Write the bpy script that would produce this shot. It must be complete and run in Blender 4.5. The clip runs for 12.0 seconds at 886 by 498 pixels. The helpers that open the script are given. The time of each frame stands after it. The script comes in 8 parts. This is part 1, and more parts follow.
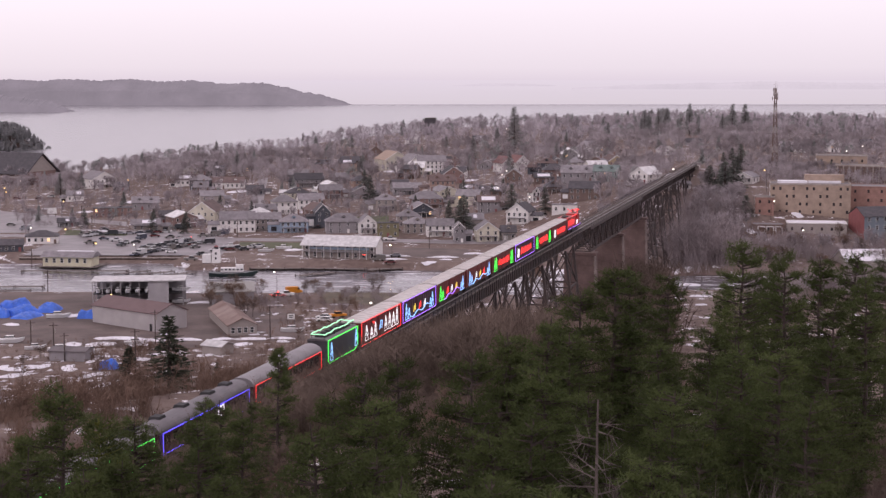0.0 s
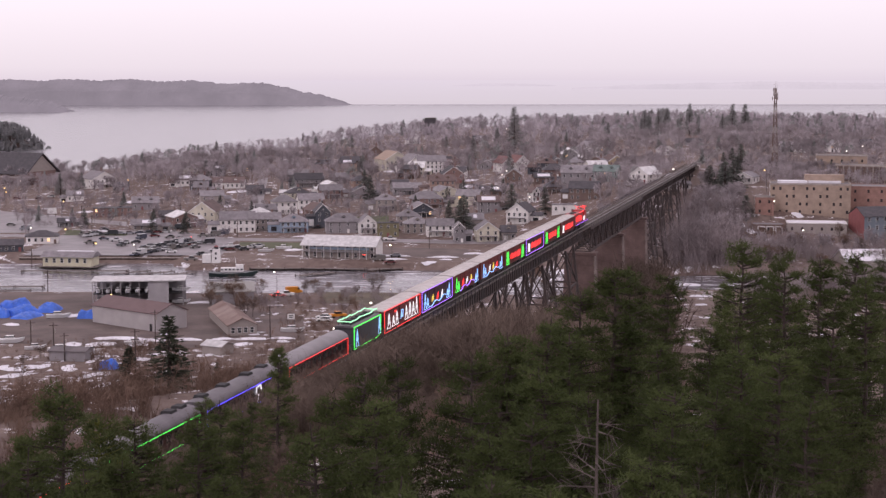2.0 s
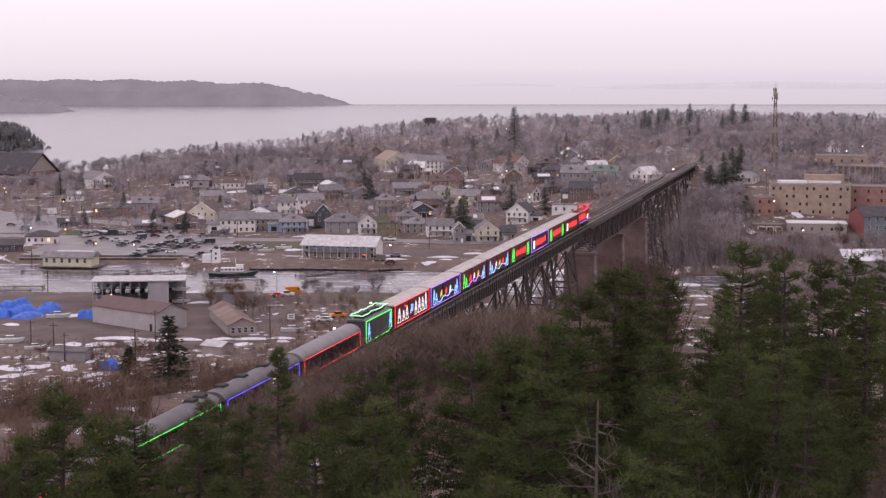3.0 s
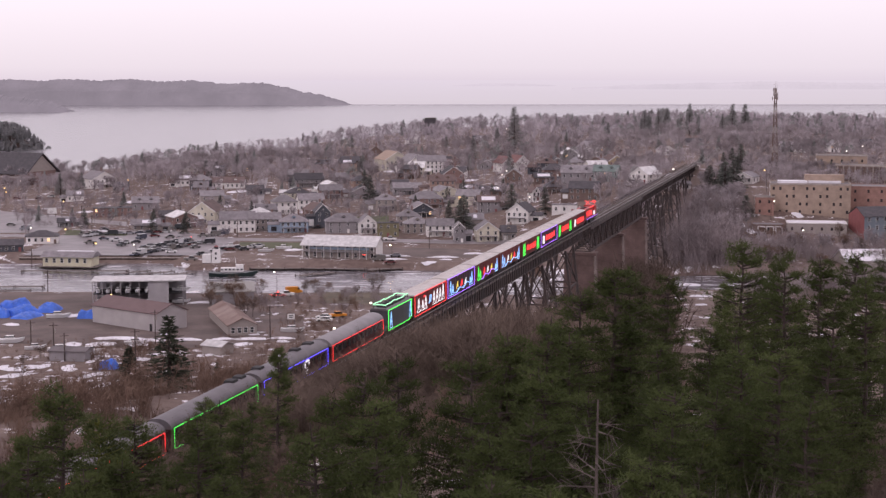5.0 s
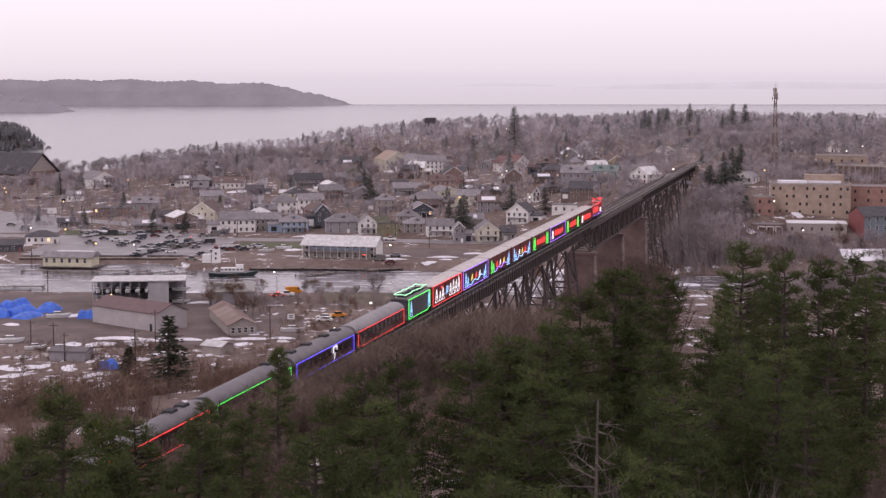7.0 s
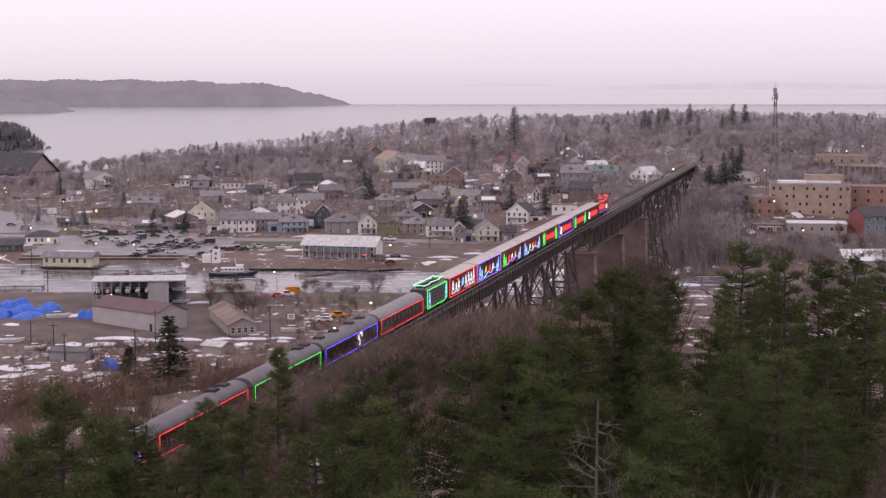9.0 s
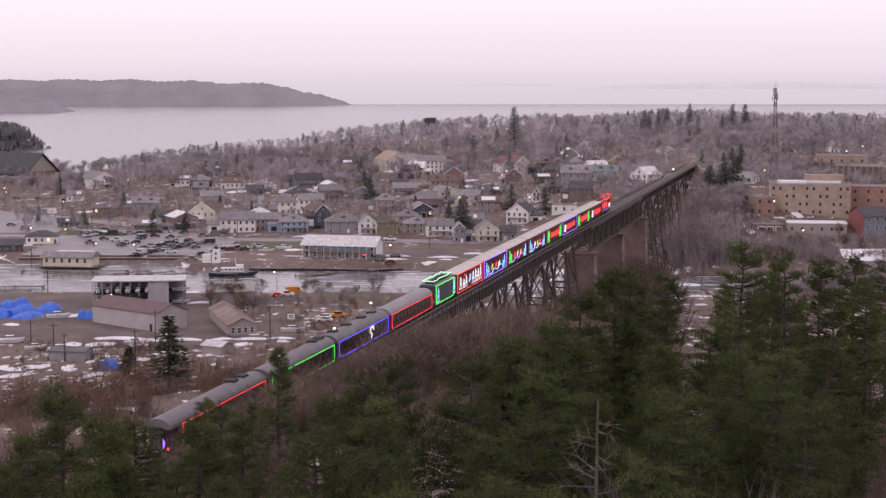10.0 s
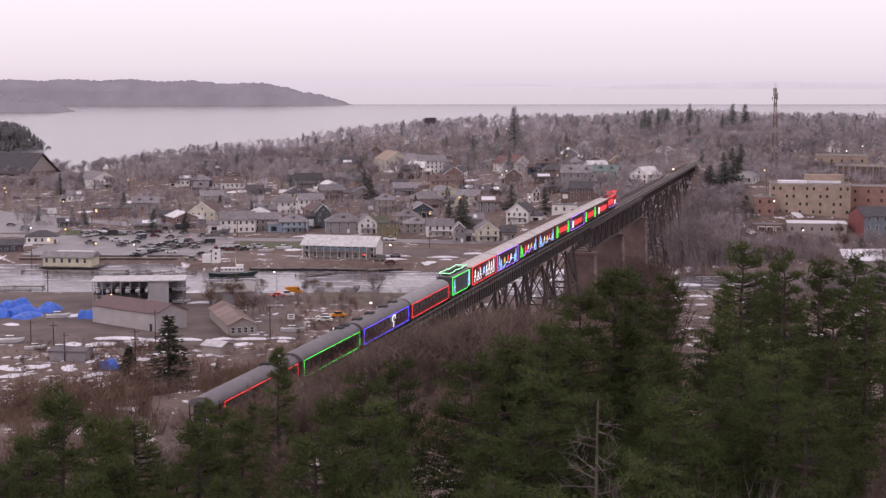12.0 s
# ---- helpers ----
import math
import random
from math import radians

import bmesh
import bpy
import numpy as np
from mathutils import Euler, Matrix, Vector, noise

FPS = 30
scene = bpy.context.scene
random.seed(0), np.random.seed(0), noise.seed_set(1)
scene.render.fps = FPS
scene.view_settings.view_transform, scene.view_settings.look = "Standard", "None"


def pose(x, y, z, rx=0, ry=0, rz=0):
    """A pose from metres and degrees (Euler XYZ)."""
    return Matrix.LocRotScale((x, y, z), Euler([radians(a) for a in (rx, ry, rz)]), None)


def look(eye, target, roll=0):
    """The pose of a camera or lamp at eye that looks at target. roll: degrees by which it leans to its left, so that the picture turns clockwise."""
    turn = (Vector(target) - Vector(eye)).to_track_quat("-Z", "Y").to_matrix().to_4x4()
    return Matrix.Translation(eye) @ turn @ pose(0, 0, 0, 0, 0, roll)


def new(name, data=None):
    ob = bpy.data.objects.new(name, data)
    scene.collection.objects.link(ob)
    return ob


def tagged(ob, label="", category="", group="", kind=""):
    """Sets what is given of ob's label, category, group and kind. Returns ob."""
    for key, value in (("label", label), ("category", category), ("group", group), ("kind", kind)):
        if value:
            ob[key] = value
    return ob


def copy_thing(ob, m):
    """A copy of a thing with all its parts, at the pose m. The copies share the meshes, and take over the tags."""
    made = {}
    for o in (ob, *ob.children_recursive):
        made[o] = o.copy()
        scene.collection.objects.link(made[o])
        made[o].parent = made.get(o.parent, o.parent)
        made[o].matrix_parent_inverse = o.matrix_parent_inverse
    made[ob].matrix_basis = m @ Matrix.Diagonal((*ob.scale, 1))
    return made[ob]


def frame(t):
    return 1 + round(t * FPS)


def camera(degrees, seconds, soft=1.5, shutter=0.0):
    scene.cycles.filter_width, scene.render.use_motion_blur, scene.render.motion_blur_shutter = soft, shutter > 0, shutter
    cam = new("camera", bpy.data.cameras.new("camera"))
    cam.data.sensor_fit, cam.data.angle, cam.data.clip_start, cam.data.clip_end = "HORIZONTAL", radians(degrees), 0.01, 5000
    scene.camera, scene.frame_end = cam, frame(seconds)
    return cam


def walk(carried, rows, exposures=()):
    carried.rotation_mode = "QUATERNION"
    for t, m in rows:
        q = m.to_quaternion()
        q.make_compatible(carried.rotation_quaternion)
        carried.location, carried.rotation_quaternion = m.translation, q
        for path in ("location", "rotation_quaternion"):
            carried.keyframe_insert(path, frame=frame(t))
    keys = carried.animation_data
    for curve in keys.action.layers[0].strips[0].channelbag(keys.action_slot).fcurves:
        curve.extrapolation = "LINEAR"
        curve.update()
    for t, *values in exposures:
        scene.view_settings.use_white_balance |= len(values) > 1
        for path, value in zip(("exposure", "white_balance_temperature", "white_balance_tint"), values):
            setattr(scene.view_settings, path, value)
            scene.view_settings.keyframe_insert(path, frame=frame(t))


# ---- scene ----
from itertools import product

# camera: a still telephoto view from a lookout tower, 70.5 m over the lake
EYE = (0.0, 0.0, 70.5)
LENS = 2 * math.degrees(math.atan(784 / 2750))
cam = camera(LENS, 12.0, soft=1.4)
VIEW = pose(*EYE, 90 - math.degrees(math.atan(300 / 2750)), 0, 0)
walk(cam, [(0.0, VIEW), (12.0, VIEW)])

# overcast late afternoon: a pale lilac cloud cover, a weak and very soft sun
world = bpy.data.worlds.new("overcast")
scene.world = world
world.use_nodes = True
wt = world.node_tree
wt.nodes.clear()
w_out = wt.nodes.new("ShaderNodeOutputWorld")
w_bg = wt.nodes.new("ShaderNodeBackground")
w_geo = wt.nodes.new("ShaderNodeTexCoord")
w_sep = wt.nodes.new("ShaderNodeSeparateXYZ")
w_map = wt.nodes.new("ShaderNodeMapRange")
w_ramp = wt.nodes.new("ShaderNodeValToRGB")
w_sky = wt.nodes.new("ShaderNodeTexSky")
w_sky.sky_type, w_sky.sun_disc = "NISHITA", False
w_sky.sun_elevation, w_sky.sun_rotation = radians(24), radians(-70)
w_mix = wt.nodes.new("ShaderNodeMix")
w_mix.data_type = "RGBA"
w_mix.inputs["Factor"].default_value = 0.008
w_map.inputs["From Min"].default_value, w_map.inputs["From Max"].default_value = -0.1, 0.4
els = w_ramp.color_ramp.elements
els[0].position, els[0].color = 0.0, (0.50, 0.43, 0.50, 1)
els[1].position, els[1].color = 1.0, (0.92, 0.805, 0.90, 1)
for p_, c_ in ((0.195, (0.64, 0.55, 0.64, 1)), (0.215, (0.72, 0.63, 0.71, 1)), (0.30, (0.86, 0.755, 0.845, 1))):
    e_ = els.new(p_)
    e_.color = c_
wt.links.new(w_geo.outputs["Generated"], w_sep.inputs[0])
wt.links.new(w_sep.outputs["Z"], w_map.inputs["Value"])
wt.links.new(w_map.outputs[0], w_ramp.inputs[0])
wt.links.new(w_ramp.outputs[0], w_mix.inputs["A"])
wt.links.new(w_sky.outputs[0], w_mix.inputs["B"])
wt.links.new(w_mix.outputs["Result"], w_bg.inputs[0])
w_bg.inputs[1].default_value = 1.15
wt.links.new(w_bg.outputs[0], w_out.inputs[0])

sun = new("sun", bpy.data.lights.new("sun", "SUN"))
sun.data.energy, sun.data.angle, sun.data.color = 0.5, radians(25), (1.0, 0.88, 0.92)
sun.matrix_world = look((-600, -220, 500), (0, 250, 0))
scene.view_settings.exposure = 0.0


# ---- the lie of the land ----
def smooth(t):
    t = np.clip(t, 0.0, 1.0)
    return t * t * (3 - 2 * t)


def wobble(x, y, s):
    return (np.sin(x / s + 1.3) * np.cos(y / (s * 1.27) + 0.4) + 0.5 * np.sin(x / (s * 0.43) + y / (s * 0.61)))


def ground(x, y):
    """Height over the lake: lookout hill, river with two low banks, town rising to a ridge, lake."""
    x, y = np.asarray(x, float), np.asarray(y, float)
    a = x / np.maximum(y, 60.0)
    bank = np.interp(a, [-0.3, -0.1, -0.05, 0, 0.05, 0.1, 0.15, 0.3], [2.6, 2.8, 4.5, 8, 14, 21, 28, 22])
    peak = np.interp(a, [-0.3, -0.24, -0.19, -0.1, -0.05, 0, 0.1, 0.16, 0.3], [3, 3, 9, 15, 21, 25, 29, 32, 28])
    ridge = np.interp(a, [-0.3, -0.2, -0.1, 0, 0.1, 0.3], [1050, 1000, 1100, 1300, 1350, 1400])
    far = np.interp(a, [-0.3, -0.24, -0.19, -0.1, 0, 0.1, 0.2], [1100, 1110, 1130, 1250, 1450, 1560, 1620])
    start = np.interp(a, [0, 0.1, 0.2], [625, 600, 570])
    z = 2.6 + (bank - 2.6) * smooth((y - start) / 110)
    z = z + (peak - bank) * np.clip((y - 700) / (ridge - 700), 0, 1)
    z = z + 0.45 * wobble(x, y, 37) * smooth((y - 640) / 100)
    z = z + (-8 - z) * smooth((y - far) / 130)
    hump = 1 - ((x + 505) / 105) ** 2 - ((y - 1600) / 75) ** 2
    z = np.maximum(z, -8 + 22 * smooth(hump * 1.6))
    harbour = smooth((-94 - x) / 12)
    mid = 539 + 4 * np.sin(x / 70) * (1 - harbour) - 14 * np.exp(-((x - 60) / 60) ** 2) + 9 * harbour
    half = 36 - 12 * smooth((x - 20) / 60) + 9 * harbour
    s = smooth((half + 6 - np.abs(y - mid)) / 9)
    z = z + (-3.0 - z) * s
    near = smooth((290 - y - 0.35 * np.clip(x, 0, 40) + 1.2 * np.minimum(x + 27, 0)) / 105)
    z = z + (34.5 + 0.035 * (150 - y).clip(-60, 150) - z) * near + 0.5 * wobble(x, y, 23) * near
    # bench for the railway on both sides of the viaduct
    along = (x - 0.22) * 0.2495 + (y - 268.53) * 0.9684
    off = np.abs((x - 0.22) * 0.9684 - (y - 268.53) * 0.2495)
    ends = np.maximum(smooth((-88 - along) / 12), smooth((along - 445) / 12) * smooth((640 - along) / 60))
    return z + (31.1 - z) * ends * smooth((12 - off) / 7)


# ---- materials ----
MATS = {}


def mat(name, col, rough=0.8, var=0.15, scale=1.5, metal=0.0, bump=0.0, col2=None, rnd=0.0, spec=0.3, fine=9.0, detail_bump=None):
    """A base colour broken up by noise at two sizes, with an optional second colour in patches, bump, and a shift per object."""
    if name in MATS:
        return MATS[name]
    m = bpy.data.materials.new(name)
    m.use_nodes = True
    t = m.node_tree
    b = t.nodes["Principled BSDF"]
    b.inputs["Roughness"].default_value, b.inputs["Metallic"].default_value = rough, metal
    b.inputs["Specular IOR Level"].default_value = spec
    tc = t.nodes.new("ShaderNodeTexCoord")
    n1, n2 = t.nodes.new("ShaderNodeTexNoise"), t.nodes.new("ShaderNodeTexNoise")
    n1.inputs["Scale"].default_value, n2.inputs["Scale"].default_value = scale, scale * fine
    n1.inputs["Detail"].default_value = n2.inputs["Detail"].default_value = 4
    for n in (n1, n2):
        t.links.new(tc.outputs["Object"], n.inputs["Vector"])
    r = t.nodes.new("ShaderNodeValToRGB")
    c2 = col2 or tuple(c * (1 - var * 1.6) for c in col)
    r.color_ramp.elements[0].color, r.color_ramp.elements[1].color = (*c2, 1), (*[min(1, c * (1 + var * 0.6)) for c in col], 1)
    r.color_ramp.elements[0].position, r.color_ramp.elements[1].position = 0.32, 0.66
    t.links.new(n1.outputs["Fac"], r.inputs[0])
    hsv = t.nodes.new("ShaderNodeHueSaturation")
    mp = t.nodes.new("ShaderNodeMapRange")
    mp.inputs["To Min"].default_value, mp.inputs["To Max"].default_value = 1 - var, 1 + var
    t.links.new(n2.outputs["Fac"], mp.inputs["Value"])
    t.links.new(r.outputs[0], hsv.inputs["Color"])
    if rnd:
        oi, mr, mu = t.nodes.new("ShaderNodeObjectInfo"), t.nodes.new("ShaderNodeMapRange"), t.nodes.new("ShaderNodeMath")
        mr.inputs["To Min"].default_value, mr.inputs["To Max"].default_value = 1 - rnd, 1 + rnd
        t.links.new(oi.outputs["Random"], mr.inputs["Value"])
        mu.operation = "MULTIPLY"
        t.links.new(mr.outputs[0], mu.inputs[0])
        t.links.new(mp.outputs[0], mu.inputs[1])
        t.links.new(mu.outputs[0], hsv.inputs["Value"])
    else:
        t.links.new(mp.outputs[0], hsv.inputs["Value"])
    t.links.new(hsv.outputs[0], b.inputs["Base Color"])
    if bump:
        bp = t.nodes.new("ShaderNodeBump")
        bp.inputs["Strength"].default_value, bp.inputs["Distance"].default_value = bump, 0.1
        t.links.new(n2.outputs["Fac"], bp.inputs["Height"])
        t.links.new(bp.outputs[0], b.inputs["Normal"])
    MATS[name] = m
    return m


def glow(name, col, strength):
    if name in MATS:
        return MATS[name]
    m = bpy.data.materials.new(name)
    m.use_nodes = True
    b = m.node_tree.nodes["Principled BSDF"]
    b.inputs["Base Color"].default_value = (*[c * 0.5 + 0.05 for c in col], 1)
    b.inputs["Emission Color"].default_value = (*col, 1)
    b.inputs["Emission Strength"].default_value = strength
    MATS[name] = m
    return m


def palette(name, cols, rough=0.4, spec=0.5, metal=0.0):
    """One paint of several, picked per object."""
    m = bpy.data.materials.new(name)
    m.use_nodes = True
    t = m.node_tree
    b = t.nodes["Principled BSDF"]
    b.inputs["Roughness"].default_value, b.inputs["Specular IOR Level"].default_value, b.inputs["Metallic"].default_value = rough, spec, metal
    oi, r = t.nodes.new("ShaderNodeObjectInfo"), t.nodes.new("ShaderNodeValToRGB")
    r.color_ramp.interpolation = "CONSTANT"
    e = r.color_ramp.elements
    e[0].color = (*cols[0], 1)
    e[1].position, e[1].color = 1 / len(cols), (*cols[1], 1)
    for i in range(2, len(cols)):
        e.new(i / len(cols)).color = (*cols[i], 1)
    t.links.new(oi.outputs["Random"], r.inputs[0])
    t.links.new(r.outputs[0], b.inputs["Base Color"])
    return m


def land_material():
    """Winter ground: brown grass, bare earth and thawing snow in patches."""
    m = bpy.data.materials.new("winter_ground")
    m.use_nodes = True
    t = m.node_tree
    b = t.nodes["Principled BSDF"]
    b.inputs["Roughness"].default_value, b.inputs["Specular IOR Level"].default_value = 0.9, 0.15
    geo = t.nodes.new("ShaderNodeNewGeometry")

    def noise_at(scale, detail=5, rough=0.6):
        n = t.nodes.new("ShaderNodeTexNoise")
        n.inputs["Scale"].default_value, n.inputs["Detail"].default_value, n.inputs["Roughness"].default_value = scale, detail, rough
        t.links.new(geo.outputs["Position"], n.inputs["Vector"])
        return n

    def ramp(src, a, ca, b_, cb):
        r = t.nodes.new("ShaderNodeValToRGB")
        r.color_ramp.elements[0].position, r.color_ramp.elements[0].color = a, (*ca, 1)
        r.color_ramp.elements[1].position, r.color_ramp.elements[1].color = b_, (*cb, 1)
        t.links.new(src.outputs["Fac"], r.inputs[0])
        return r

    earth = ramp(noise_at(0.03), 0.38, (0.115, 0.078, 0.068), 0.62, (0.20, 0.155, 0.14))
    grass = ramp(noise_at(0.35), 0.35, (0.10, 0.07, 0.06), 0.65, (0.21, 0.162, 0.14))
    mix = t.nodes.new("ShaderNodeMix")
    mix.data_type = "RGBA"
    mix.inputs["Factor"].default_value = 0.5
    t.links.new(earth.outputs[0], mix.inputs["A"])
    t.links.new(grass.outputs[0], mix.inputs["B"])
    snow = ramp(noise_at(0.16, 7, 0.76), 0.585, (0, 0, 0), 0.61, (1, 1, 1))
    mix2 = t.nodes.new("ShaderNodeMix")
    mix2.data_type = "RGBA"
    t.links.new(snow.outputs[0], mix2.inputs["Factor"])
    t.links.new(mix.outputs["Result"], mix2.inputs["A"])
    mix2.inputs["B"].default_value = (0.70, 0.68, 0.71, 1)
    t.links.new(mix2.outputs["Result"], b.inputs["Base Color"])
    bp = t.nodes.new("ShaderNodeBump")
    bp.inputs["Distance"].default_value, bp.inputs["Strength"].default_value = 0.3, 0.6
    t.links.new(noise_at(1.2).outputs["Fac"], bp.inputs["Height"])
    t.links.new(bp.outputs[0], b.inputs["Normal"])
    return m


def water_material():
    """Cold grey water, half covered by thin ice in the river, with small ripples."""
    m = bpy.data.materials.new("lake_water")
    m.use_nodes = True
    t = m.node_tree
    b = t.nodes["Principled BSDF"]
    b.inputs["Base Color"].default_value = (0.10, 0.09, 0.10, 1)
    b.inputs["Roughness"].default_value = 0.22
    b.inputs["IOR"].default_value = 1.33
    geo = t.nodes.new("ShaderNodeNewGeometry")
    n = t.nodes.new("ShaderNodeTexNoise")
    n.inputs["Scale"].default_value, n.inputs["Detail"].default_value = 0.045, 6
    t.links.new(geo.outputs["Position"], n.inputs["Vector"])
    r = t.nodes.new("ShaderNodeValToRGB")
    r.color_ramp.elements[0].position, r.color_ramp.elements[0].color = 0.45, (0.13, 0.12, 0.13, 1)
    r.color_ramp.elements[1].position, r.color_ramp.elements[1].color = 0.62, (0.22, 0.205, 0.225, 1)
    t.links.new(n.outputs["Fac"], r.inputs[0])
    # rotten ice in streaks, in the sheltered river only
    mp, n3, r3 = t.nodes.new("ShaderNodeMapping"), t.nodes.new("ShaderNodeTexNoise"), t.nodes.new("ShaderNodeValToRGB")
    mp.inputs["Scale"].default_value = (0.05, 0.16, 1.0)
    n3.inputs["Scale"].default_value, n3.inputs["Detail"].default_value, n3.inputs["Roughness"].default_value = 1.0, 8, 0.72
    t.links.new(geo.outputs["Position"], mp.inputs["Vector"])
    t.links.new(mp.outputs[0], n3.inputs["Vector"])
    r3.color_ramp.elements[0].position, r3.color_ramp.elements[1].position = 0.53, 0.63
    t.links.new(n3.outputs["Fac"], r3.inputs[0])
    sep, lim, mul = t.nodes.new("ShaderNodeSeparateXYZ"), t.nodes.new("ShaderNodeMapRange"), t.nodes.new("ShaderNodeMath")
    lim.inputs["From Min"].default_value, lim.inputs["From Max"].default_value = 640, 600
    t.links.new(geo.outputs["Position"], sep.inputs[0])
    t.links.new(sep.outputs["Y"], lim.inputs["Value"])
    mul.operation = "MULTIPLY"
    t.links.new(lim.outputs[0], mul.inputs[0])
    t.links.new(r3.outputs[0], mul.inputs[1])
    ice = t.nodes.new("ShaderNodeMix")
    ice.data_type = "RGBA"
    ice.inputs["B"].default_value = (0.55, 0.53, 0.56, 1)
    t.links.new(mul.outputs[0], ice.inputs["Factor"])
    t.links.new(r.outputs[0], ice.inputs["A"])
    t.links.new(ice.outputs["Result"], b.inputs["Base Color"])
    rg = t.nodes.new("ShaderNodeMapRange")
    rg.inputs["To Min"].default_value, rg.inputs["To Max"].default_value = 0.2, 0.65
    t.links.new(mul.outputs[0], rg.inputs["Value"])
    t.links.new(rg.outputs[0], b.inputs["Roughness"])
    n2 = t.nodes.new("ShaderNodeTexNoise")
    n2.inputs["Scale"].default_value, n2.inputs["Detail"].default_value = 0.6, 3
    t.links.new(geo.outputs["Position"], n2.inputs["Vector"])
    bp = t.nodes.new("ShaderNodeBump")
    bp.inputs["Strength"].default_value, bp.inputs["Distance"].default_value = 0.25, 0.12
    t.links.new(n2.outputs["Fac"], bp.inputs["Height"])
    t.links.new(bp.outputs[0], b.inputs["Normal"])
    return m


STEEL = mat("weathered_steel", (0.050, 0.042, 0.042), 0.75, 0.3, 0.4, 0.0, 0.1, (0.066, 0.047, 0.043))
STONE = mat("pier_masonry", (0.145, 0.098, 0.09), 0.9, 0.2, 0.25, 0, 0.3)
COPING = mat("pale_concrete", (0.36, 0.31, 0.28), 0.9, 0.15, 0.6)
QUOIN = mat("quoin_stone", (0.25, 0.205, 0.19), 0.9, 0.25, 0.5, 0, 0.2)
TIE = mat("old_timber", (0.16, 0.135, 0.125), 0.9, 0.25, 0.8)
RAIL = mat("worn_rail", (0.30, 0.27, 0.27), 0.45, 0.1, 1.0, 0.7)
BALLAST = mat("ballast", (0.17, 0.145, 0.14), 0.95, 0.25, 1.5, 0, 0.4)
GLASS = mat("dark_window_glass", (0.03, 0.03, 0.035), 0.12, 0.1, 1, 0, 0, None, 0, 0.6)
BLACK = mat("black_iron", (0.03, 0.028, 0.03), 0.7, 0.2, 1.0)


# ---- mesh helpers ----
def part(name, bm, material, parent=None, label=""):
    """Links a bmesh as one mesh object, as a part of parent where one is given."""
    me = bpy.data.meshes.new(name)
    bm.to_mesh(me)
    bm.free()
    me.materials.append(material)
    ob = new(name, me)
    ob.parent = parent
    return tagged(ob, label)


def thing(name, m, label, category, group=""):
    ob = new(name)
    ob.empty_display_size = 0.3
    ob.matrix_basis = m
    return tagged(ob, label, category, group)


def share(name, ob, parent, m):
    """Another object on the mesh of ob."""
    o = new(name, ob.data)
    o.parent = parent
    o.matrix_basis = m
    return o


QUADS = ((0, 1, 3, 2), (4, 6, 7, 5), (0, 4, 5, 1), (2, 3, 7, 6), (0, 2, 6, 4), (1, 5, 7, 3))


def box(bm, c, s, top=1.0):
    """A box by centre and size; top narrows its upper face."""
    vs = []
    for i, j, k in product((-1, 1), repeat=3):
        f = top if k > 0 else 1.0
        vs.append(bm.verts.new((c[0] + i * s[0] / 2 * f, c[1] + j * s[1] / 2 * f, c[2] + k * s[2] / 2)))
    for q in QUADS:
        bm.faces.new([vs[i] for i in q])


def beam(bm, p, q, w, h=None):
    """A bar from p to q."""
    p, q = Vector(p), Vector(q)
    d = (q - p).normalized()
    up = Vector((0, 0, 1)) if abs(d.z) < 0.95 else Vector((0, 1, 0))
    a = d.cross(up).normalized() * w / 2
    b = a.cross(d).normalized() * (h or w) / 2
    vs = [bm.verts.new(e + i * a + j * b) for e in (p, q) for i in (-1, 1) for j in (-1, 1)]
    for f in QUADS:
        bm.faces.new([vs[i] for i in f])


def tube(bm, p, q, r1, r2, n=8, caps=True):
    p, q = Vector(p), Vector(q)
    d = (q - p).normalized()
    up = Vector((0, 0, 1)) if abs(d.z) < 0.95 else Vector((0, 1, 0))
    a = d.cross(up).normalized()
    b = a.cross(d).normalized()
    rings = [[bm.verts.new(e + r * (math.cos(k * math.tau / n) * a + math.sin(k * math.tau / n) * b)) for k in range(n)] for e, r in ((p, r1), (q, r2))]
    for k in range(n):
        bm.faces.new((rings[0][k], rings[0][(k + 1) % n], rings[1][(k + 1) % n], rings[1][k]))
    if caps:
        bm.faces.new(rings[0][::-1])
        bm.faces.new(rings[1])


def prism(bm, outline, axis, lo, hi):
    """An outline of (a, b) swept along axis 0 (x) or 1 (y) from lo to hi."""
    put = (lambda a, b, s: (s, a, b)) if axis == 0 else (lambda a, b, s: (a, s, b))
    ends = [[bm.verts.new(put(a, b, s)) for a, b in outline] for s in (lo, hi)]
    n = len(outline)
    for k in range(n):
        bm.faces.new((ends[0][k], ends[0][(k + 1) % n], ends[1][(k + 1) % n], ends[1][k]))
    bm.faces.new(ends[0][::-1])
    bm.faces.new(ends[1])


def mesh_of(name, verts, faces, material, parent=None):
    me = bpy.data.meshes.new(name)
    me.from_pydata(verts, [], faces)
    me.materials.append(material)
    ob = new(name, me)
    ob.parent = parent
    return ob


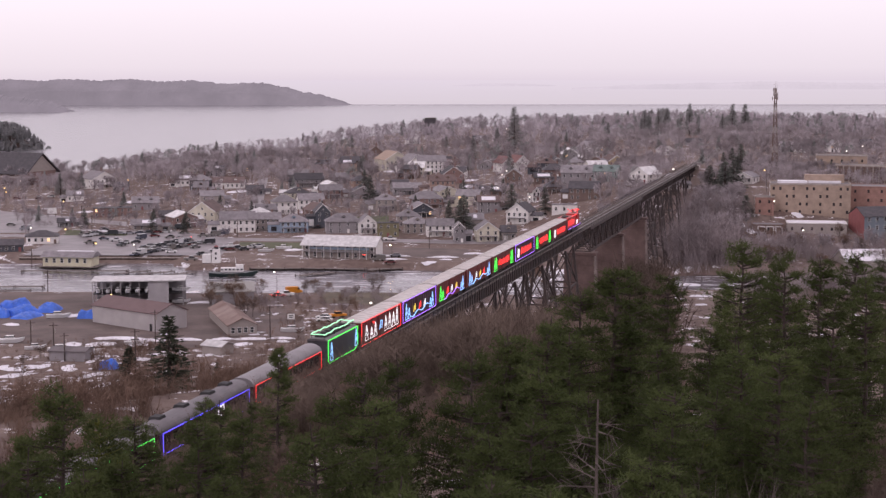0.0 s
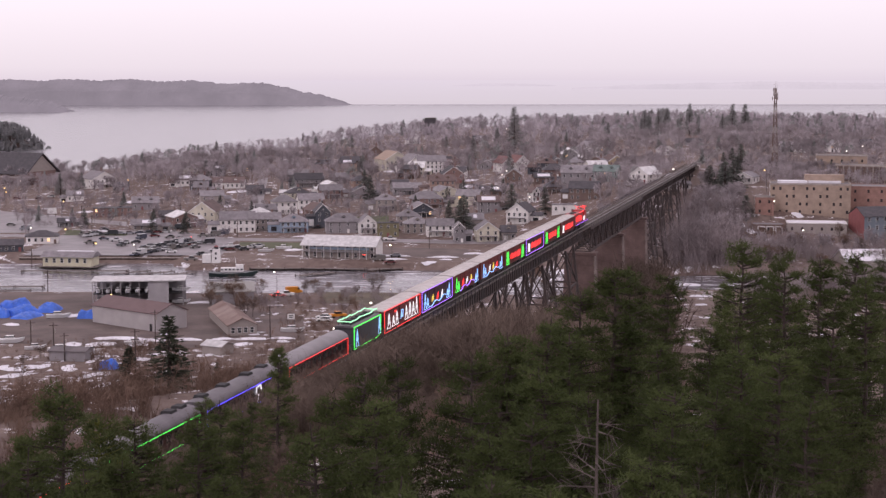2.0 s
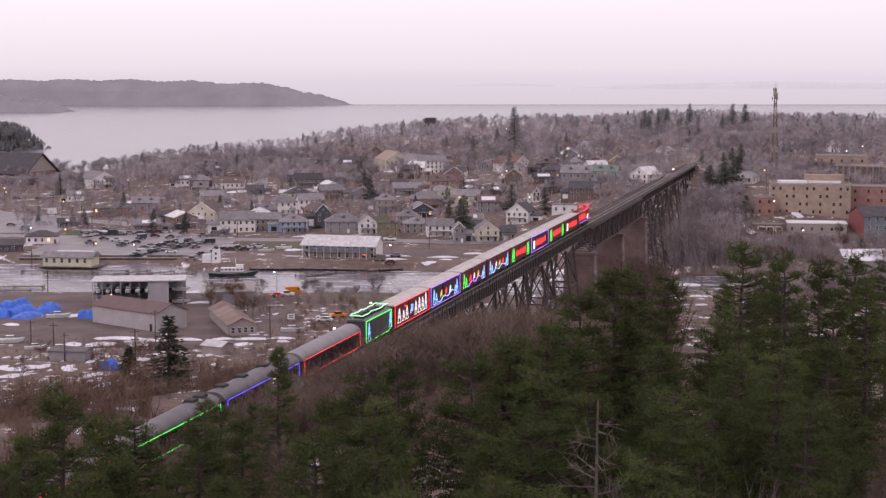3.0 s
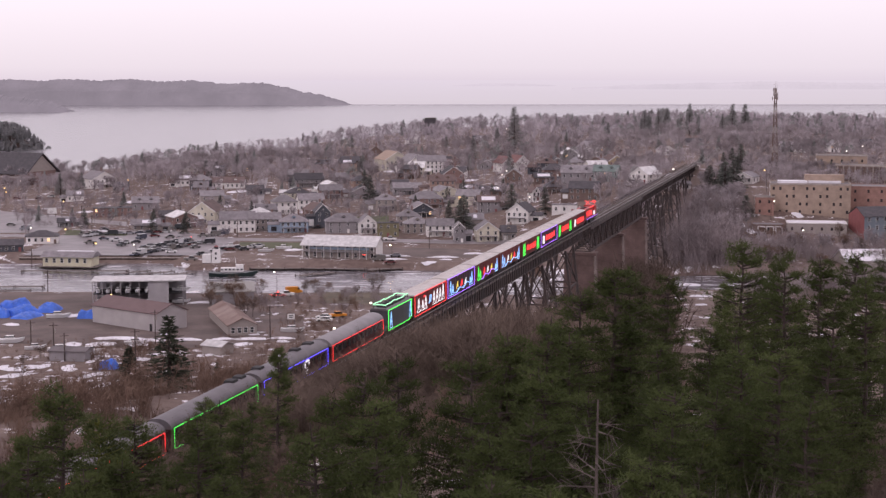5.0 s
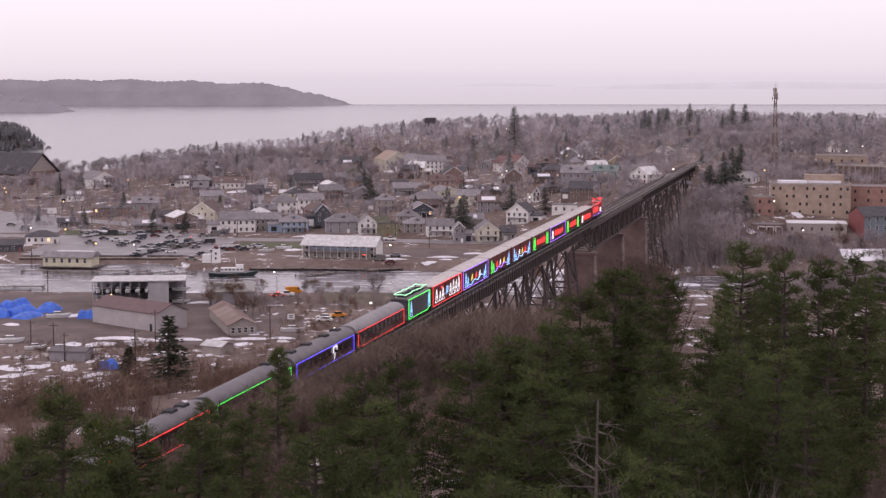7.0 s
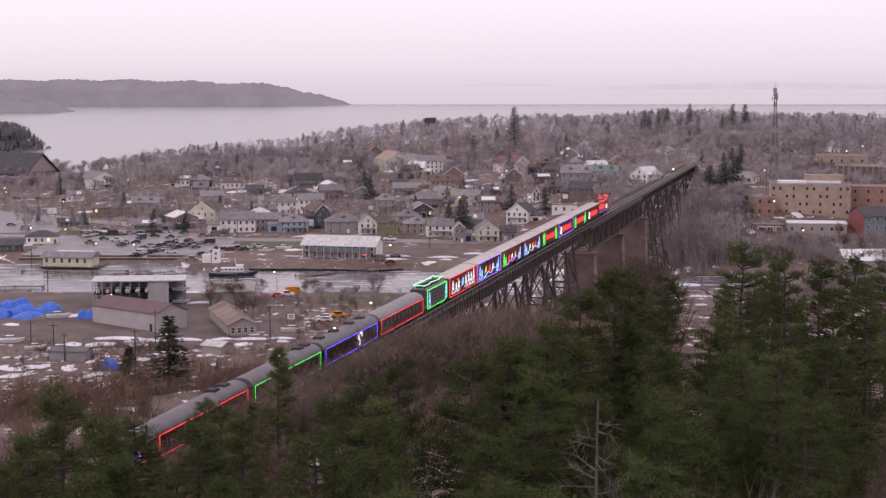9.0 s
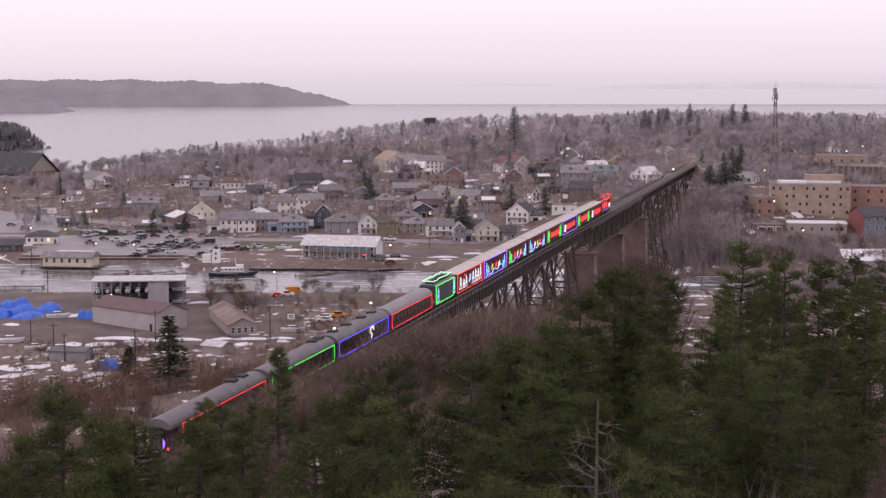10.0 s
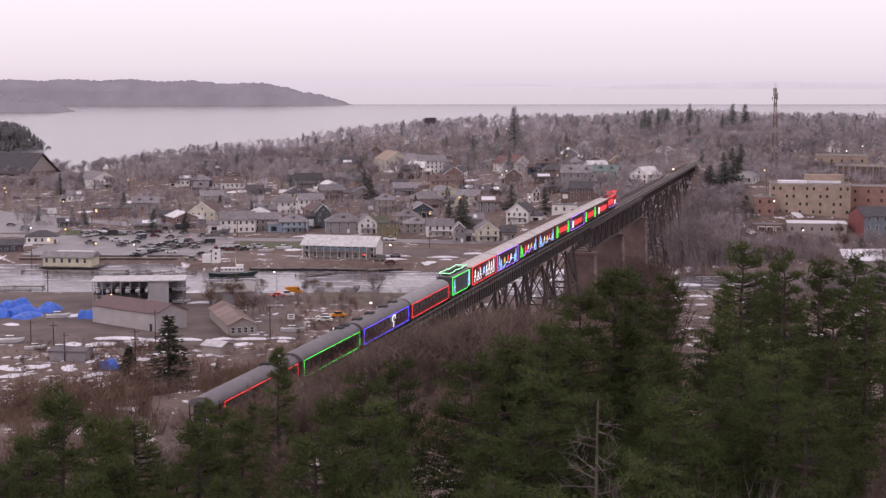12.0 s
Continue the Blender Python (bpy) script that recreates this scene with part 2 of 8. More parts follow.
# ---- land, lake and distance ----
def build_land():
    ys = np.concatenate([np.arange(-700, 100, 50), np.arange(100, 800, 5), np.arange(800, 1500, 12), np.arange(1500, 2700, 50), np.arange(2700, 5200, 400)])
    xs = np.concatenate([np.arange(-3000, -460, 200), np.arange(-460, 560, 6), np.arange(560, 3000, 200)])
    gx, gy = np.meshgrid(xs, ys)
    gz = ground(gx, gy)
    nx = len(xs)
    verts = np.stack([gx, gy, gz], -1).reshape(-1, 3).tolist()
    faces = [(j * nx + i, j * nx + i + 1, (j + 1) * nx + i + 1, (j + 1) * nx + i) for j in range(len(ys) - 1) for i in range(nx - 1)]
    ob = mesh_of("ground", verts, faces, land_material())
    ob.data.polygons.foreach_set("use_smooth", [True] * len(faces))
    tagged(ob, "brown winter ground with thawing snow patches", "ground", kind="structure")
    # one sheet of water; far out it meets the glowing mist sheet
    rows = [(-700, 0), (400, 0), (1000, 0), (2500, 0), (4460, 0)]
    v = [(sx * 3200, y, z) for y, z in rows for sx in (-1, 1)]
    f = [(2 * i, 2 * i + 1, 2 * i + 3, 2 * i + 2) for i in range(len(rows) - 1)]
    tagged(mesh_of("water", v, f, water_material()), "calm grey lake and half-frozen river", "water", kind="structure")


def headland(name, x0, x1, y, depth, height, seed, material, label, profile):
    """A wooded shore far across the lake: a strip with a ragged crown line."""
    rnd = random.Random(seed)
    n = 160
    v, f = [], []
    for i in range(n + 1):
        s = i / n
        x = x0 + (x1 - x0) * s
        h = height * float(np.interp(s, [p[0] for p in profile], [p[1] for p in profile]))
        h = max(0.4, h * (1 + 0.035 * math.sin(s * 40 + seed)) + rnd.uniform(-1, 1) * min(2.0, h * 0.07))
        base = profile[-1][2] if len(profile[-1]) > 2 else 0
        v += [(x, y, base - 1), (x, y + depth * 0.1, base + h * 0.55), (x + rnd.uniform(-3, 3), y + depth * 0.5, base + h), (x, y + depth, base - 1)]
    for i in range(n):
        for k in range(3):
            f.append((4 * i + k, 4 * i + 4 + k, 4 * i + 5 + k, 4 * i + 1 + k))
    return tagged(mesh_of(name, v, f, material), label, "backdrop", kind="structure")


def hazed_wood(name, col, light):
    """Woods seen through kilometres of mist: its haze painted as even emission over grey-green."""
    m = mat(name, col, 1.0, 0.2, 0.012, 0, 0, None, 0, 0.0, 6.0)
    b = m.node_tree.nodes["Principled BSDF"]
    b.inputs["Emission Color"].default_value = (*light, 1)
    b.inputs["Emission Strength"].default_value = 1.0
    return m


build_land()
# no mist lies before these shores; their emission colours carry the haze
FAR_WOOD_HAZED = hazed_wood("far_wood_hazed", (0.10, 0.09, 0.10), (0.20, 0.172, 0.205))
FARTHER_WOOD_HAZED = hazed_wood("farther_wood_hazed", (0.12, 0.11, 0.12), (0.60, 0.53, 0.60))
headland("backdrop_headland", -1350, -262, 4250, 250, 70, 3, FAR_WOOD_HAZED, "misty wooded headland across the lake",
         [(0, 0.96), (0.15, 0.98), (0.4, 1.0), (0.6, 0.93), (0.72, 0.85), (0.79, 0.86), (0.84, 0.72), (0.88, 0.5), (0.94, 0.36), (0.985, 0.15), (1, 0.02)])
headland("backdrop_point", -1200, -815, 3350, 150, 37, 5, FAR_WOOD_HAZED, "misty wooded point across the lake",
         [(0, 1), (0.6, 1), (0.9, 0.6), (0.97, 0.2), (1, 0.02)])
headland("backdrop_shore", 380, 1500, 4560, 60, 24, 8, FARTHER_WOOD_HAZED, "faint far shore in the mist",
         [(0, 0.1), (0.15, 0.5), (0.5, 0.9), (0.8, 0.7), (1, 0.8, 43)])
headland("backdrop_islet", 30, 330, 4570, 40, 8, 9, FARTHER_WOOD_HAZED, "faint far island in the mist",
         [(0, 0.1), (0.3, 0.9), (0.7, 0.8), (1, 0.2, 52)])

# far out a glowing sheet, paler towards its top, stands in for mist
MIST_GLOW = bpy.data.materials.new("lake_mist_glow")
MIST_GLOW.use_nodes = True
mt = MIST_GLOW.node_tree
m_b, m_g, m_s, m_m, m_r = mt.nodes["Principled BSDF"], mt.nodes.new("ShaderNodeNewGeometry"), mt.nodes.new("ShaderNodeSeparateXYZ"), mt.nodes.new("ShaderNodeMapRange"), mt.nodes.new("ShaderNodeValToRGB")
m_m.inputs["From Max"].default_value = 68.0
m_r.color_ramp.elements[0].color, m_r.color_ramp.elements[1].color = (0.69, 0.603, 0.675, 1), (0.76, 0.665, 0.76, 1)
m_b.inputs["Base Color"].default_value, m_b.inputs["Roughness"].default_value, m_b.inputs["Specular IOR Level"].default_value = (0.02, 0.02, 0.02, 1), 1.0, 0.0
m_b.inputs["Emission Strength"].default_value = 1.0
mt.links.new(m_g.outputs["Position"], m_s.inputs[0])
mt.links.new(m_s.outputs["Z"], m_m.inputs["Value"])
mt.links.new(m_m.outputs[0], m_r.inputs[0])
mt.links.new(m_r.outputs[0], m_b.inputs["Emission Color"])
tagged(mesh_of("backdrop_mist", [(-3200, 4448, -2), (3200, 4448, -2), (3200, 4740, 68), (-3200, 4740, 68)], [(0, 1, 2, 3)], MIST_GLOW), "pale glowing sheet standing in for mist over the far lake", "backdrop", kind="structure")


# ---- railway viaduct ----
TRACK = Vector((0.22, 268.53, 32.0))
ALONG = Vector((0.2495, 0.9684, 0.0))
TURN = 90 - 14.45


def on_track(s, side=0.0, z=0.0):
    """s metres along the line, side metres to its left, z over the rail."""
    return TRACK + s * ALONG + side * Vector((-0.9684, 0.2495, 0)) + Vector((0, 0, z))


def track_pose(s, z=0.0):
    p = on_track(s, 0, z)
    return pose(p.x, p.y, p.z, 0, 0, TURN)


def local_ground(s, side):
    p = on_track(s, side)
    return float(ground(p.x, p.y)) - 32.0


def build_track():
    bed = thing("railway_track", track_pose(0), "single railway track with timber ties and worn rails", "railway track")
    for lo, hi in ((-330, -80), (452, 640)):
        bm = bmesh.new()
        prism(bm, [(-3.2, -1.1), (3.2, -1.1), (1.9, -0.22), (-1.9, -0.22)], 0, lo, hi)
        part("ballast", bm, BALLAST, bed)
    for side in (-0.76, 0.76):
        bm = bmesh.new()
        prism(bm, [(side - 0.07, -0.17), (side + 0.07, -0.17), (side + 0.04, 0.0), (side - 0.04, 0.0)], 0, -330, 640)
        part("rail", bm, RAIL, bed)
    bm = bmesh.new()
    for k in range(1700):
        box(bm, (-330 + k * 0.57, 0, -0.26), (0.24, 3.0, 0.18))
    tagged(part("tie", bm, TIE, bed), kind="stuff")


def tower(via, s, half):
    """A steel trestle tower: four battered legs with struts and crossed braces."""
    tw = new("tower")
    tw.parent = via
    top = -3.0
    feet = {}
    for i, j in product((-1, 1), repeat=2):
        zt = top
        zb = local_ground(s + i * half, j * 3) - 0.5
        spread = 1.9 + (zt - zb) * 0.12
        a, b = Vector((s + i * half, j * 1.9, zt)), Vector((s + i * half, j * spread, zb))
        feet[i, j] = (a, b)
        bm = bmesh.new()
        beam(bm, a, b, 0.55)
        part("leg", bm, STEEL, tw)
    levels = max(1, round((top - min(b.z for a, b in feet.values())) / 9))
    pairs = [((-1, -1), (-1, 1)), ((1, -1), (1, 1)), ((-1, -1), (1, -1)), ((-1, 1), (1, 1))]
    for p, q in pairs:
        for k in range(levels):
            f0, f1 = k / levels, (k + 1) / levels
            p0, p1 = feet[p][0].lerp(feet[p][1], f0), feet[p][0].lerp(feet[p][1], f1)
            q0, q1 = feet[q][0].lerp(feet[q][1], f0), feet[q][0].lerp(feet[q][1], f1)
            bm = bmesh.new()
            beam(bm, p0, q1, 0.26)
            beam(bm, q0, p1, 0.26)
            part("brace", bm, STEEL, tw)
            bm = bmesh.new()
            beam(bm, p1, q1, 0.34)
            part("strut", bm, STEEL, tw)


def girder(via, lo, hi, deep):
    for side in (-1.35, 1.35):
        bm = bmesh.new()
        box(bm, ((lo + hi) / 2, side, -0.4 - deep / 2), (hi - lo - 0.15, 0.06, deep))
        for z in (-0.42, -0.4 - deep):
            box(bm, ((lo + hi) / 2, side, z), (hi - lo - 0.15, 0.5, 0.08))
        n = int((hi - lo) / 1.8)
        for k in range(n + 1):
            box(bm, (lo + 0.1 + (hi - lo - 0.2) * k / n, side, -0.4 - deep / 2), (0.05, 0.34, deep - 0.1))
        part("plate_girder", bm, STEEL, via)


def truss(via, lo, hi, deep, n):
    for side in (-2.3, 2.3):
        bm = bmesh.new()
        beam(bm, (lo, side, -0.75), (hi, side, -0.75), 0.5, 0.7)
        beam(bm, (lo + 1, side, -0.75 - deep), (hi - 1, side, -0.75 - deep), 0.5, 0.6)
        step = (hi - lo) / n
        for k in range(n):
            a, b = lo + k * step, lo + (k + 1) * step
            za, zb = -0.75, -0.75 - deep
            beam(bm, (a, side, za if k % 2 else zb), (b, side, zb if k % 2 else za), 0.4)
            beam(bm, (b, side, za), (b, side, zb), 0.32)
        part("deck_truss", bm, STEEL, via)
    for k in range(n + 1):
        bm = bmesh.new()
        x = lo + (hi - lo) * k / n
        beam(bm, (x, -2.3, -0.75 - deep), (x, 2.3, -0.75), 0.22)
        beam(bm, (x, 2.3, -0.75 - deep), (x, -2.3, -0.75), 0.22)
        beam(bm, (x, 2.3, -0.75 - deep), (x, -2.3, -0.75 - deep), 0.25)
        part("sway_brace", bm, STEEL, via)


def pier(via, s, top):
    zb = min(local_ground(s, 0), -20) - 1.0
    pr = new("pier")
    pr.parent = via
    n = 9
    for k in range(n):
        z0, z1 = zb + (top - 0.9 - zb) * k / n, zb + (top - 0.9 - zb) * (k + 1) / n
        w = 1 + 0.22 * (1 - k / n)
        bm = bmesh.new()
        box(bm, (s, 0, (z0 + z1) / 2), (4.2 * w, 8.0 * w, z1 - z0 - 0.06), 1 - 0.22 / n)
        part("stone_course", bm, STONE, pr)
    bm = bmesh.new()
    box(bm, (s, 0, top - 0.45), (4.6, 8.6, 0.7))
    part("coping", bm, STONE, pr)
    for k in range(n * 2):
        z0, z1 = zb + (top - 0.9 - zb) * k / (2 * n), zb + (top - 0.9 - zb) * (k + 1) / (2 * n)
        w = 1 + 0.22 * (1 - k / (2 * n))
        bm = bmesh.new()
        box(bm, (s - 2.1 * w, -4.0 * w, (z0 + z1) / 2), (0.45 + 0.2 * (k % 2), 0.45 + 0.2 * (1 - k % 2), z1 - z0 - 0.05))
        part("quoin", bm, QUOIN, pr, "pale corner stone")


def build_viaduct():
    via = thing("railway_viaduct", track_pose(0), "long dark steel railway trestle on masonry piers", "bridge")
    bm = bmesh.new()
    box(bm, (182, 0, -0.385), (540, 4.4, 0.06))
    part("deck", bm, TIE, via, "weathered timber deck")
    for side in (-2.25, 2.25):
        bm = bmesh.new()
        beam(bm, (-88, side, 0.62), (452, side, 0.62), 0.07)
        beam(bm, (-88, side, 0.2), (452, side, 0.2), 0.05)
        for k in range(0, 541, 3):
            box(bm, (-88 + k, side, 0.12), (0.09, 0.09, 1.0))
        part("railing", bm, BLACK, via)
        bm = bmesh.new()
        box(bm, (182, side * 0.93, -0.24), (540, 0.25, 0.22))
        part("guard_timber", bm, TIE, via)
    s, k = -88.0, 0
    while s < 140:
        hi = min(s + (11 if k % 2 else 19), 146)
        girder(via, s, hi, 2.4)
        if k % 2:
            tower(via, (s + hi) / 2, (hi - s) / 2)
        s, k = hi, k + 1
    for lo, hi in ((146, 199), (199, 254)):
        truss(via, lo, hi, 6.0, 10)
    for at in (146, 199, 254):
        pier(via, at, -6.9)
    s, k = 254.0, 0
    while s < 450:
        hi = min(s + (11 if k % 2 else 19), 452)
        girder(via, s, hi, 2.4)
        if k % 2:
            tower(via, (s + hi) / 2, (hi - s) / 2)
        s, k = hi, k + 1
    for at in (-90, 454):
        bm = bmesh.new()
        box(bm, (at, 0, -3.4), (4, 6.5, 6.0))
        part("abutment", bm, COPING, via)


build_track()
build_viaduct()


# ---- the lit train ----
RED_L, GREEN_L, BLUE_L = glow("red_lights", (1.0, 0.04, 0.04), 1.5), glow("green_lights", (0.08, 1.0, 0.10), 1.25), glow("blue_lights", (0.11, 0.08, 1.0), 2.0)
WHITE_L, CYAN_L, GOLD_L, VIOLET_L = glow("white_lights", (1.0, 0.95, 1.0), 0.9), glow("pale_blue_lights", (0.30, 0.55, 1.0), 1.3), glow("gold_lights", (1.0, 0.7, 0.1), 0.9), glow("violet_lights", (0.42, 0.16, 1.0), 1.5)
BOX_RED = mat("boxcar_red", (0.16, 0.035, 0.035), 0.6, 0.15, 0.5, 0, 0.03, None, 0.1)
BOX_DARK = mat("boxcar_dark", (0.07, 0.035, 0.05), 0.6, 0.15, 0.5)
ROOF_PALE = mat("galvanised_roof", (0.58, 0.54, 0.52), 0.6, 0.12, 0.4, 0.1)
COACH_ROOF = mat("coach_roof", (0.14, 0.125, 0.135), 0.5, 0.15, 0.4, 0.1)
COACH_PALE_ROOF = mat("coach_pale_roof", (0.24, 0.22, 0.23), 0.5, 0.12, 0.4, 0.1)
COACH = mat("maroon_coach", (0.055, 0.015, 0.017), 0.35, 0.1, 0.5)
TENDER = mat("generator_grey", (0.075, 0.07, 0.08), 0.6, 0.12, 0.5)
WHEEL = mat("wheel_steel", (0.05, 0.045, 0.045), 0.5, 0.2, 2, 0.6)
WHEELSETS, CARS = [], []


def wheelset_mesh():
    bm = bmesh.new()
    tube(bm, (0, -0.85, 0), (0, 0.85, 0), 0.09, 0.09, 6)
    for y in (-0.76, 0.76):
        tube(bm, (0, y - 0.07, 0), (0, y + 0.07, 0), 0.46, 0.46, 14)
        tube(bm, (0, y - 0.1, 0), (0, y + 0.1, 0), 0.2, 0.2, 8)
        for k in range(4):
            c, s = math.cos(k * math.pi / 2), math.sin(k * math.pi / 2)
            box(bm, (0.31 * c, y, 0.31 * s), (0.08, 0.18, 0.08))
    return part("wheelset", bm, WHEEL)


AXLE = wheelset_mesh()
AXLE_MESH = AXLE.data
bpy.data.objects.remove(AXLE)


def bogie(car, x, base=2.3, axles=2):
    bm = bmesh.new()
    for y in (-1.02, 1.02):
        prism(bm, [(x - base / 2 - 0.4, 0.42), (x + base / 2 + 0.4, 0.42), (x + base / 2 + 0.25, 0.72), (x + 0.5, 0.86), (x - 0.5, 0.86), (x - base / 2 - 0.25, 0.72)], 1, y - 0.08, y + 0.08)
    box(bm, (x, 0, 0.72), (0.5, 2.2, 0.3))
    tube(bm, (x, 0, 0.75), (x, 0, 1.12), 0.3, 0.3, 8)
    bg = part("bogie", bm, BLACK, car)
    for k in range(axles):
        w = new("wheelset", AXLE_MESH)
        w.parent = bg
        w.location = (x - base / 2 + base * k / (axles - 1), 0, 0.46)
        WHEELSETS.append((w, w.location.copy()))


def strand(car, pts, material, label, w=0.08):
    """A run of lamps on a rope along the near side."""
    bm = bmesh.new()
    for a, b in zip(pts, pts[1:]):
        beam(bm, a, b, w)
    return part("light_string", bm, material, car, label)


def light_tree(car, x, z, w, h, material, y, label="tree outlined in lights"):
    bm = bmesh.new()
    for zz, ww in ((0.0, 1.0), (0.34, 0.72), (0.64, 0.45)):
        pts = [(x - w / 2 * ww, y, z + h * zz), (x, y, z + h * min(1, zz + 0.5)), (x + w / 2 * ww, y, z + h * zz), (x - w / 2 * ww, y, z + h * zz)]
        for a, b in zip(pts, pts[1:]):
            beam(bm, a, b, 0.065)
    part("light_tree", bm, material, car, label)


def blob(car, pts, material, y, label, w=0.12):
    bm = bmesh.new()
    for a, b in zip(pts, pts[1:]):
        beam(bm, (a[0], y, a[1]), (b[0], y, b[1]), w)
    part("light_figure", bm, material, car, label)


def sign_bars(car, x0, x1, z0, z1, y, material, seed):
    """Glowing lettering that cannot be read."""
    rnd = random.Random(seed)
    x = x0
    while x < x1:
        bm = bmesh.new()
        w = rnd.uniform(0.10, 0.2)
        lo, hi = z0 + rnd.uniform(0, 0.25), z1 - rnd.uniform(0, 0.5)
        box(bm, (x + w / 2, y, (lo + hi) / 2), (w, 0.06, hi - lo))
        x += w + rnd.uniform(0.3, 0.55)
        part("lettering_bar", bm, material, car, "glowing red bar of a sign")


def keep(car, s):
    CARS.append((car, s))
    return car


def boxcar(s, length, paint, trim, kind, seed, roof=None):
    """s: place of its rear end at 9.5 s. Local x forward from the middle, near side at -y."""
    rnd = random.Random(seed)
    trim_word = {RED_L: "red", GREEN_L: "green", BLUE_L: "blue", VIOLET_L: "violet", None: "no"}[trim]
    car = thing("boxcar", track_pose(s + length / 2), "dark red boxcar with %s edge lights and lit figures" % trim_word, "boxcar", "boxcars of the train")
    L = length - 1.1
    bm = bmesh.new()
    box(bm, (0, 0, 2.75), (L, 2.95, 3.2))
    n = 15
    for k in range(n + 1):
        for y in (-1.5, 1.5):
            box(bm, (-L / 2 + 0.1 + (L - 0.2) * k / n, y, 2.75), (0.09, 0.07, 3.1))
    part("body", bm, paint, car)
    bm = bmesh.new()
    prism(bm, [(-1.56, 4.33), (1.56, 4.33), (1.5, 4.46), (0, 4.62), (-1.5, 4.46)], 0, -L / 2 - 0.05, L / 2 + 0.05)
    part("roof", bm, roof or ROOF_PALE, car, "pale galvanised roof")
    for k in range(13):
        bm = bmesh.new()
        prism(bm, [(-1.5, 4.47), (0, 4.63), (1.5, 4.47), (1.5, 4.52), (0, 4.68), (-1.5, 4.52)], 0, -L / 2 + 0.4 + k * (L - 0.8) / 12 - 0.05, -L / 2 + 0.4 + k * (L - 0.8) / 12 + 0.05)
        part("roof_rib", bm, roof or ROOF_PALE, car)
    for y in (-1.55, 1.55):
        bm = bmesh.new()
        box(bm, (0, y, 2.75), (3.0, 0.06, 2.95))
        for x in (-0.9, 0, 0.9):
            box(bm, (x, y * 1.02, 2.75), (0.08, 0.06, 2.7))
        part("sliding_door", bm, paint, car)
    bm = bmesh.new()
    box(bm, (0, 0, 1.0), (L, 2.4, 0.28))
    for e in (-1, 1):
        box(bm, (e * (L / 2 + 0.3), 0, 0.85), (0.6, 0.3, 0.3))
    part("underframe", bm, BLACK, car)
    for e in (-1, 1):
        bm = bmesh.new()
        for k in range(7):
            box(bm, (e * (L / 2 + 0.07), -1.0, 1.3 + k * 0.42), (0.04, 0.5, 0.04))
        for y in (-1.25, -0.75):
            box(bm, (e * (L / 2 + 0.07), y, 2.7), (0.05, 0.05, 3.1))
        part("ladder", bm, BLACK, car)
        bogie(car, e * (L / 2 - 2.2))
    y = -1.64
    a, b = -L / 2 + 0.1, L / 2 - 0.1
    if trim:
        strand(car, [(a, y, 4.35), (b, y, 4.35)], trim, "%s lights along the roof edge" % trim_word)
        strand(car, [(a, y, 1.05), (b, y, 1.05)], trim, "%s lights along the sill" % trim_word)
        for x in (a, b):
            strand(car, [(x, y, 1.05), (x, y, 4.35)], trim, "%s lights up the corner" % trim_word)
    if kind == "trees":
        for x, h, w in ((-7.6, 2.2, 1.9), (-5.2, 1.6, 1.5), (-3.3, 2.0, 1.7), (1.9, 2.2, 1.7), (4.0, 2.4, 1.8), (6.0, 2.2, 1.8), (7.9, 2.7, 1.5)):
            light_tree(car, x, 1.5, w, h, WHITE_L, y, "tree outlined in white lights")
        blob(car, [(-1.2, 2.0), (-0.7, 3.3), (0.1, 3.3), (-0.2, 2.2), (-0.9, 2.6)], CYAN_L, y, "lit figure", 0.11)
        blob(car, [(-4.3, 3.6), (-3.9, 3.6)], RED_L, y, "red light", 0.25)
    elif kind == "scene":
        for x, h in ((-8.0, 2.5), (-6.4, 1.7), (7.8, 2.4), (6.6, 1.5)):
            light_tree(car, x, 1.35, 1.5, h, CYAN_L if seed % 2 else GREEN_L if x < 0 else CYAN_L, y)
        pts = [(-5.5 + k * 1.1, 1.5 + 0.28 * math.sin(k * 1.3 + seed) + 0.06 * k) for k in range(11)]
        blob(car, pts, CYAN_L if seed % 2 else VIOLET_L, y, "snowdrift drawn in blue lights", 0.12)
        for k in range(3):
            x = -3.6 + k * 3.0 + rnd.uniform(-0.4, 0.4)
            blob(car, [(x, 2.0), (x + 0.5, 2.9), (x + 1.0, 2.2), (x + 0.9, 3.2)], (GOLD_L, RED_L, WHITE_L)[(k + seed) % 3], y, "lit figure", 0.11)
    elif kind == "sign":
        for x in (-8.2, -6.9, 6.9, 8.2):
            light_tree(car, x, 1.3, 1.4, 2.6, GREEN_L, y, "tree outlined in green lights")
        sign_bars(car, -4.8, 4.8, 1.9, 3.4, y, RED_L, seed)
    elif kind == "words":
        sign_bars(car, -4.2, 6.6, 1.9, 3.4, y, RED_L, seed)
        blob(car, [(-7.4, 1.6), (-7.0, 3.2), (-6.4, 3.2), (-6.6, 1.6)], WHITE_L, y, "white lit figure", 0.25)
    return keep(car, s + length / 2)


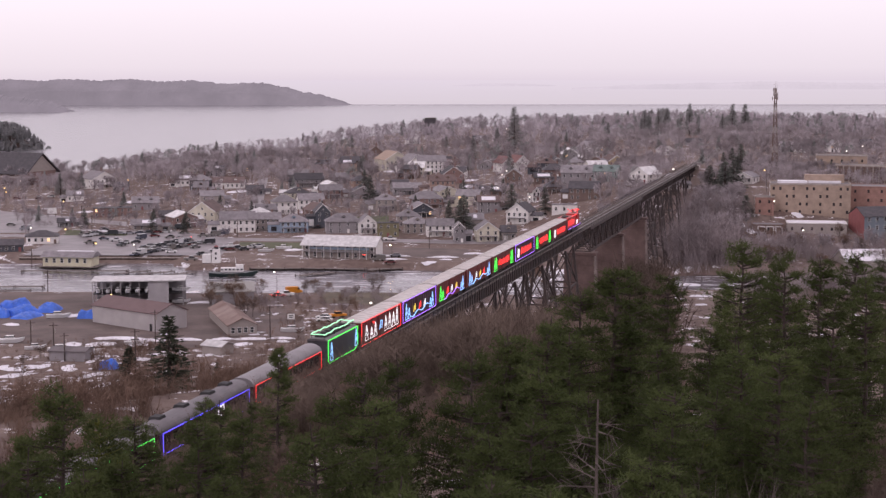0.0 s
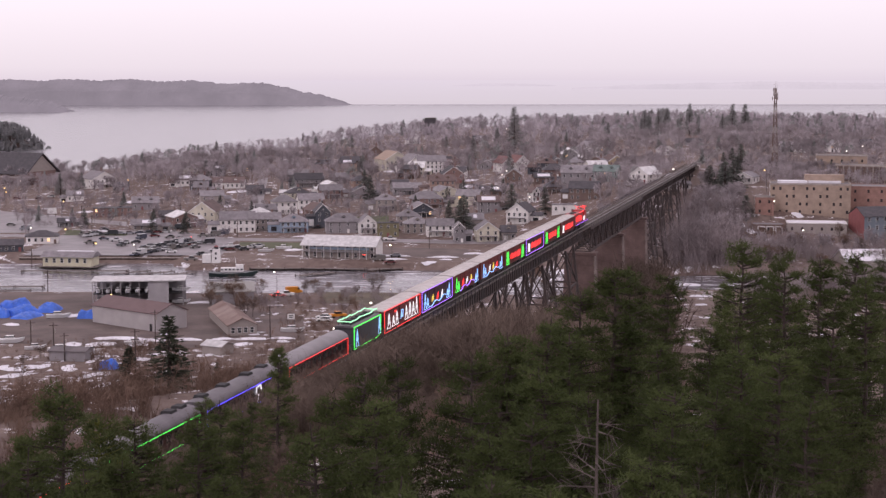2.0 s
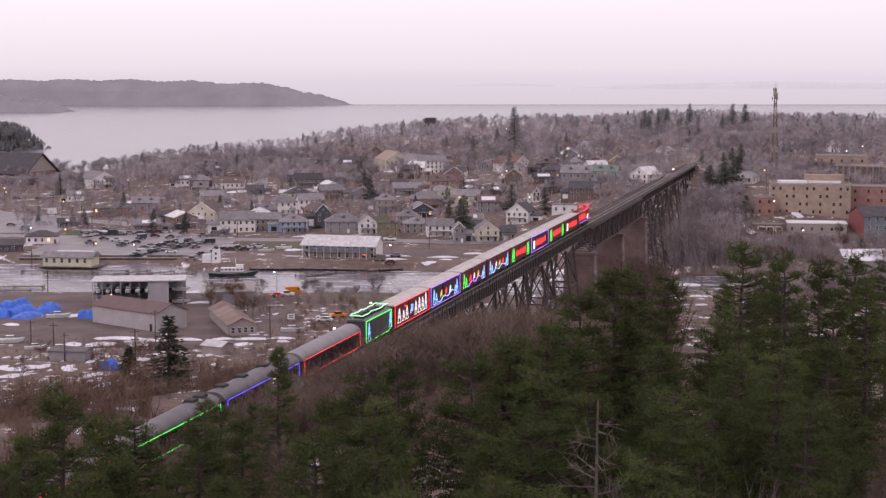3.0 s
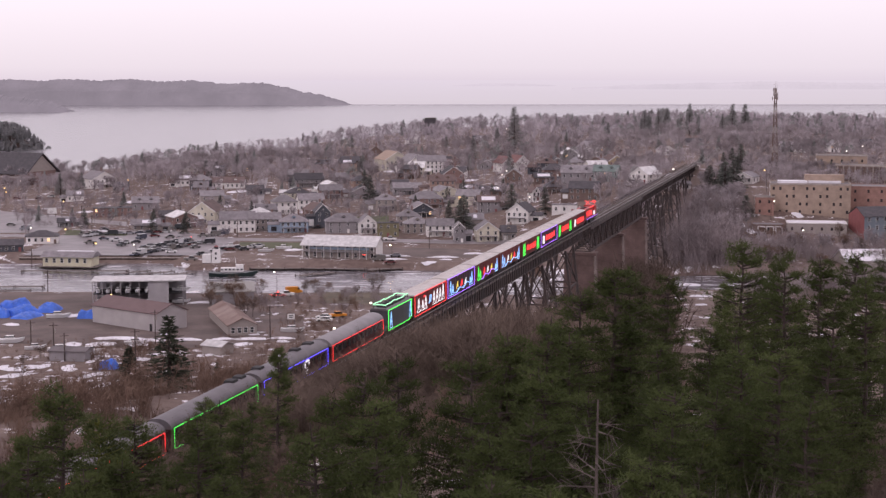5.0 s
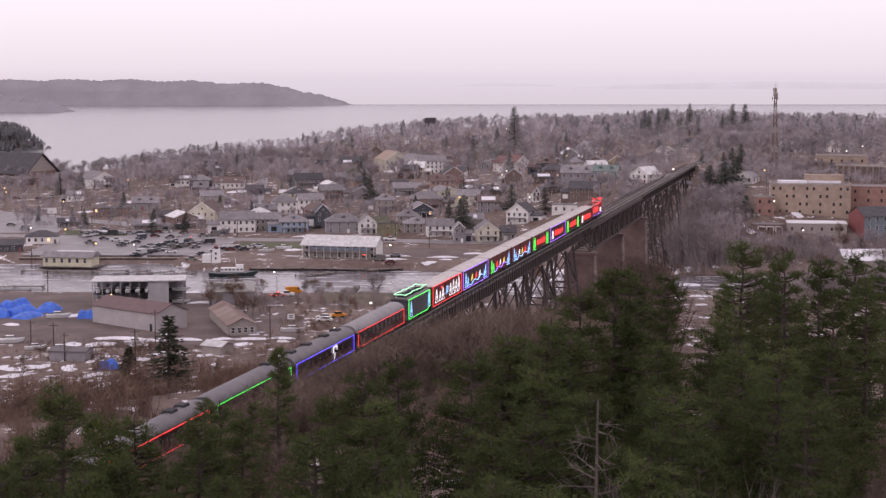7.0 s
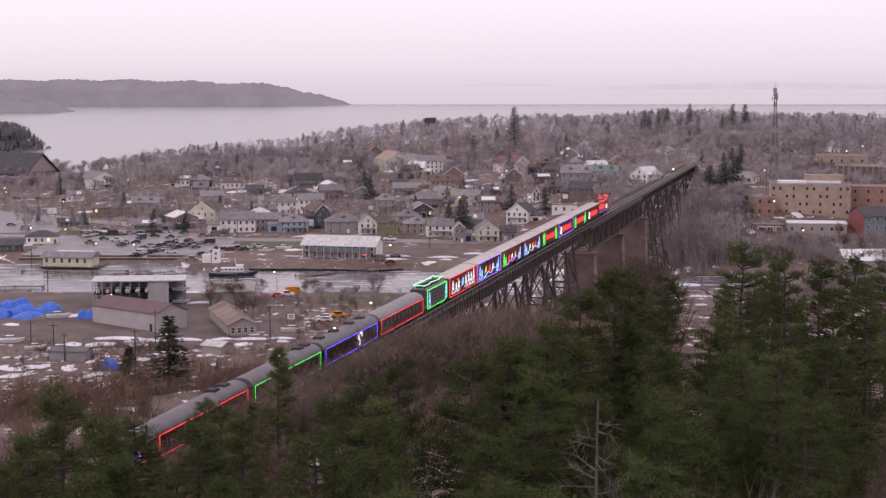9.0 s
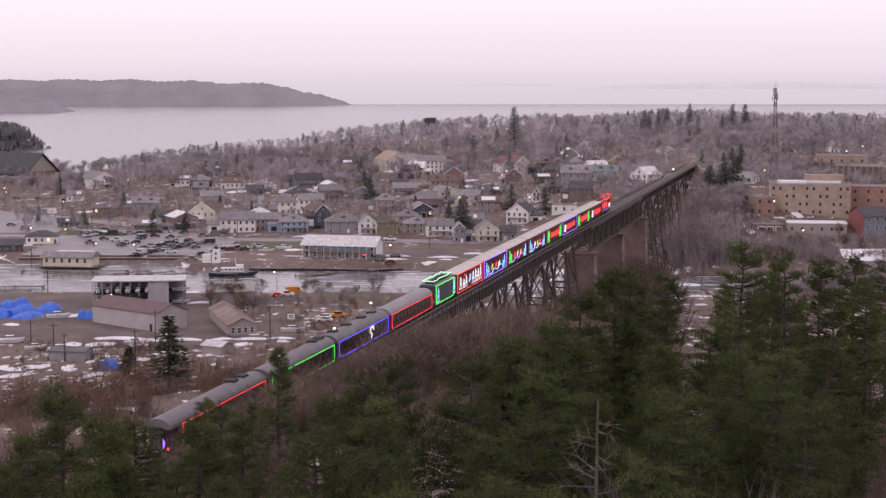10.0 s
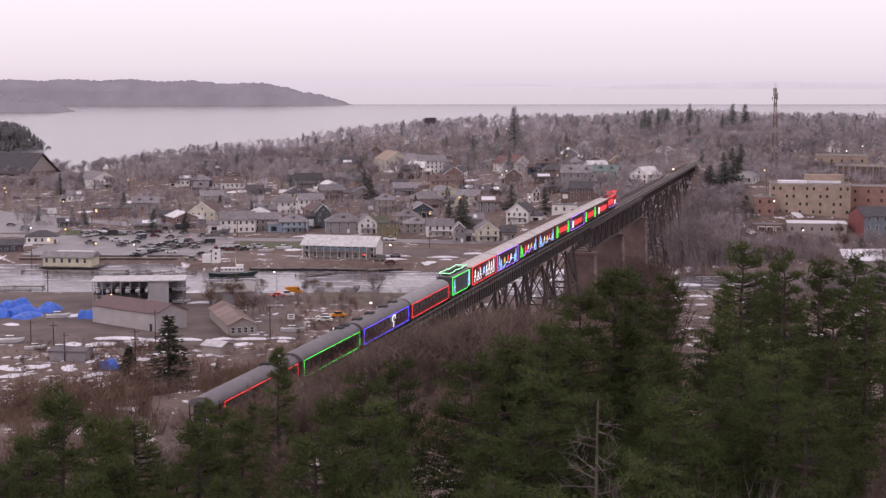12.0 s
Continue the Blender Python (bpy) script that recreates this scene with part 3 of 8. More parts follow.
def generator_car(s, length):
    car = thing("generator_car", track_pose(s + length / 2), "grey generator car outlined in green lights", "railway car")
    L = length - 1.1
    bm = bmesh.new()
    box(bm, (0.9, 0, 2.6), (L - 1.8, 2.8, 3.0))
    box(bm, (-L / 2 + 0.9, 0, 1.5), (1.8, 2.6, 0.7))
    part("body", bm, TENDER, car)
    bm = bmesh.new()
    prism(bm, [(-1.5, 4.1), (1.5, 4.1), (1.1, 4.4), (-1.1, 4.4)], 0, -L / 2 + 1.6, L / 2)
    part("roof", bm, COACH_ROOF, car)
    bm = bmesh.new()
    box(bm, (0.9, 0, 4.5), (L - 4, 1.5, 0.4))
    for k in range(5):
        tube(bm, (-3 + k * 1.9, 0, 4.6), (-3 + k * 1.9, 0, 4.9), 0.5, 0.4, 10)
    part("roof_fan_housing", bm, BLACK, car)
    bm = bmesh.new()
    box(bm, (0, 0, 0.98), (L, 2.4, 0.3))
    part("underframe", bm, BLACK, car)
    for e in (-1, 1):
        bogie(car, e * (L / 2 - 2.2))
    y, a, b = -1.5, -L / 2 + 1.8, L / 2 - 0.1
    strand(car, [(a, y, 4.15), (b, y, 4.15)], GREEN_L, "green lights along the roof edge", 0.10)
    strand(car, [(a, y, 1.1), (a, y, 4.15)], GREEN_L, "green lights up the corner", 0.10)
    strand(car, [(b, y, 1.5), (b, y, 4.15)], GREEN_L, "green lights up the corner", 0.10)
    strand(car, [(a, y, 1.1), (b - 1.6, y, 1.1), (b, y, 1.5)], GREEN_L, "green lights along the sill")
    bm = bmesh.new()
    rnd = random.Random(4)
    ring = [(a, -0.9), (b, -0.9), (b, 0.9), (a, 0.9), (a, -0.9)]
    for p, q in zip(ring, ring[1:]):
        n = max(2, int((Vector(p) - Vector(q)).length / 0.7))
        last = None
        for k in range(n + 1):
            f = k / n
            pt = (p[0] + (q[0] - p[0]) * f, p[1] + (q[1] - p[1]) * f, 4.95 + rnd.uniform(-0.12, 0.12))
            if last:
                beam(bm, last, pt, 0.12)
            last = pt
    part("garland", bm, glow("frosty_green_lights", (0.45, 1.0, 0.6), 1.0), car, "frosty green garland on the roof")
    for k in range(8):
        bm = bmesh.new()
        x = a + 0.3 + (b - a - 0.6) * (k // 2) / 3
        box(bm, (x, -0.9 if k % 2 else 0.9, 4.65), (0.1, 0.1, 0.55))
        part("garland_post", bm, BLACK, car)
    light_tree(car, a + 1.1, 1.4, 1.3, 2.4, CYAN_L, y - 0.1)
    light_tree(car, b - 1.0, 1.6, 1.3, 2.4, CYAN_L, y - 0.1)
    return keep(car, s + length / 2)


def coach(s, length, trim, roof, domes, figure, gaps, tail=False):
    word = {RED_L: "red", GREEN_L: "green", BLUE_L: "blue", None: "unlit"}[trim]
    car = thing("passenger_coach", track_pose(s + length / 2), "maroon passenger coach with arched grey roof, %s edge lights" % word, "passenger coach", "coaches of the train")
    L = length - 0.9
    r = -L / 2 + (2.2 if tail else 0)
    bm = bmesh.new()
    prism(bm, [(-1.5, 0.95), (1.5, 0.95), (1.52, 3.2), (-1.52, 3.2)], 0, r, L / 2)
    part("body", bm, COACH, car)
    arch = [(1.56 * math.cos(k * math.pi / 12), 3.2 + 1.05 * math.sin(k * math.pi / 12)) for k in range(13)]
    bm = bmesh.new()
    prism(bm, arch, 0, -L / 2 if tail else r, L / 2)
    part("roof", bm, roof, car, "arched grey roof")
    n = 11
    for k in range(n):
        for y in (-1.53, 1.53):
            bm = bmesh.new()
            x = r + 1.8 + (L / 2 - r - 3.6) * k / (n - 1)
            box(bm, (x, y, 2.45), (1.35, 0.05, 0.85))
            part("window", bm, GLASS, car)
    for x in domes:
        bm = bmesh.new()
        box(bm, (x, 0.2, 4.3), (1.7, 1.3, 0.35), 0.8)
        part("roof_vent", bm, BLACK, car)
    bm = bmesh.new()
    box(bm, (0, 0, 0.8), (L, 2.5, 0.3))
    for x in (-3, 1, 4):
        box(bm, (x, 0, 0.55), (2.0, 2.3, 0.45))
    part("underframe", bm, BLACK, car)
    for e in (-1, 1):
        bogie(car, e * (L / 2 - 3.6), 3.0, 3)
        bm = bmesh.new()
        box(bm, (e * (L / 2 + 0.2), 0, 2.2), (0.5, 1.3, 2.4))
        part("gangway", bm, BLACK, car)
    y, a, b = -1.62, r + 0.6, L / 2 - 0.4
    if trim:
        x = a
        for lo, hi in gaps[0]:
            strand(car, [(a + (b - a) * lo, y, 3.25), (a + (b - a) * hi, y, 3.25)], trim, "%s lights under the eaves" % word, 0.06)
        for lo, hi in gaps[1]:
            strand(car, [(a + (b - a) * lo, y, 1.1), (a + (b - a) * hi, y, 1.1)], trim, "%s lights along the sill" % word, 0.06)
        for x in gaps[2]:
            strand(car, [(a + (b - a) * x, y, 1.1), (a + (b - a) * x, y, 3.25)], trim, "%s lights up the corner" % word, 0.06)
    if figure:
        blob(car, [(figure, 1.4), (figure + 0.3, 2.1), (figure - 0.4, 2.3), (figure - 0.3, 3.0), (figure + 1.0, 3.1), (figure + 1.1, 2.5)], WHITE_L, y - 0.05, "white lit figure", 0.13)
    if tail:
        bm = bmesh.new()
        for yy in (-1.3, -0.45, 0.45, 1.3):
            box(bm, (-L / 2 + 0.1, yy, 1.6), (0.06, 0.06, 1.1))
        box(bm, (-L / 2 + 0.1, 0, 2.15), (0.08, 2.7, 0.08))
        for yy in (-1.4, 1.4):
            box(bm, (-L / 2 + 0.1, yy, 2.1), (0.1, 0.1, 2.2))
            box(bm, (-L / 2 + 1.1, yy, 2.15), (2.1, 0.06, 0.08))
        part("platform_railing", bm, BLACK, car)
        bm = bmesh.new()
        for k in range(12):
            t0, t1 = k * math.tau / 12, (k + 1) * math.tau / 12
            beam(bm, (-L / 2, 0.72 * math.cos(t0), 1.7 + 0.72 * math.sin(t0)), (-L / 2, 0.72 * math.cos(t1), 1.7 + 0.72 * math.sin(t1)), 0.24)
        part("wreath", bm, VIOLET_L, car, "lit wreath on the rear railing")
        for yy in (-1.2, 1.2):
            bm = bmesh.new()
            tube(bm, (-L / 2 - 0.05, yy, 1.2), (-L / 2 + 0.1, yy, 1.2), 0.16, 0.16, 8)
            part("tail_lamp", bm, RED_L, car, "red tail lamp")
    return keep(car, s + length / 2)


def locomotive(s, length):
    car = thing("locomotive", track_pose(s + length / 2), "red diesel locomotive decked with red and white lights", "locomotive")
    L = length - 1.2
    red = mat("locomotive_red", (0.38, 0.03, 0.03), 0.4, 0.1, 0.5)
    bm = bmesh.new()
    box(bm, (-1.6, 0, 2.9), (L - 6.2, 2.1, 2.5))
    box(bm, (-L / 2 + 4.2, 0, 4.2), (6.0, 2.7, 0.5))
    part("hood", bm, red, car)
    bm = bmesh.new()
    box(bm, (L / 2 - 4.0, 0, 3.05), (2.8, 2.95, 2.8))
    part("cab", bm, red, car)
    bm = bmesh.new()
    prism(bm, [(-1.1, 1.6), (1.1, 1.6), (0.9, 3.0), (-0.9, 3.0)], 0, L / 2 - 2.6, L / 2 - 0.7)
    part("nose", bm, red, car)
    for y in (-0.75, 0.75):
        bm = bmesh.new()
        box(bm, (L / 2 - 2.58, y, 3.7), (0.05, 1.1, 0.6))
        part("windscreen", bm, GLASS, car)
    bm = bmesh.new()
    box(bm, (0, 0, 1.4), (L, 3.0, 0.35))
    box(bm, (0, 0, 0.75), (4.5, 2.7, 0.9))
    part("underframe", bm, BLACK, car)
    for e in (-1, 1):
        bogie(car, e * (L / 2 - 4.2), 3.7, 3)
    for k in range(3):
        bm = bmesh.new()
        tube(bm, (-L / 2 + 2.6 + k * 1.7, 0, 4.4), (-L / 2 + 2.6 + k * 1.7, 0, 4.62), 0.7, 0.7, 12)
        part("roof_fan", bm, BLACK, car)
    y = -1.5
    strand(car, [(-L / 2 + 1, y, 1.65), (L / 2 - 0.6, y, 1.65)], VIOLET_L, "violet lights along the walkway")
    strand(car, [(-L / 2 + 1, -1.15, 4.3), (L / 2 - 5.4, -1.15, 4.3)], RED_L, "red lights along the hood", 0.18)
    sign_bars(car, -6.5, 1.5, 2.1, 3.7, -1.12, RED_L, 77)
    blob(car, [(3.0, 2.0), (3.2, 3.0), (3.9, 2.2), (4.2, 3.1)], WHITE_L, y, "white lit figure", 0.25)
    bm = bmesh.new()
    rnd = random.Random(6)
    for k in range(22):
        x, yy = L / 2 - 5.6 + rnd.uniform(0, 4.2), rnd.uniform(-1.4, 1.4)
        box(bm, (x, yy, 4.5 + rnd.uniform(0, 1.1)), (0.2, 0.2, 0.2))
    part("roof_lights", bm, RED_L, car, "cluster of red lights on the cab roof")
    for yy in (-0.3, 0.3):
        bm = bmesh.new()
        tube(bm, (L / 2 - 0.72, yy, 2.5), (L / 2 - 0.6, yy, 2.5), 0.17, 0.17, 8)
        part("headlight", bm, WHITE_L, car, "white headlight")
    return keep(car, s + length / 2)


PITCH = 21.2
boxcar(0.0, PITCH, BOX_RED, RED_L, "trees", 1)
boxcar(PITCH, PITCH, BOX_DARK, VIOLET_L, "scene", 3)
boxcar(2 * PITCH, PITCH, BOX_RED, None, "scene", 4)
boxcar(3 * PITCH, PITCH, BOX_RED, None, "scene", 5)
boxcar(4 * PITCH, PITCH, BOX_RED, None, "sign", 6)
boxcar(5 * PITCH, PITCH, BOX_DARK, VIOLET_L, "words", 7)
boxcar(6 * PITCH, PITCH, BOX_RED, None, "sign", 8)
boxcar(7 * PITCH, PITCH, BOX_RED, None, "words", 9)
locomotive(8 * PITCH, 21.0)
generator_car(-16.0, 15.8)
FRAMED = ([(0.0, 1.0)], [(0.0, 1.0)], [0.0, 1.0])
coach(-16.0 - 25.2, 25.2, RED_L, COACH_PALE_ROOF, (), 0, FRAMED)
coach(-16.0 - 50.6, 25.2, BLUE_L, COACH_ROOF, (-9, -3, 4, 9), 3.0, FRAMED)
coach(-16.0 - 76.0, 25.2, GREEN_L, COACH_ROOF, (8, 10.5), 0, FRAMED)
coach(-16.0 - 104.2, 27.8, RED_L, COACH_ROOF, (7, 10), 0, FRAMED, True)


# ---- where things stand: pines (x, y, height), houses (x, y, turn, width, depth, wall, roof rise, style, paint, roof), cars (x, y, turn) ----
PINES = []
PINES += [(-19.7, 78.0, 18.9), (-19.3, 72.0, 16.9), (-18.7, 92.0, 15.0), (-15.8, 67.0, 17.1), (-20.7, 73.0, 16.0), (-2.2, 92.0, 18.1), (-3.9, 78.0, 19.1), (-6.1, 85.0, 17.0), (-2.7, 73.0, 19.0), (-14.9, 100.0, 13.9), (-13.3, 82.0, 16.0), (-13.1, 121.0, 14.0), (-12.5, 94.0, 14.0), (-5.6, 72.0, 17.9), (1.6, 79.0, 20.0), (3.7, 87.0, 20.0), (2.8, 87.0, 18.0), (6.1, 94.0, 19.9), (9.7, 107.0, 20.0), (11.7, 106.0, 22.0), (15.8, 125.0, 20.0), (19.2, 135.0, 19.0), (23.4, 231.0, 18.0), (13.1, 106.0, 18.0), (14.0, 96.0, 18.0), (19.7, 116.0, 16.9), (24.8, 129.0, 22.0), (37.5, 204.0, 18.0), (42.6, 209.0, 18.0), (27.9, 124.0, 22.0)]
PINES += [(43.7, 204.0, 19.0), (32.8, 134.0, 20.0), (36.2, 138.0, 20.0), (34.1, 123.0, 20.0), (57.3, 198.0, 20.0), (30.9, 121.0, 18.0), (50.9, 218.0, 18.0), (14.5, 84.0, 17.0), (12.0, 79.0, 17.9), (7.7, 93.0, 19.0), (5.9, 81.0, 18.9), (17.8, 90.0, 19.0), (18.7, 85.0, 19.0), (-16.7, 79.0, 15.1), (24.0, 98.0, 18.0)]
PINES += [(-18.2, 170, 9.4), (-18.6, 120, 10.0), (-16.3, 130, 7.8)]
PINES_FILL = []
PINES_FILL += [(15.1, 63.0, 16.7), (2.4, 67.0, 16.5), (12.8, 91.0, 15.7), (4.0, 58.0, 17.9), (8.8, 100.0, 14.2), (2.8, 71.0, 17.6), (9.2, 77.0, 15.0), (-1.8, 58.0, 18.1), (18.2, 77.0, 17.6), (7.7, 56.0, 16.8), (8.1, 73.0, 16.5), (12.5, 87.0, 14.8), (22.5, 111.0, 16.6), (23.6, 123.0, 15.5), (32.5, 115.0, 17.0), (25.9, 113.0, 14.8), (35.3, 119.0, 14.2), (26.8, 106.0, 16.4), (7.8, 89.0, 16.4), (9.3, 59.0, 16.9), (8.1, 85.0, 16.6), (-3.0, 67.0, 17.3), (14.3, 100.0, 15.1), (20.3, 98.0, 16.3), (33.0, 110.0, 15.7), (26.1, 102.0, 17.3), (19.7, 93.0, 16.9), (12.4, 74.0, 16.1), (2.1, 62.0, 17.3), (4.2, 99.0, 15.0)]
PINES_FILL += [(4.6, 76.0, 17.2), (2.6, 53.0, 17.8), (10.9, 69.0, 15.4), (22.9, 106.0, 16.1), (19.6, 81.0, 17.1), (9.1, 63.0, 17.9), (29.0, 97.0, 17.8), (25.3, 93.0, 17.1), (-10.8, 71.0, 13.8), (-11.0, 65.0, 15.5), (-11.3, 78.0, 13.8), (-15.4, 87.0, 12.6), (-12.2, 62.0, 15.7), (-18.1, 63.0, 14.8), (-23.8, 79.0, 12.6), (-6.4, 67.0, 15.3), (-20.7, 69.0, 15.3), (-13.6, 73.0, 13.8)]
HOUSES = []
HOUSES += [(-92.0, 692.2, 6.0, 15.6, 9, 5.8, 3.2, 'side', 'white', 'grey'),
    (-79.3, 699.7, 6.0, 11.7, 7.0, 5.1, 2.5, 'side', 'stone', 'grey'),
    (-66.7, 691.4, 4.0, 12.5, 10, 4.8, 3.2, 'hip', 'blue', 'grey'),
    (-55.3, 706.0, 10.0, 6.7, 9.0, 7.4, 3.3, 'front', 'slate', 'dark'),
    (-44.2, 684.7, 6.0, 15.4, 10, 5.1, 3.4, 'hip', 'grey', 'grey'),
    (-33.6, 681.4, 8.0, 7.9, 10.6, 4.6, 3.3, 'front', 'white', 'grey'),
    (-23.7, 664.5, 4.0, 9.2, 4.6, 5.9, 0.4, 'flat', 'olive', 'dark'),
    (-11.3, 676.1, 5.0, 11.2, 9.0, 4.1, 2.7, 'hip', 'stone', 'grey'),
    (-1.4, 663.5, 5.0, 11.5, 6.9, 4.7, 2.5, 'side', 'white', 'grey'),
    (6.6, 644.2, 5.0, 4.2, 5.7, 6.3, 2.1, 'front', 'grey', 'grey'),
    (18.3, 647.5, 5.0, 9.3, 12.6, 4.6, 3.3, 'front', 'cream', 'grey'),
    (13.3, 675.3, 5.0, 8.3, 6.5, 4.0, 2.3, 'side', 'stone', 'grey')]
HOUSES += [(-110.7, 728.1, -14.0, 12.2, 16.4, 5.8, 4.2, 'front', 'cream', 'brown'),
    (-78.4, 763.6, 12.0, 11.7, 9.3, 6.3, 3.2, 'hip', 'white', 'grey'),
    (-66.8, 779.7, 14.0, 13.0, 7.8, 5.1, 2.8, 'side', 'white', 'grey'),
    (-124.1, 901.4, -8.0, 18.4, 9, 3.4, 2.5, 'side', 'white', 'brown'),
    (-77.5, 895.1, 8.0, 16.3, 9, 4.6, 3.2, 'side', 'grey', 'dark'),
    (-28.0, 756.4, 4.0, 9.9, 7.9, 5.5, 2.7, 'hip', 'stone', 'grey'),
    (-8.2, 751.9, 4.0, 15.8, 10, 4.9, 3.3, 'hip', 'brick', 'grey'),
    (-15.8, 700.4, 4.0, 10.1, 8.1, 4.3, 2.8, 'hip', 'stone', 'grey'),
    (-59.9, 824.6, 10.0, 12.0, 7.2, 4.6, 2.6, 'side', 'brick', 'grey'),
    (-85.4, 748.1, 10.0, 9.3, 6.5, 3.7, 2.3, 'side', 'grey', 'grey'),
    (-42.7, 819.9, 6.0, 10.7, 14.4, 3.8, 2.7, 'front', 'grey', 'dark')]
HOUSES += [(-32.0, 976.9, 20.0, 16.2, 21.8, 6.9, 5.0, 'front', 'cream', 'tan'),
    (-18.6, 954.7, 25.0, 11.7, 15.8, 6.4, 4.6, 'front', 'white', 'grey'),
    (-7.5, 945.6, 12.0, 17.8, 9, 7.0, 3.2, 'side', 'white', 'grey'),
    (-0.6, 810.5, 8.0, 12.9, 7.7, 7.2, 2.8, 'side', 'pink', 'brown'),
    (5.0, 860.2, 8.0, 11.2, 15.1, 5.4, 3.9, 'front', 'brick', 'dark'),
    (-46.7, 1043.7, 10.0, 12.8, 17.3, 6.1, 4.4, 'front', 'brown', 'brown'),
    (-88.1, 938.6, 5.0, 13.7, 8.2, 3.6, 2.6, 'side', 'grey', 'grey'),
    (-19.1, 823.0, 4.0, 14.9, 8.9, 3.5, 2.5, 'side', 'grey', 'grey'),
    (-21.1, 1190.8, 5.0, 6.9, 9.3, 4.5, 3.3, 'front', 'white', 'grey'),
    (-58.8, 990.1, 8.0, 12.2, 7.3, 5.3, 2.6, 'side', 'brown', 'dark')]
HOUSES += [(35.8, 908.1, 30.0, 8.5, 11.5, 5.0, 3.6, 'front', 'white', 'red'),
    (43.6, 907.0, 30.0, 8.5, 11.5, 4.9, 3.6, 'front', 'white', 'red'),
    (34.2, 675.3, -18.0, 9.7, 13.1, 4.8, 3.5, 'front', 'white', 'dark'),
    (41.7, 712.4, 25.0, 3.9, 5.2, 4.3, 1.9, 'front', 'white', 'brown'),
    (53.0, 674.5, -6.0, 10.8, 5.4, 3.5, 0.4, 'flat', 'white', 'grey'),
    (65.4, 746.1, -6.0, 16.8, 9, 6.5, 3.2, 'side', 'grey', 'grey'),
    (77.9, 739.2, -10.0, 11.8, 7.1, 5.0, 2.6, 'side', 'green', 'green'),
    (63.0, 689.4, -8.0, 13.0, 7.8, 5.2, 2.8, 'side', 'brown', 'dark'),
    (90.1, 957.8, 20.0, 11.8, 15.9, 5.2, 3.8, 'front', 'white', 'grey'),
    (135.2, 1198.2, -6.0, 18.3, 9, 4.6, 3.2, 'side', 'white', 'grey'),
    (90.6, 692.8, -35.0, 8.6, 11.6, 4.1, 3.0, 'front', 'white', 'white'),
    (91.2, 836.1, 20.0, 9.1, 12.3, 3.9, 2.8, 'front', 'tan', 'brown'),
    (48.5, 1109.0, 12.0, 8.8, 11.9, 3.3, 2.4, 'front', 'stone', 'grey')]
HOUSES += [(-212.6, 958.0, 25.0, 15.5, 21.0, 5.7, 4.2, 'front', 'white', 'grey'),
    (-204.2, 861.1, 5.0, 9.0, 6.5, 3.4, 2.3, 'side', 'white', 'grey'),
    (-189.4, 912.0, 5.0, 8.8, 6.5, 2.7, 2.0, 'side', 'grey', 'dark'),
    (-167.6, 646.9, 4.0, 13.0, 10, 3.2, 2.1, 'hip', 'white', 'dark'),
    (-172.4, 615.3, 4.0, 10.2, 6.5, 2.7, 1.9, 'side', 'slate', 'dark'),
    (-163.9, 768.5, 4.0, 18.7, 9.4, 4.1, 0.4, 'flat', 'brick', 'dark'),
    (-152.1, 792.2, 5.0, 13.4, 8.1, 3.7, 2.7, 'side', 'grey', 'grey'),
    (-134.9, 702.1, 5.0, 12.9, 7.8, 2.7, 2.0, 'side', 'stone', 'grey'),
    (-174.7, 718.2, 5.0, 8.0, 6.5, 2.2, 1.6, 'side', 'grey', 'dark'),
    (-128.1, 727.9, 8.0, 10.7, 6.5, 3.5, 2.3, 'side', 'grey', 'dark'),
    (-151.7, 921.4, 5.0, 13.5, 8.1, 3.9, 2.8, 'side', 'white', 'brown')]
HOUSES += [(-125.4, 1005.2, 5.0, 11.0, 6.6, 3.0, 2.2, 'side', 'grey', 'grey'),
    (-102.6, 1030.2, 8.0, 12.7, 17.1, 3.5, 2.5, 'front', 'grey', 'dark'),
    (13.2, 793.6, 6.0, 8.6, 6.5, 3.0, 2.2, 'side', 'grey', 'dark'),
    (23.3, 765.8, 6.0, 10.0, 6.5, 3.2, 2.3, 'side', 'brown', 'dark'),
    (27.2, 645.2, 5.0, 6.1, 6.5, 3.3, 2.3, 'side', 'stone', 'dark'),
    (64.1, 882.9, 10.0, 8.3, 11.2, 3.7, 2.7, 'front', 'grey', 'dark'),
    (50.7, 795.0, 8.0, 8.7, 6.5, 3.0, 2.2, 'side', 'brown', 'dark'),
    (25.8, 939.6, 10.0, 8.8, 11.9, 3.2, 2.3, 'front', 'grey', 'dark'),
    (27.8, 1165.0, 8.0, 11.0, 6.6, 3.5, 2.4, 'side', 'brown', 'dark'),
    (97.6, 1192.8, 8.0, 11.3, 6.8, 3.6, 2.4, 'side', 'grey', 'dark'),
    (126.8, 886.7, 10.0, 8.4, 11.4, 3.0, 2.2, 'front', 'white', 'grey'),
    (156.8, 971.4, 8.0, 10.7, 6.5, 2.5, 1.8, 'side', 'grey', 'dark'),
    (201.9, 1103.2, 8.0, 13.8, 8.3, 2.8, 2.0, 'side', 'grey', 'grey'),
    (211.7, 957.0, 8.0, 9.2, 6.5, 3.3, 2.3, 'side', 'white', 'grey')]
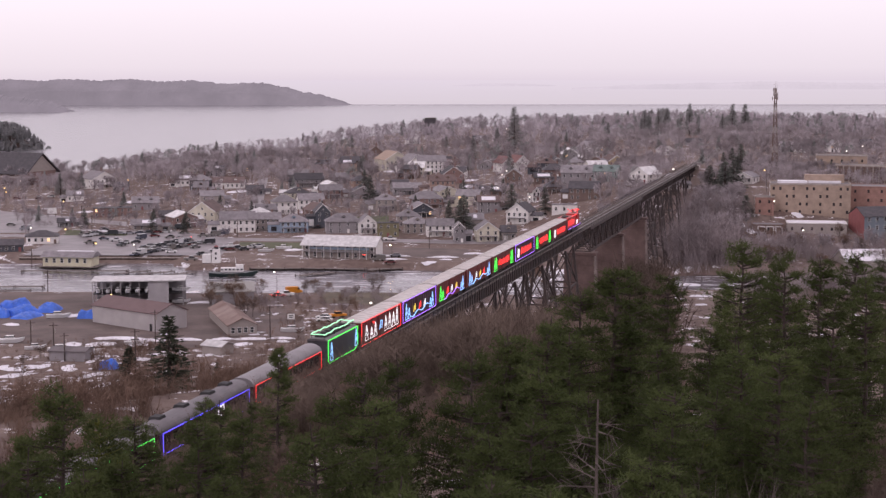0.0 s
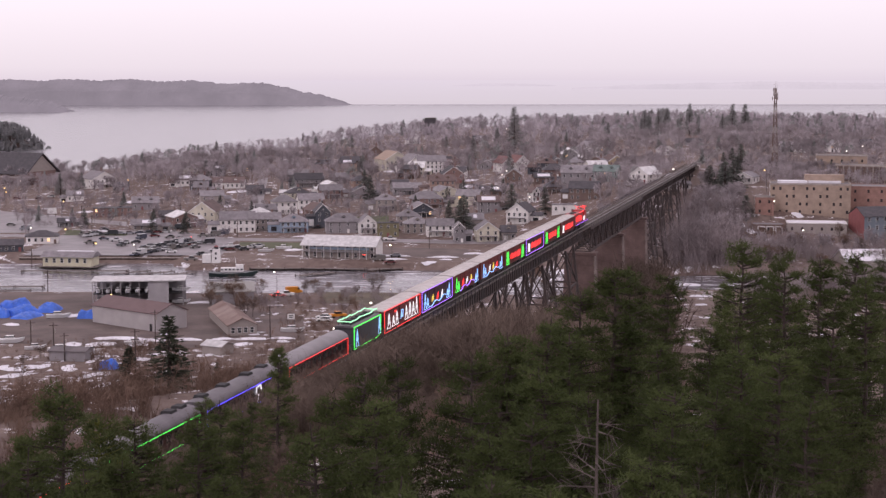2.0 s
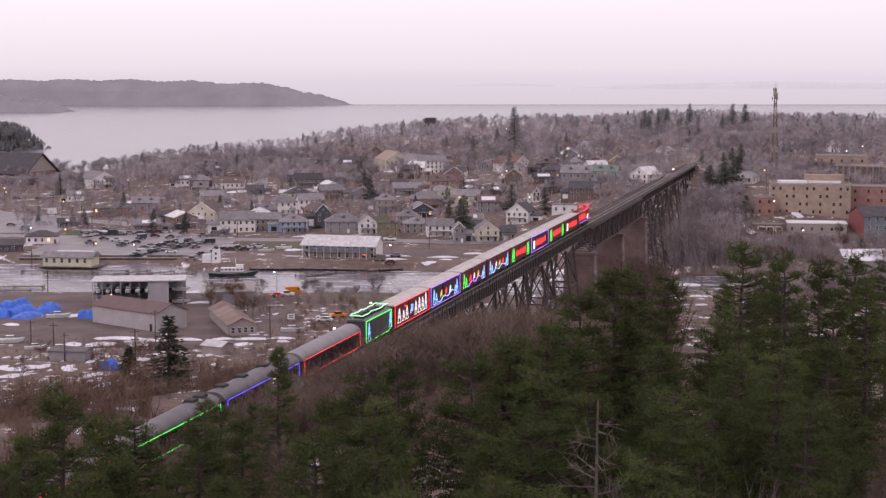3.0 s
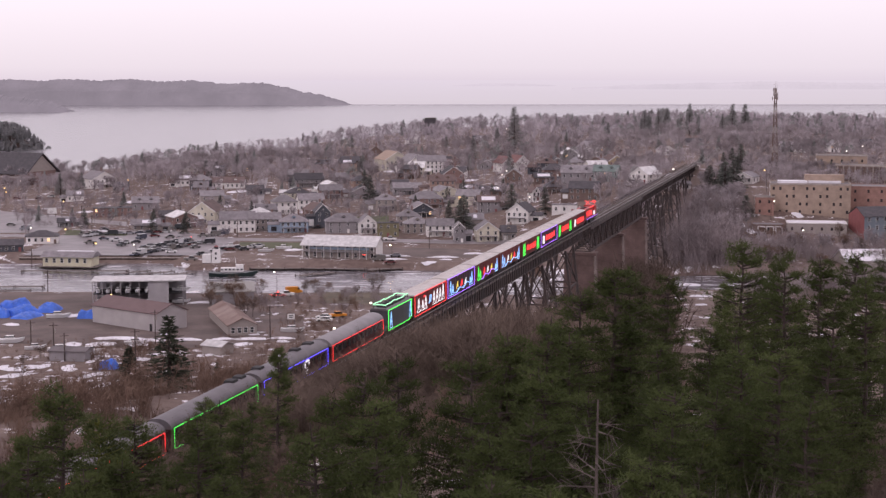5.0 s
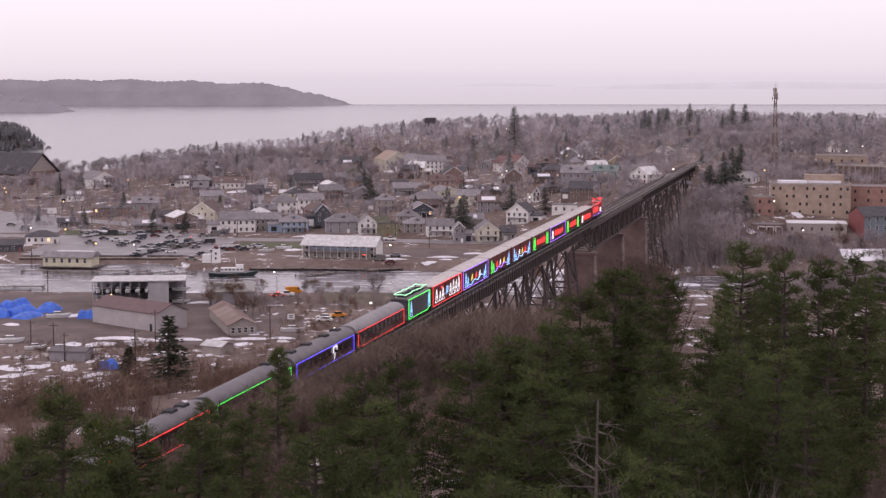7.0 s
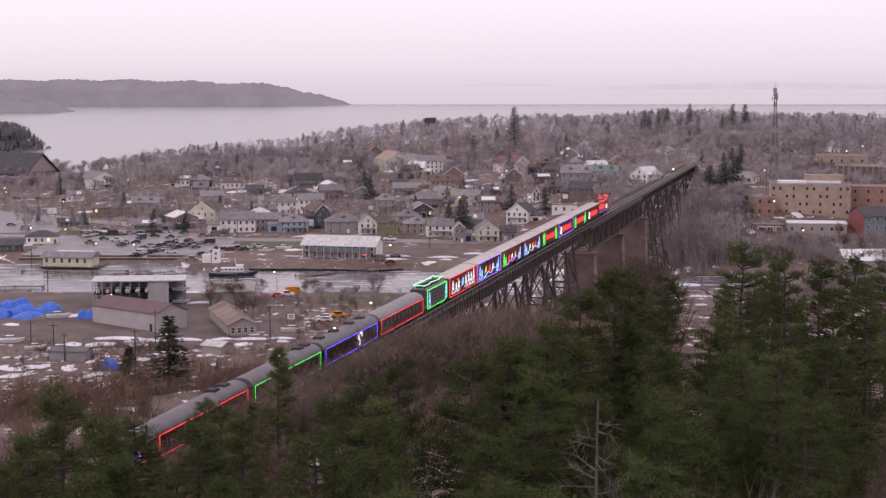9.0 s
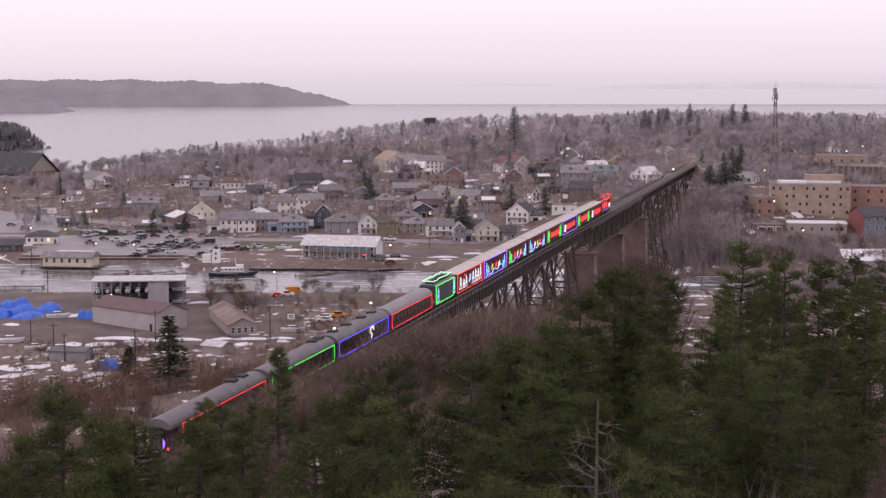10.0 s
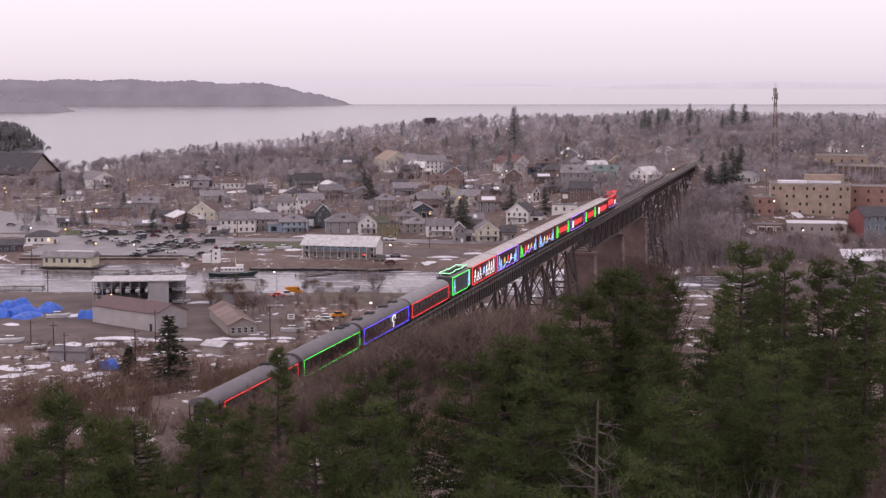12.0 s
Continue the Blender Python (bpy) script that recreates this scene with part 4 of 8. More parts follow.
HOUSES += [(145.4, 763.0, 8.0, 8.4, 6.5, 2.3, 1.7, 'side', 'brown', 'dark'),
    (132.4, 677.6, -20.0, 8.5, 11.4, 2.6, 1.9, 'front', 'white', 'grey'),
    (118.4, 658.1, 5.0, 7.3, 6.5, 2.0, 1.4, 'side', 'stone', 'grey'),
    (241.7, 961.2, 10.0, 7.9, 10.6, 4.2, 3.0, 'front', 'white', 'grey'),
    (258.5, 987.8, 10.0, 7.4, 10.0, 3.0, 2.2, 'front', 'white', 'grey'),
    (218.6, 949.3, 10.0, 9.2, 6.5, 2.5, 1.8, 'side', 'white', 'grey'),
    (282.2, 1031.1, 5.0, 11.6, 7.0, 3.1, 2.3, 'side', 'grey', 'dark'),
    (103.3, 668.8, 6.0, 5.9, 6.5, 1.7, 1.2, 'side', 'white', 'grey'),
    (207.8, 806.5, 5.0, 6.0, 6.5, 2.4, 1.8, 'side', 'brown', 'dark'),
    (-77.3, 997.1, 8.0, 12.3, 7.4, 3.4, 2.4, 'side', 'brown', 'dark'),
    (-60.6, 908.5, 8.0, 11.2, 6.7, 3.5, 2.4, 'side', 'grey', 'grey'),
    (-104.7, 863.5, 8.0, 9.5, 6.5, 2.9, 2.1, 'side', 'grey', 'dark')]
HOUSES += [(36.8, 804.4, -3.0, 9.0, 10.8, 5.5, 3.2, 'front', 'brown', 'grey'),
    (-18.1, 906.6, -14.0, 8.0, 8, 5.5, 2.2, 'side', 'brown', 'dark'),
    (81.8, 823.5, -12.0, 9.3, 11.2, 5.1, 2.6, 'front', 'brown', 'grey'),
    (-86.3, 729.7, 9.0, 8.8, 8, 4.5, 2.1, 'hip', 'brown', 'white'),
    (-59.4, 731.8, 22.0, 10.3, 12.4, 5.1, 3.2, 'front', 'brick', 'brown'),
    (-0.7, 985.5, 22.0, 11.9, 8, 3.3, 3.0, 'side', 'cream', 'dark'),
    (74.0, 866.9, 1.0, 8.9, 8, 3.5, 3.0, 'hip', 'white', 'grey'),
    (-140.0, 897.9, -10.0, 11.0, 8, 5.6, 3.1, 'hip', 'slate', 'grey'),
    (5.4, 955.9, -3.0, 10.6, 8, 3.4, 3.0, 'side', 'white', 'brown'),
    (-10.6, 724.0, 13.0, 9.9, 11.9, 3.8, 2.8, 'front', 'slate', 'grey'),
    (63.4, 1002.2, -5.0, 8.4, 8, 3.7, 3.0, 'side', 'stone', 'grey'),
    (37.8, 999.9, 5.0, 10.3, 8, 3.8, 3.0, 'hip', 'grey', 'brown')]
HOUSES += [(-80.5, 843.4, -12.0, 8.8, 8, 3.2, 2.2, 'hip', 'grey', 'white'),
    (57.8, 860.7, -8.0, 10.7, 8, 5.5, 2.5, 'hip', 'slate', 'brown'),
    (-59.7, 972.6, -4.0, 10.6, 8, 5.4, 2.1, 'side', 'pink', 'dark'),
    (-76.9, 817.3, 24.0, 10.9, 8, 5.0, 2.8, 'hip', 'cream', 'dark'),
    (-25.7, 1000.6, 22.0, 9.0, 8, 3.9, 2.1, 'side', 'stone', 'dark'),
    (74.3, 917.3, 6.0, 8.8, 10.6, 5.3, 3.2, 'front', 'grey', 'white'),
    (12.5, 744.0, -13.0, 11.2, 8, 4.4, 2.7, 'side', 'cream', 'grey'),
    (20.5, 706.6, 5.0, 9.8, 8, 5.1, 2.6, 'side', 'grey', 'brown'),
    (-120.6, 714.6, 22.0, 11.1, 13.3, 4.7, 2.3, 'front', 'brick', 'white'),
    (51.7, 731.8, 5.0, 8.2, 8, 3.4, 2.9, 'hip', 'brown', 'dark'),
    (-15.5, 929.9, -7.0, 9.3, 8, 4.6, 3.1, 'side', 'cream', 'white'),
    (78.6, 798.5, 24.0, 10.7, 8, 4.2, 2.6, 'side', 'white', 'white')]
HOUSES += [(-23.4, 841.3, 13.0, 9.2, 8, 3.4, 2.7, 'side', 'grey', 'dark'),
    (-46.2, 865.1, 20.0, 9.7, 8, 5.1, 2.8, 'hip', 'pink', 'dark'),
    (58.6, 822.7, 9.0, 11.5, 8, 3.8, 3.2, 'hip', 'brick', 'dark'),
    (-120.3, 805.8, 9.0, 11.9, 8, 5.3, 2.4, 'side', 'stone', 'grey'),
    (-142.4, 981.7, -8.0, 9.0, 8, 4.2, 2.0, 'side', 'grey', 'dark'),
    (0.7, 775.7, 23.0, 10.9, 13.1, 5.4, 2.1, 'front', 'cream', 'grey'),
    (-62.1, 847.7, 20.0, 9.6, 11.5, 4.4, 2.6, 'front', 'white', 'white'),
    (8.0, 880.8, -8.0, 10.9, 8, 4.5, 2.3, 'side', 'white', 'dark'),
    (-135.8, 871.3, -0.0, 8.3, 8, 4.3, 2.8, 'side', 'brown', 'grey'),
    (82.0, 932.3, -0.0, 9.3, 8, 4.0, 3.1, 'hip', 'white', 'grey'),
    (-162.1, 996.0, 2.0, 9.0, 10.8, 3.4, 2.2, 'front', 'cream', 'grey'),
    (80.2, 1006.5, 9.0, 10.6, 8, 4.4, 3.1, 'hip', 'slate', 'brown')]
PARKED = []
PARKED += [(-120.9, 594.3, 61.0), (-119.4, 598.0, 64.0), (-117.8, 601.7, 59.0), (-116.2, 605.5, 58.0), (-114.6, 609.3, 63.0), (-112.9, 613.1, 66.0), (-111.3, 617.0, 65.0), (-109.6, 621.0, 63.0), (-107.9, 624.9, 60.0), (-106.2, 629.0, 65.0), (-104.4, 633.1, 58.0), (-102.6, 637.2, 60.0), (-100.8, 641.4, 64.0), (-120.4, 622.4, 65.0), (-118.8, 625.8, 61.0), (-117.1, 629.2, 65.0), (-115.5, 632.6, 59.0), (-113.8, 636.1, 63.0), (-112.0, 639.6, 59.0), (-110.3, 643.1, 60.0), (-108.5, 646.7, 60.0), (-106.8, 650.3, 58.0), (-156.1, 673.7, 9.0), (-152.5, 675.0, 10.0), (-148.8, 676.3, 7.0), (-145.1, 677.7, 12.0), (-141.5, 679.1, 5.0), (-137.8, 680.6, 10.0), (-134.1, 682.1, 10.0), (-130.4, 683.6, 9.0)]
PARKED += [(-126.7, 685.2, 15.0), (-123.0, 686.8, 6.0), (-90.6, 613.3, 8.0), (-88.3, 617.2, 38.0), (-85.3, 617.1, 11.0), (-83.1, 622.4, 6.0), (-79.5, 617.0, 28.0), (-77.5, 625.2, -10.0), (-75.0, 629.3, -12.0), (-146.5, 641.9, 10), (-144.0, 657.5, 5), (-137.8, 650.8, 8), (-131.9, 641.8, 5), (-128.1, 644.0, 8), (-124.5, 669.0, 5), (-117.5, 664.4, 20), (-131.7, 633.1, 70), (-111.5, 657.6, -10), (-100.3, 624.5, 40), (-94.9, 581.2, 8), (-100.5, 566.9, 5), (-108.3, 581.2, 10), (-97.9, 574.0, 10), (-93.6, 600.1, 30), (-97.2, 641.8, 15), (-99.5, 674.0, 10), (-96.5, 678.7, 40), (-152.7, 698.0, 0), (-153.2, 683.0, 60), (-153.8, 669.0, 60)]
PARKED += [(-128.8, 659.7, 60), (-103.7, 669.3, 10), (-213.1, 797.8, 5), (-241.6, 878.9, 10), (-228.2, 876.9, 4), (-224.5, 887.7, 8), (-202.1, 724.3, 5), (-189.3, 701.3, 8), (-19.8, 575.9, 5), (-18.3, 594.3, 0), (-14.5, 574.8, 20), (-24.3, 581.2, 10), (-35.8, 680.5, 0), (-57.3, 700.0, 30), (-20.9, 679.6, 0), (-119.1, 702.7, 0)]
# spruces and pines in the town: x, y, height
CONIFERS = []
CONIFERS += [(50.4, 1101.6, 28.8), (88.6, 1428.6, 13.0), (-60.2, 336.8, 16.5), (-218.1, 970.5, 11.3), (140.5, 756.1, 10.4), (178.8, 1130.1, 23.0), (210.8, 1134.3, 22.7), (220.3, 1136.9, 22.7), (203.1, 1133.2, 15.7), (31.0, 702.3, 11.5), (10.2, 780.1, 9.1), (-41.4, 817.7, 14.9), (-35.9, 762.0, 17.2), (7.7, 682.7, 12.4), (-129.2, 688.1, 9.3), (-114.2, 681.1, 7.4), (-163.5, 705.9, 6.9), (-213.8, 904.2, 8.9), (-49.6, 336.8, 6.1), (-13.2, 739.8, 8.1), (2.8, 702.2, 8.9), (8.8, 668.3, 15.8), (29.7, 768.0, 8.4), (45.0, 681.5, 11.2), (144.8, 1120.3, 20.4), (152.0, 1098.9, 20.8), (165.2, 1149.5, 20.1), (-129.9, 980.3, 15.0), (-149.1, 977.9, 10.7), (68.3, 869.8, 14.2)]
CONIFERS += [(38.2, 1095.1, 15.9), (130.9, 725.4, 9.2), (135.0, 711.8, 9.1), (185.7, 743.9, 7.3), (189.4, 737.2, 8.0), (122.8, 627.9, 9.1), (145.4, 759.8, 12.4), (23.7, 756.1, 7.4), (-93.7, 757.5, 6.9), (-68.9, 336.8, 9.6), (-112.2, 780.3, 7.7), (2.5, 1135.8, 9.1), (-132, 707, 9), (-117, 705, 8), (-167, 721, 8), (-222, 900, 13), (2, 765, 8), (-48, 905, 15), (38, 890, 13), (119, 655, 14), (124, 662, 12), (114, 664, 10), (66, 905, 13), (80, 1010, 14), (110, 1040, 16), (20, 1030, 14), (135, 1060, 15), (160, 1060, 14)]
# snow heaps: x, y, half sizes; lamps: x, y, height, colour; poles: x, y, height
SNOWS = []
SNOWS += [(-154.2, 692.9, 3.4, 5.1), (-183.6, 793.6, 4.3, 3.4), (-166.3, 830.9, 5.7, 5.5), (-116.4, 877.6, 5.3, 6.2), (-115.3, 834.3, 4.6, 4.7), (-111.9, 799.1, 3.5, 5.6), (-88.2, 692.0, 1.5, 2.4), (-58.7, 671.7, 1.8, 2.9), (-29.5, 965.2, 7.9, 10.0), (-20.1, 584.9, 5.6, 1.6), (-5.1, 576.0, 2.8, 1.6), (-41.8, 399.8, 2.0, 1.2), (-51.6, 395.5, 2.7, 2.1), (-42.3, 404.2, 3.5, 1.0), (-95.2, 395.5, 2.2, 2.9), (-88.0, 395.5, 3.2, 3.3), (-118.0, 443.5, 2.4, 2.1), (-106.6, 443.5, 3.6, 2.6), (-120.2, 428.0, 2.3, 2.4), (-100.9, 360.2, 2.9, 2.1), (-97.2, 363.8, 2.5, 1.4), (-95.7, 336.8, 1.8, 1.2), (-89.1, 363.8, 1.6, 2.1), (-79.8, 346.4, 0.8, 1.2)]
SNOWS += [(-89.3, 333.7, 2.7, 1.5), (-79.2, 327.6, 2.0, 2.3), (-86.3, 317.8, 2.2, 0.8), (-64.5, 339.9, 1.1, 1.5), (-54.8, 367.5, 1.0, 1.6), (-74.1, 346.4, 0.8, 1.0), (-92.0, 497.8, 2.0, 3.3), (-80.7, 495.1, 2.7, 3.3), (13.0, 466.1, 1.8, 2.8), (30.4, 484.6, 2.6, 3.1), (39.3, 546.5, 4.5, 4.0), (39.5, 564.7, 2.2, 1.6), (42.5, 562.4, 2.5, 1.6), (83.0, 531.3, 5.8, 3.0), (98.6, 531.3, 1.7, 2.8), (73.0, 478.3, 2.3, 3.1), (81.1, 484.6, 3.3, 2.5), (66.6, 475.8, 1.6, 2.4), (144.3, 631.6, 2.1, 3.3), (119.2, 620.3, 1.8, 2.9), (122.3, 613.3, 2.0, 3.0), (127.4, 604.9, 1.4, 1.6), (114.5, 606.8, 2.0, 3.0), (18.7, 594.3, 2.6, 1.6)]
SNOWS += [(-59.7, 618.2, 3.4, 3.1), (-64.9, 624.5, 2.0, 2.1), (-32.9, 624.5, 1.4, 2.1), (1.3, 584.9, 2.2, 1.6), (139.1, 700.0, 2.5, 4.0), (24.6, 783.9, 3.0, 4.8), (2.2, 1003.4, 4.4, 7.0), (-58.4, 871.8, 2.9, 4.6), (-67.0, 768.7, 4.2, 6.3), (92.2, 870.9, 4.3, 6.1), (-184.2, 836.2, 3.6, 3.7), (-143.4, 722.1, 3.2, 2.8), (-209.4, 815.6, 2.2, 3.6), (-48.4, 682.6, 2.6, 2.5), (14.4, 860.0, 4.7, 5.9), (78.1, 466.1, 1.8, 1.7), (178.7, 635.2, 2.1, 3.3), (89.1, 336.8, 1.4, 0.9), (40.6, 146.5, 0.7, 0.8), (38.0, 134.5, 0.6, 0.8), (44.9, 167.0, 0.5, 0.8), (-74.1, 322.3, 2.7, 2.9), (-68.0, 310.3, 0.9, 1.8), (-65.5, 328.9, 3.0, 1.0)]
SNOWS += [(-88.0, 360.5, 2.1, 2.1), (-104.5, 363.1, 1.5, 2.8), (-79.4, 368.1, 2.7, 1.1), (-85.3, 371.1, 0.8, 2.7), (-97.7, 363.2, 3.2, 2.7), (-80.8, 307.8, 2.1, 2.3), (-83.6, 309.1, 2.5, 2.9), (-72.5, 356.1, 1.7, 1.2), (-103.6, 376.8, 1.5, 2.1), (-94.6, 326.8, 1.6, 1.5), (-72.0, 341.4, 1.6, 1.9), (-83.6, 377.5, 3.1, 0.9), (-68.7, 315.4, 0.8, 2.5), (-85.0, 334.0, 0.8, 0.9), (-84.1, 308.2, 1.3, 2.5), (-39.4, 196.5, 1.6, 1.6), (-76.6, 320.0, 1.1, 2.4), (-67.1, 314.4, 0.9, 2.9), (-98.9, 352.6, 2.3, 2.8), (-79.9, 310.2, 2.1, 1.5), (-94.8, 366.5, 1.0, 1.1), (-68.4, 305.6, 1.2, 0.9), (-65.7, 337.4, 1.8, 1.3), (-59.5, 378.6, 1.8, 1.3)]
SNOWS += [(-84.9, 374.8, 0.9, 1.4), (-51.6, 411.4, 2.4, 1.9), (-57.9, 380.3, 1.0, 1.3), (-81.0, 377.8, 1.4, 1.3), (-39.6, 377.5, 2.9, 1.3), (-65.3, 382.9, 1.9, 1.1), (-74.4, 410.6, 1.6, 2.0), (-42.5, 387.5, 1.9, 1.2), (-89.7, 404.3, 2.5, 1.8), (-71.1, 380.4, 2.5, 1.6), (-56.5, 381.5, 1.6, 1.6), (-77.7, 394.0, 2.5, 1.6), (-73.1, 373.5, 2.2, 1.5), (-90.8, 391.1, 1.4, 1.6), (-65.9, 379.1, 2.2, 1.8)]
# ploughed banks: x, y, half sizes, turn
SNOWS += [(-89.5, 332, 9, 0.7, 69), (-84, 322, 7, 0.6, 66), (-75.5, 341, 5, 0.7, 62), (-95, 323, 6, 0.5, 70), (-81, 352, 6, 0.8, 60), (-99, 352, 5, 1.0, 40),
          (-84, 404, 7, 1.6, -4), (-76, 401, 6, 1.4, 4), (-67, 402, 4, 1.2, -10), (-58, 403, 3.5, 1.0, 8), (-50, 403, 5, 1.0, 8), (-73, 470, 5, 1.2, 6),
          (-98, 505, 9, 1.2, 3), (-70, 512, 6, 1.0, -4), (-20, 596, 7, 1.3, 0), (0, 592, 6, 1.2, 5), (12, 604, 5, 1.0, 0), (-30, 640, 4, 0.8, 4), (-60, 668, 5, 0.8, 5), (-100, 676, 4, 0.9, 10)]
LAMPS = []
LAMPS += [(-236.8, 840.0, 9, 1), (-233.0, 824.0, 8, 1), (-185.1, 752.0, 9, 1), (-248.6, 914.0, 8, 0), (-175.0, 866.0, 9, 1), (-199.2, 1384.0, 9, 1), (-95.6, 444.0, 6, 1), (-55.2, 512.0, 7, 0), (-18.7, 422.0, 7, 0), (-29.0, 396.0, 4, 0), (33.6, 804.0, 8, 0), (49.3, 1214.0, 8, 0), (109.1, 1110.0, 8, 0), (137.2, 658.0, 9, 1), (106.6, 594.0, 7, 0), (137.6, 596.0, 7, 0), (218.0, 838.0, 7, 0), (235.6, 878.0, 8, 0), (31.2, 808.0, 6, 0), (25.7, 758.0, 5, 0), (39.5, 694.0, 5, 0), (132.2, 624.0, 8, 0), (-142.4, 630.0, 1.5, 1), (-185.0, 690.0, 2, 0)]
LAMPS += [(-166.9, 688.0, 1.5, 1), (-109.6, 626.0, 1.5, 1), (-106.8, 658.0, 1.2, 2), (-49.3, 460.0, 5, 2), (-124.1, 624.0, 1.5, 0), (28.3, 962.0, 8, 2), (99.9, 668.0, 8, 0), (92.9, 644.0, 8, 0)]
POLES = []
POLES += [(-45.5, 404.2, 9), (-127.7, 497.8, 7), (-153.5, 575.8, 8), (-156.1, 688.0, 8), (-85.7, 702.6, 8), (-74.1, 395.5, 9), (81.6, 646.0, 9), (-89.0, 669.2, 8), (-5.5, 624.5, 8), (40.7, 631.9, 8), (-169.3, 725.7, 9), (-123.0, 726.0, 9), (-29.6, 654.1, 8), (-58.6, 656.7, 8), (-105.0, 391.2, 7), (-98.2, 387.1, 7), (-91.6, 371.2, 7), (-74.5, 371.2, 8)]


# ---- trees ----
BARK = mat("bark", (0.075, 0.055, 0.05), 0.95, 0.3, 1.5, 0, 0.4)
PALE_BARK = mat("grey_bark", (0.125, 0.10, 0.092), 0.95, 0.25, 1.5, 0, 0.3, None, 0.12)
NEEDLES = mat("pine_needles", (0.082, 0.098, 0.036), 0.8, 0.2, 0.16, 0, 0, (0.052, 0.068, 0.026), 0.25, 0.1)
SPRUCE = mat("spruce_needles", (0.050, 0.058, 0.036), 0.75, 0.3, 0.4, 0, 0, (0.030, 0.038, 0.026), 0.2, 0.2)
TWIGS = mat("twigs", (0.15, 0.113, 0.094), 0.95, 0.25, 0.3, 0, 0, None, 0.2, 0.1)
RED_TWIGS = mat("reddish_twigs", (0.18, 0.122, 0.095), 0.95, 0.25, 0.3, 0, 0, None, 0.2, 0.1)


def leafy(m, share=0.42):
    """Thin leaves let part of the daylight through."""
    t = m.node_tree
    b = t.nodes["Principled BSDF"]
    tr, mx = t.nodes.new("ShaderNodeBsdfTranslucent"), t.nodes.new("ShaderNodeMixShader")
    mx.inputs[0].default_value = share
    t.links.new(b.inputs["Base Color"].links[0].from_socket, tr.inputs["Color"])
    t.links.new(b.outputs[0], mx.inputs[1])
    t.links.new(tr.outputs[0], mx.inputs[2])
    t.links.new(mx.outputs[0], t.nodes["Material Output"].inputs["Surface"])
    return m


leafy(NEEDLES)
leafy(SPRUCE)
# twig colours with haze mixed in, paler from bank to town hill to ridge
HAZED_FAR_TWIGS = mat("hazed_far_twigs", (0.36, 0.318, 0.33), 0.95, 0.22, 0.02, 0, 0, None, 0, 0.1)
HAZED_BANK_TWIGS = mat("hazed_bank_twigs", (0.285, 0.24, 0.243), 0.95, 0.25, 0.05, 0, 0, None, 0, 0.1)
HAZED_RIDGE_TWIGS = mat("hazed_ridge_twigs", (0.45, 0.405, 0.43), 0.95, 0.22, 0.02, 0, 0, None, 0, 0.1)
# conifer colour greyed and lightened to carry the haze of the hill
HAZED_GREEN = mat("far_conifers", (0.32, 0.32, 0.312), 0.9, 0.25, 0.02, 0, 0, None, 0, 0.1)


class Soup:
    """Loose faces gathered for one mesh."""

    def __init__(self):
        self.v, self.f = [], []

    def limb(self, p, q, r1, r2, n=4):
        d = (q - p).normalized()
        a = d.orthogonal().normalized()
        b = d.cross(a)
        i = len(self.v)
        for e, r in ((p, r1), (q, r2)):
            for k in range(n):
                t = k * math.tau / n
                self.v.append(e + r * (math.cos(t) * a + math.sin(t) * b))
        for k in range(n):
            self.f.append((i + k, i + (k + 1) % n, i + n + (k + 1) % n, i + n + k))

    def blade(self, p, d, w, side):
        i = len(self.v)
        self.v += [p - side * w * 0.6, p + side * w * 0.6, p + d]
        self.f.append((i, i + 1, i + 2))

    def sliver(self, p, q, w, rnd):
        a = (q - p).orthogonal().normalized() * w
        i = len(self.v)
        self.v += [p - a, p + a, q]
        self.f.append((i, i + 1, i + 2))

    def made(self, name, material, parent=None):
        return mesh_of(name, [tuple(v) for v in self.v], self.f, material, parent)


def rand_dir(rnd):
    while True:
        v = Vector((rnd.uniform(-1, 1), rnd.uniform(-1, 1), rnd.uniform(-1, 1)))
        if 0.05 < v.length < 1:
            return v.normalized()


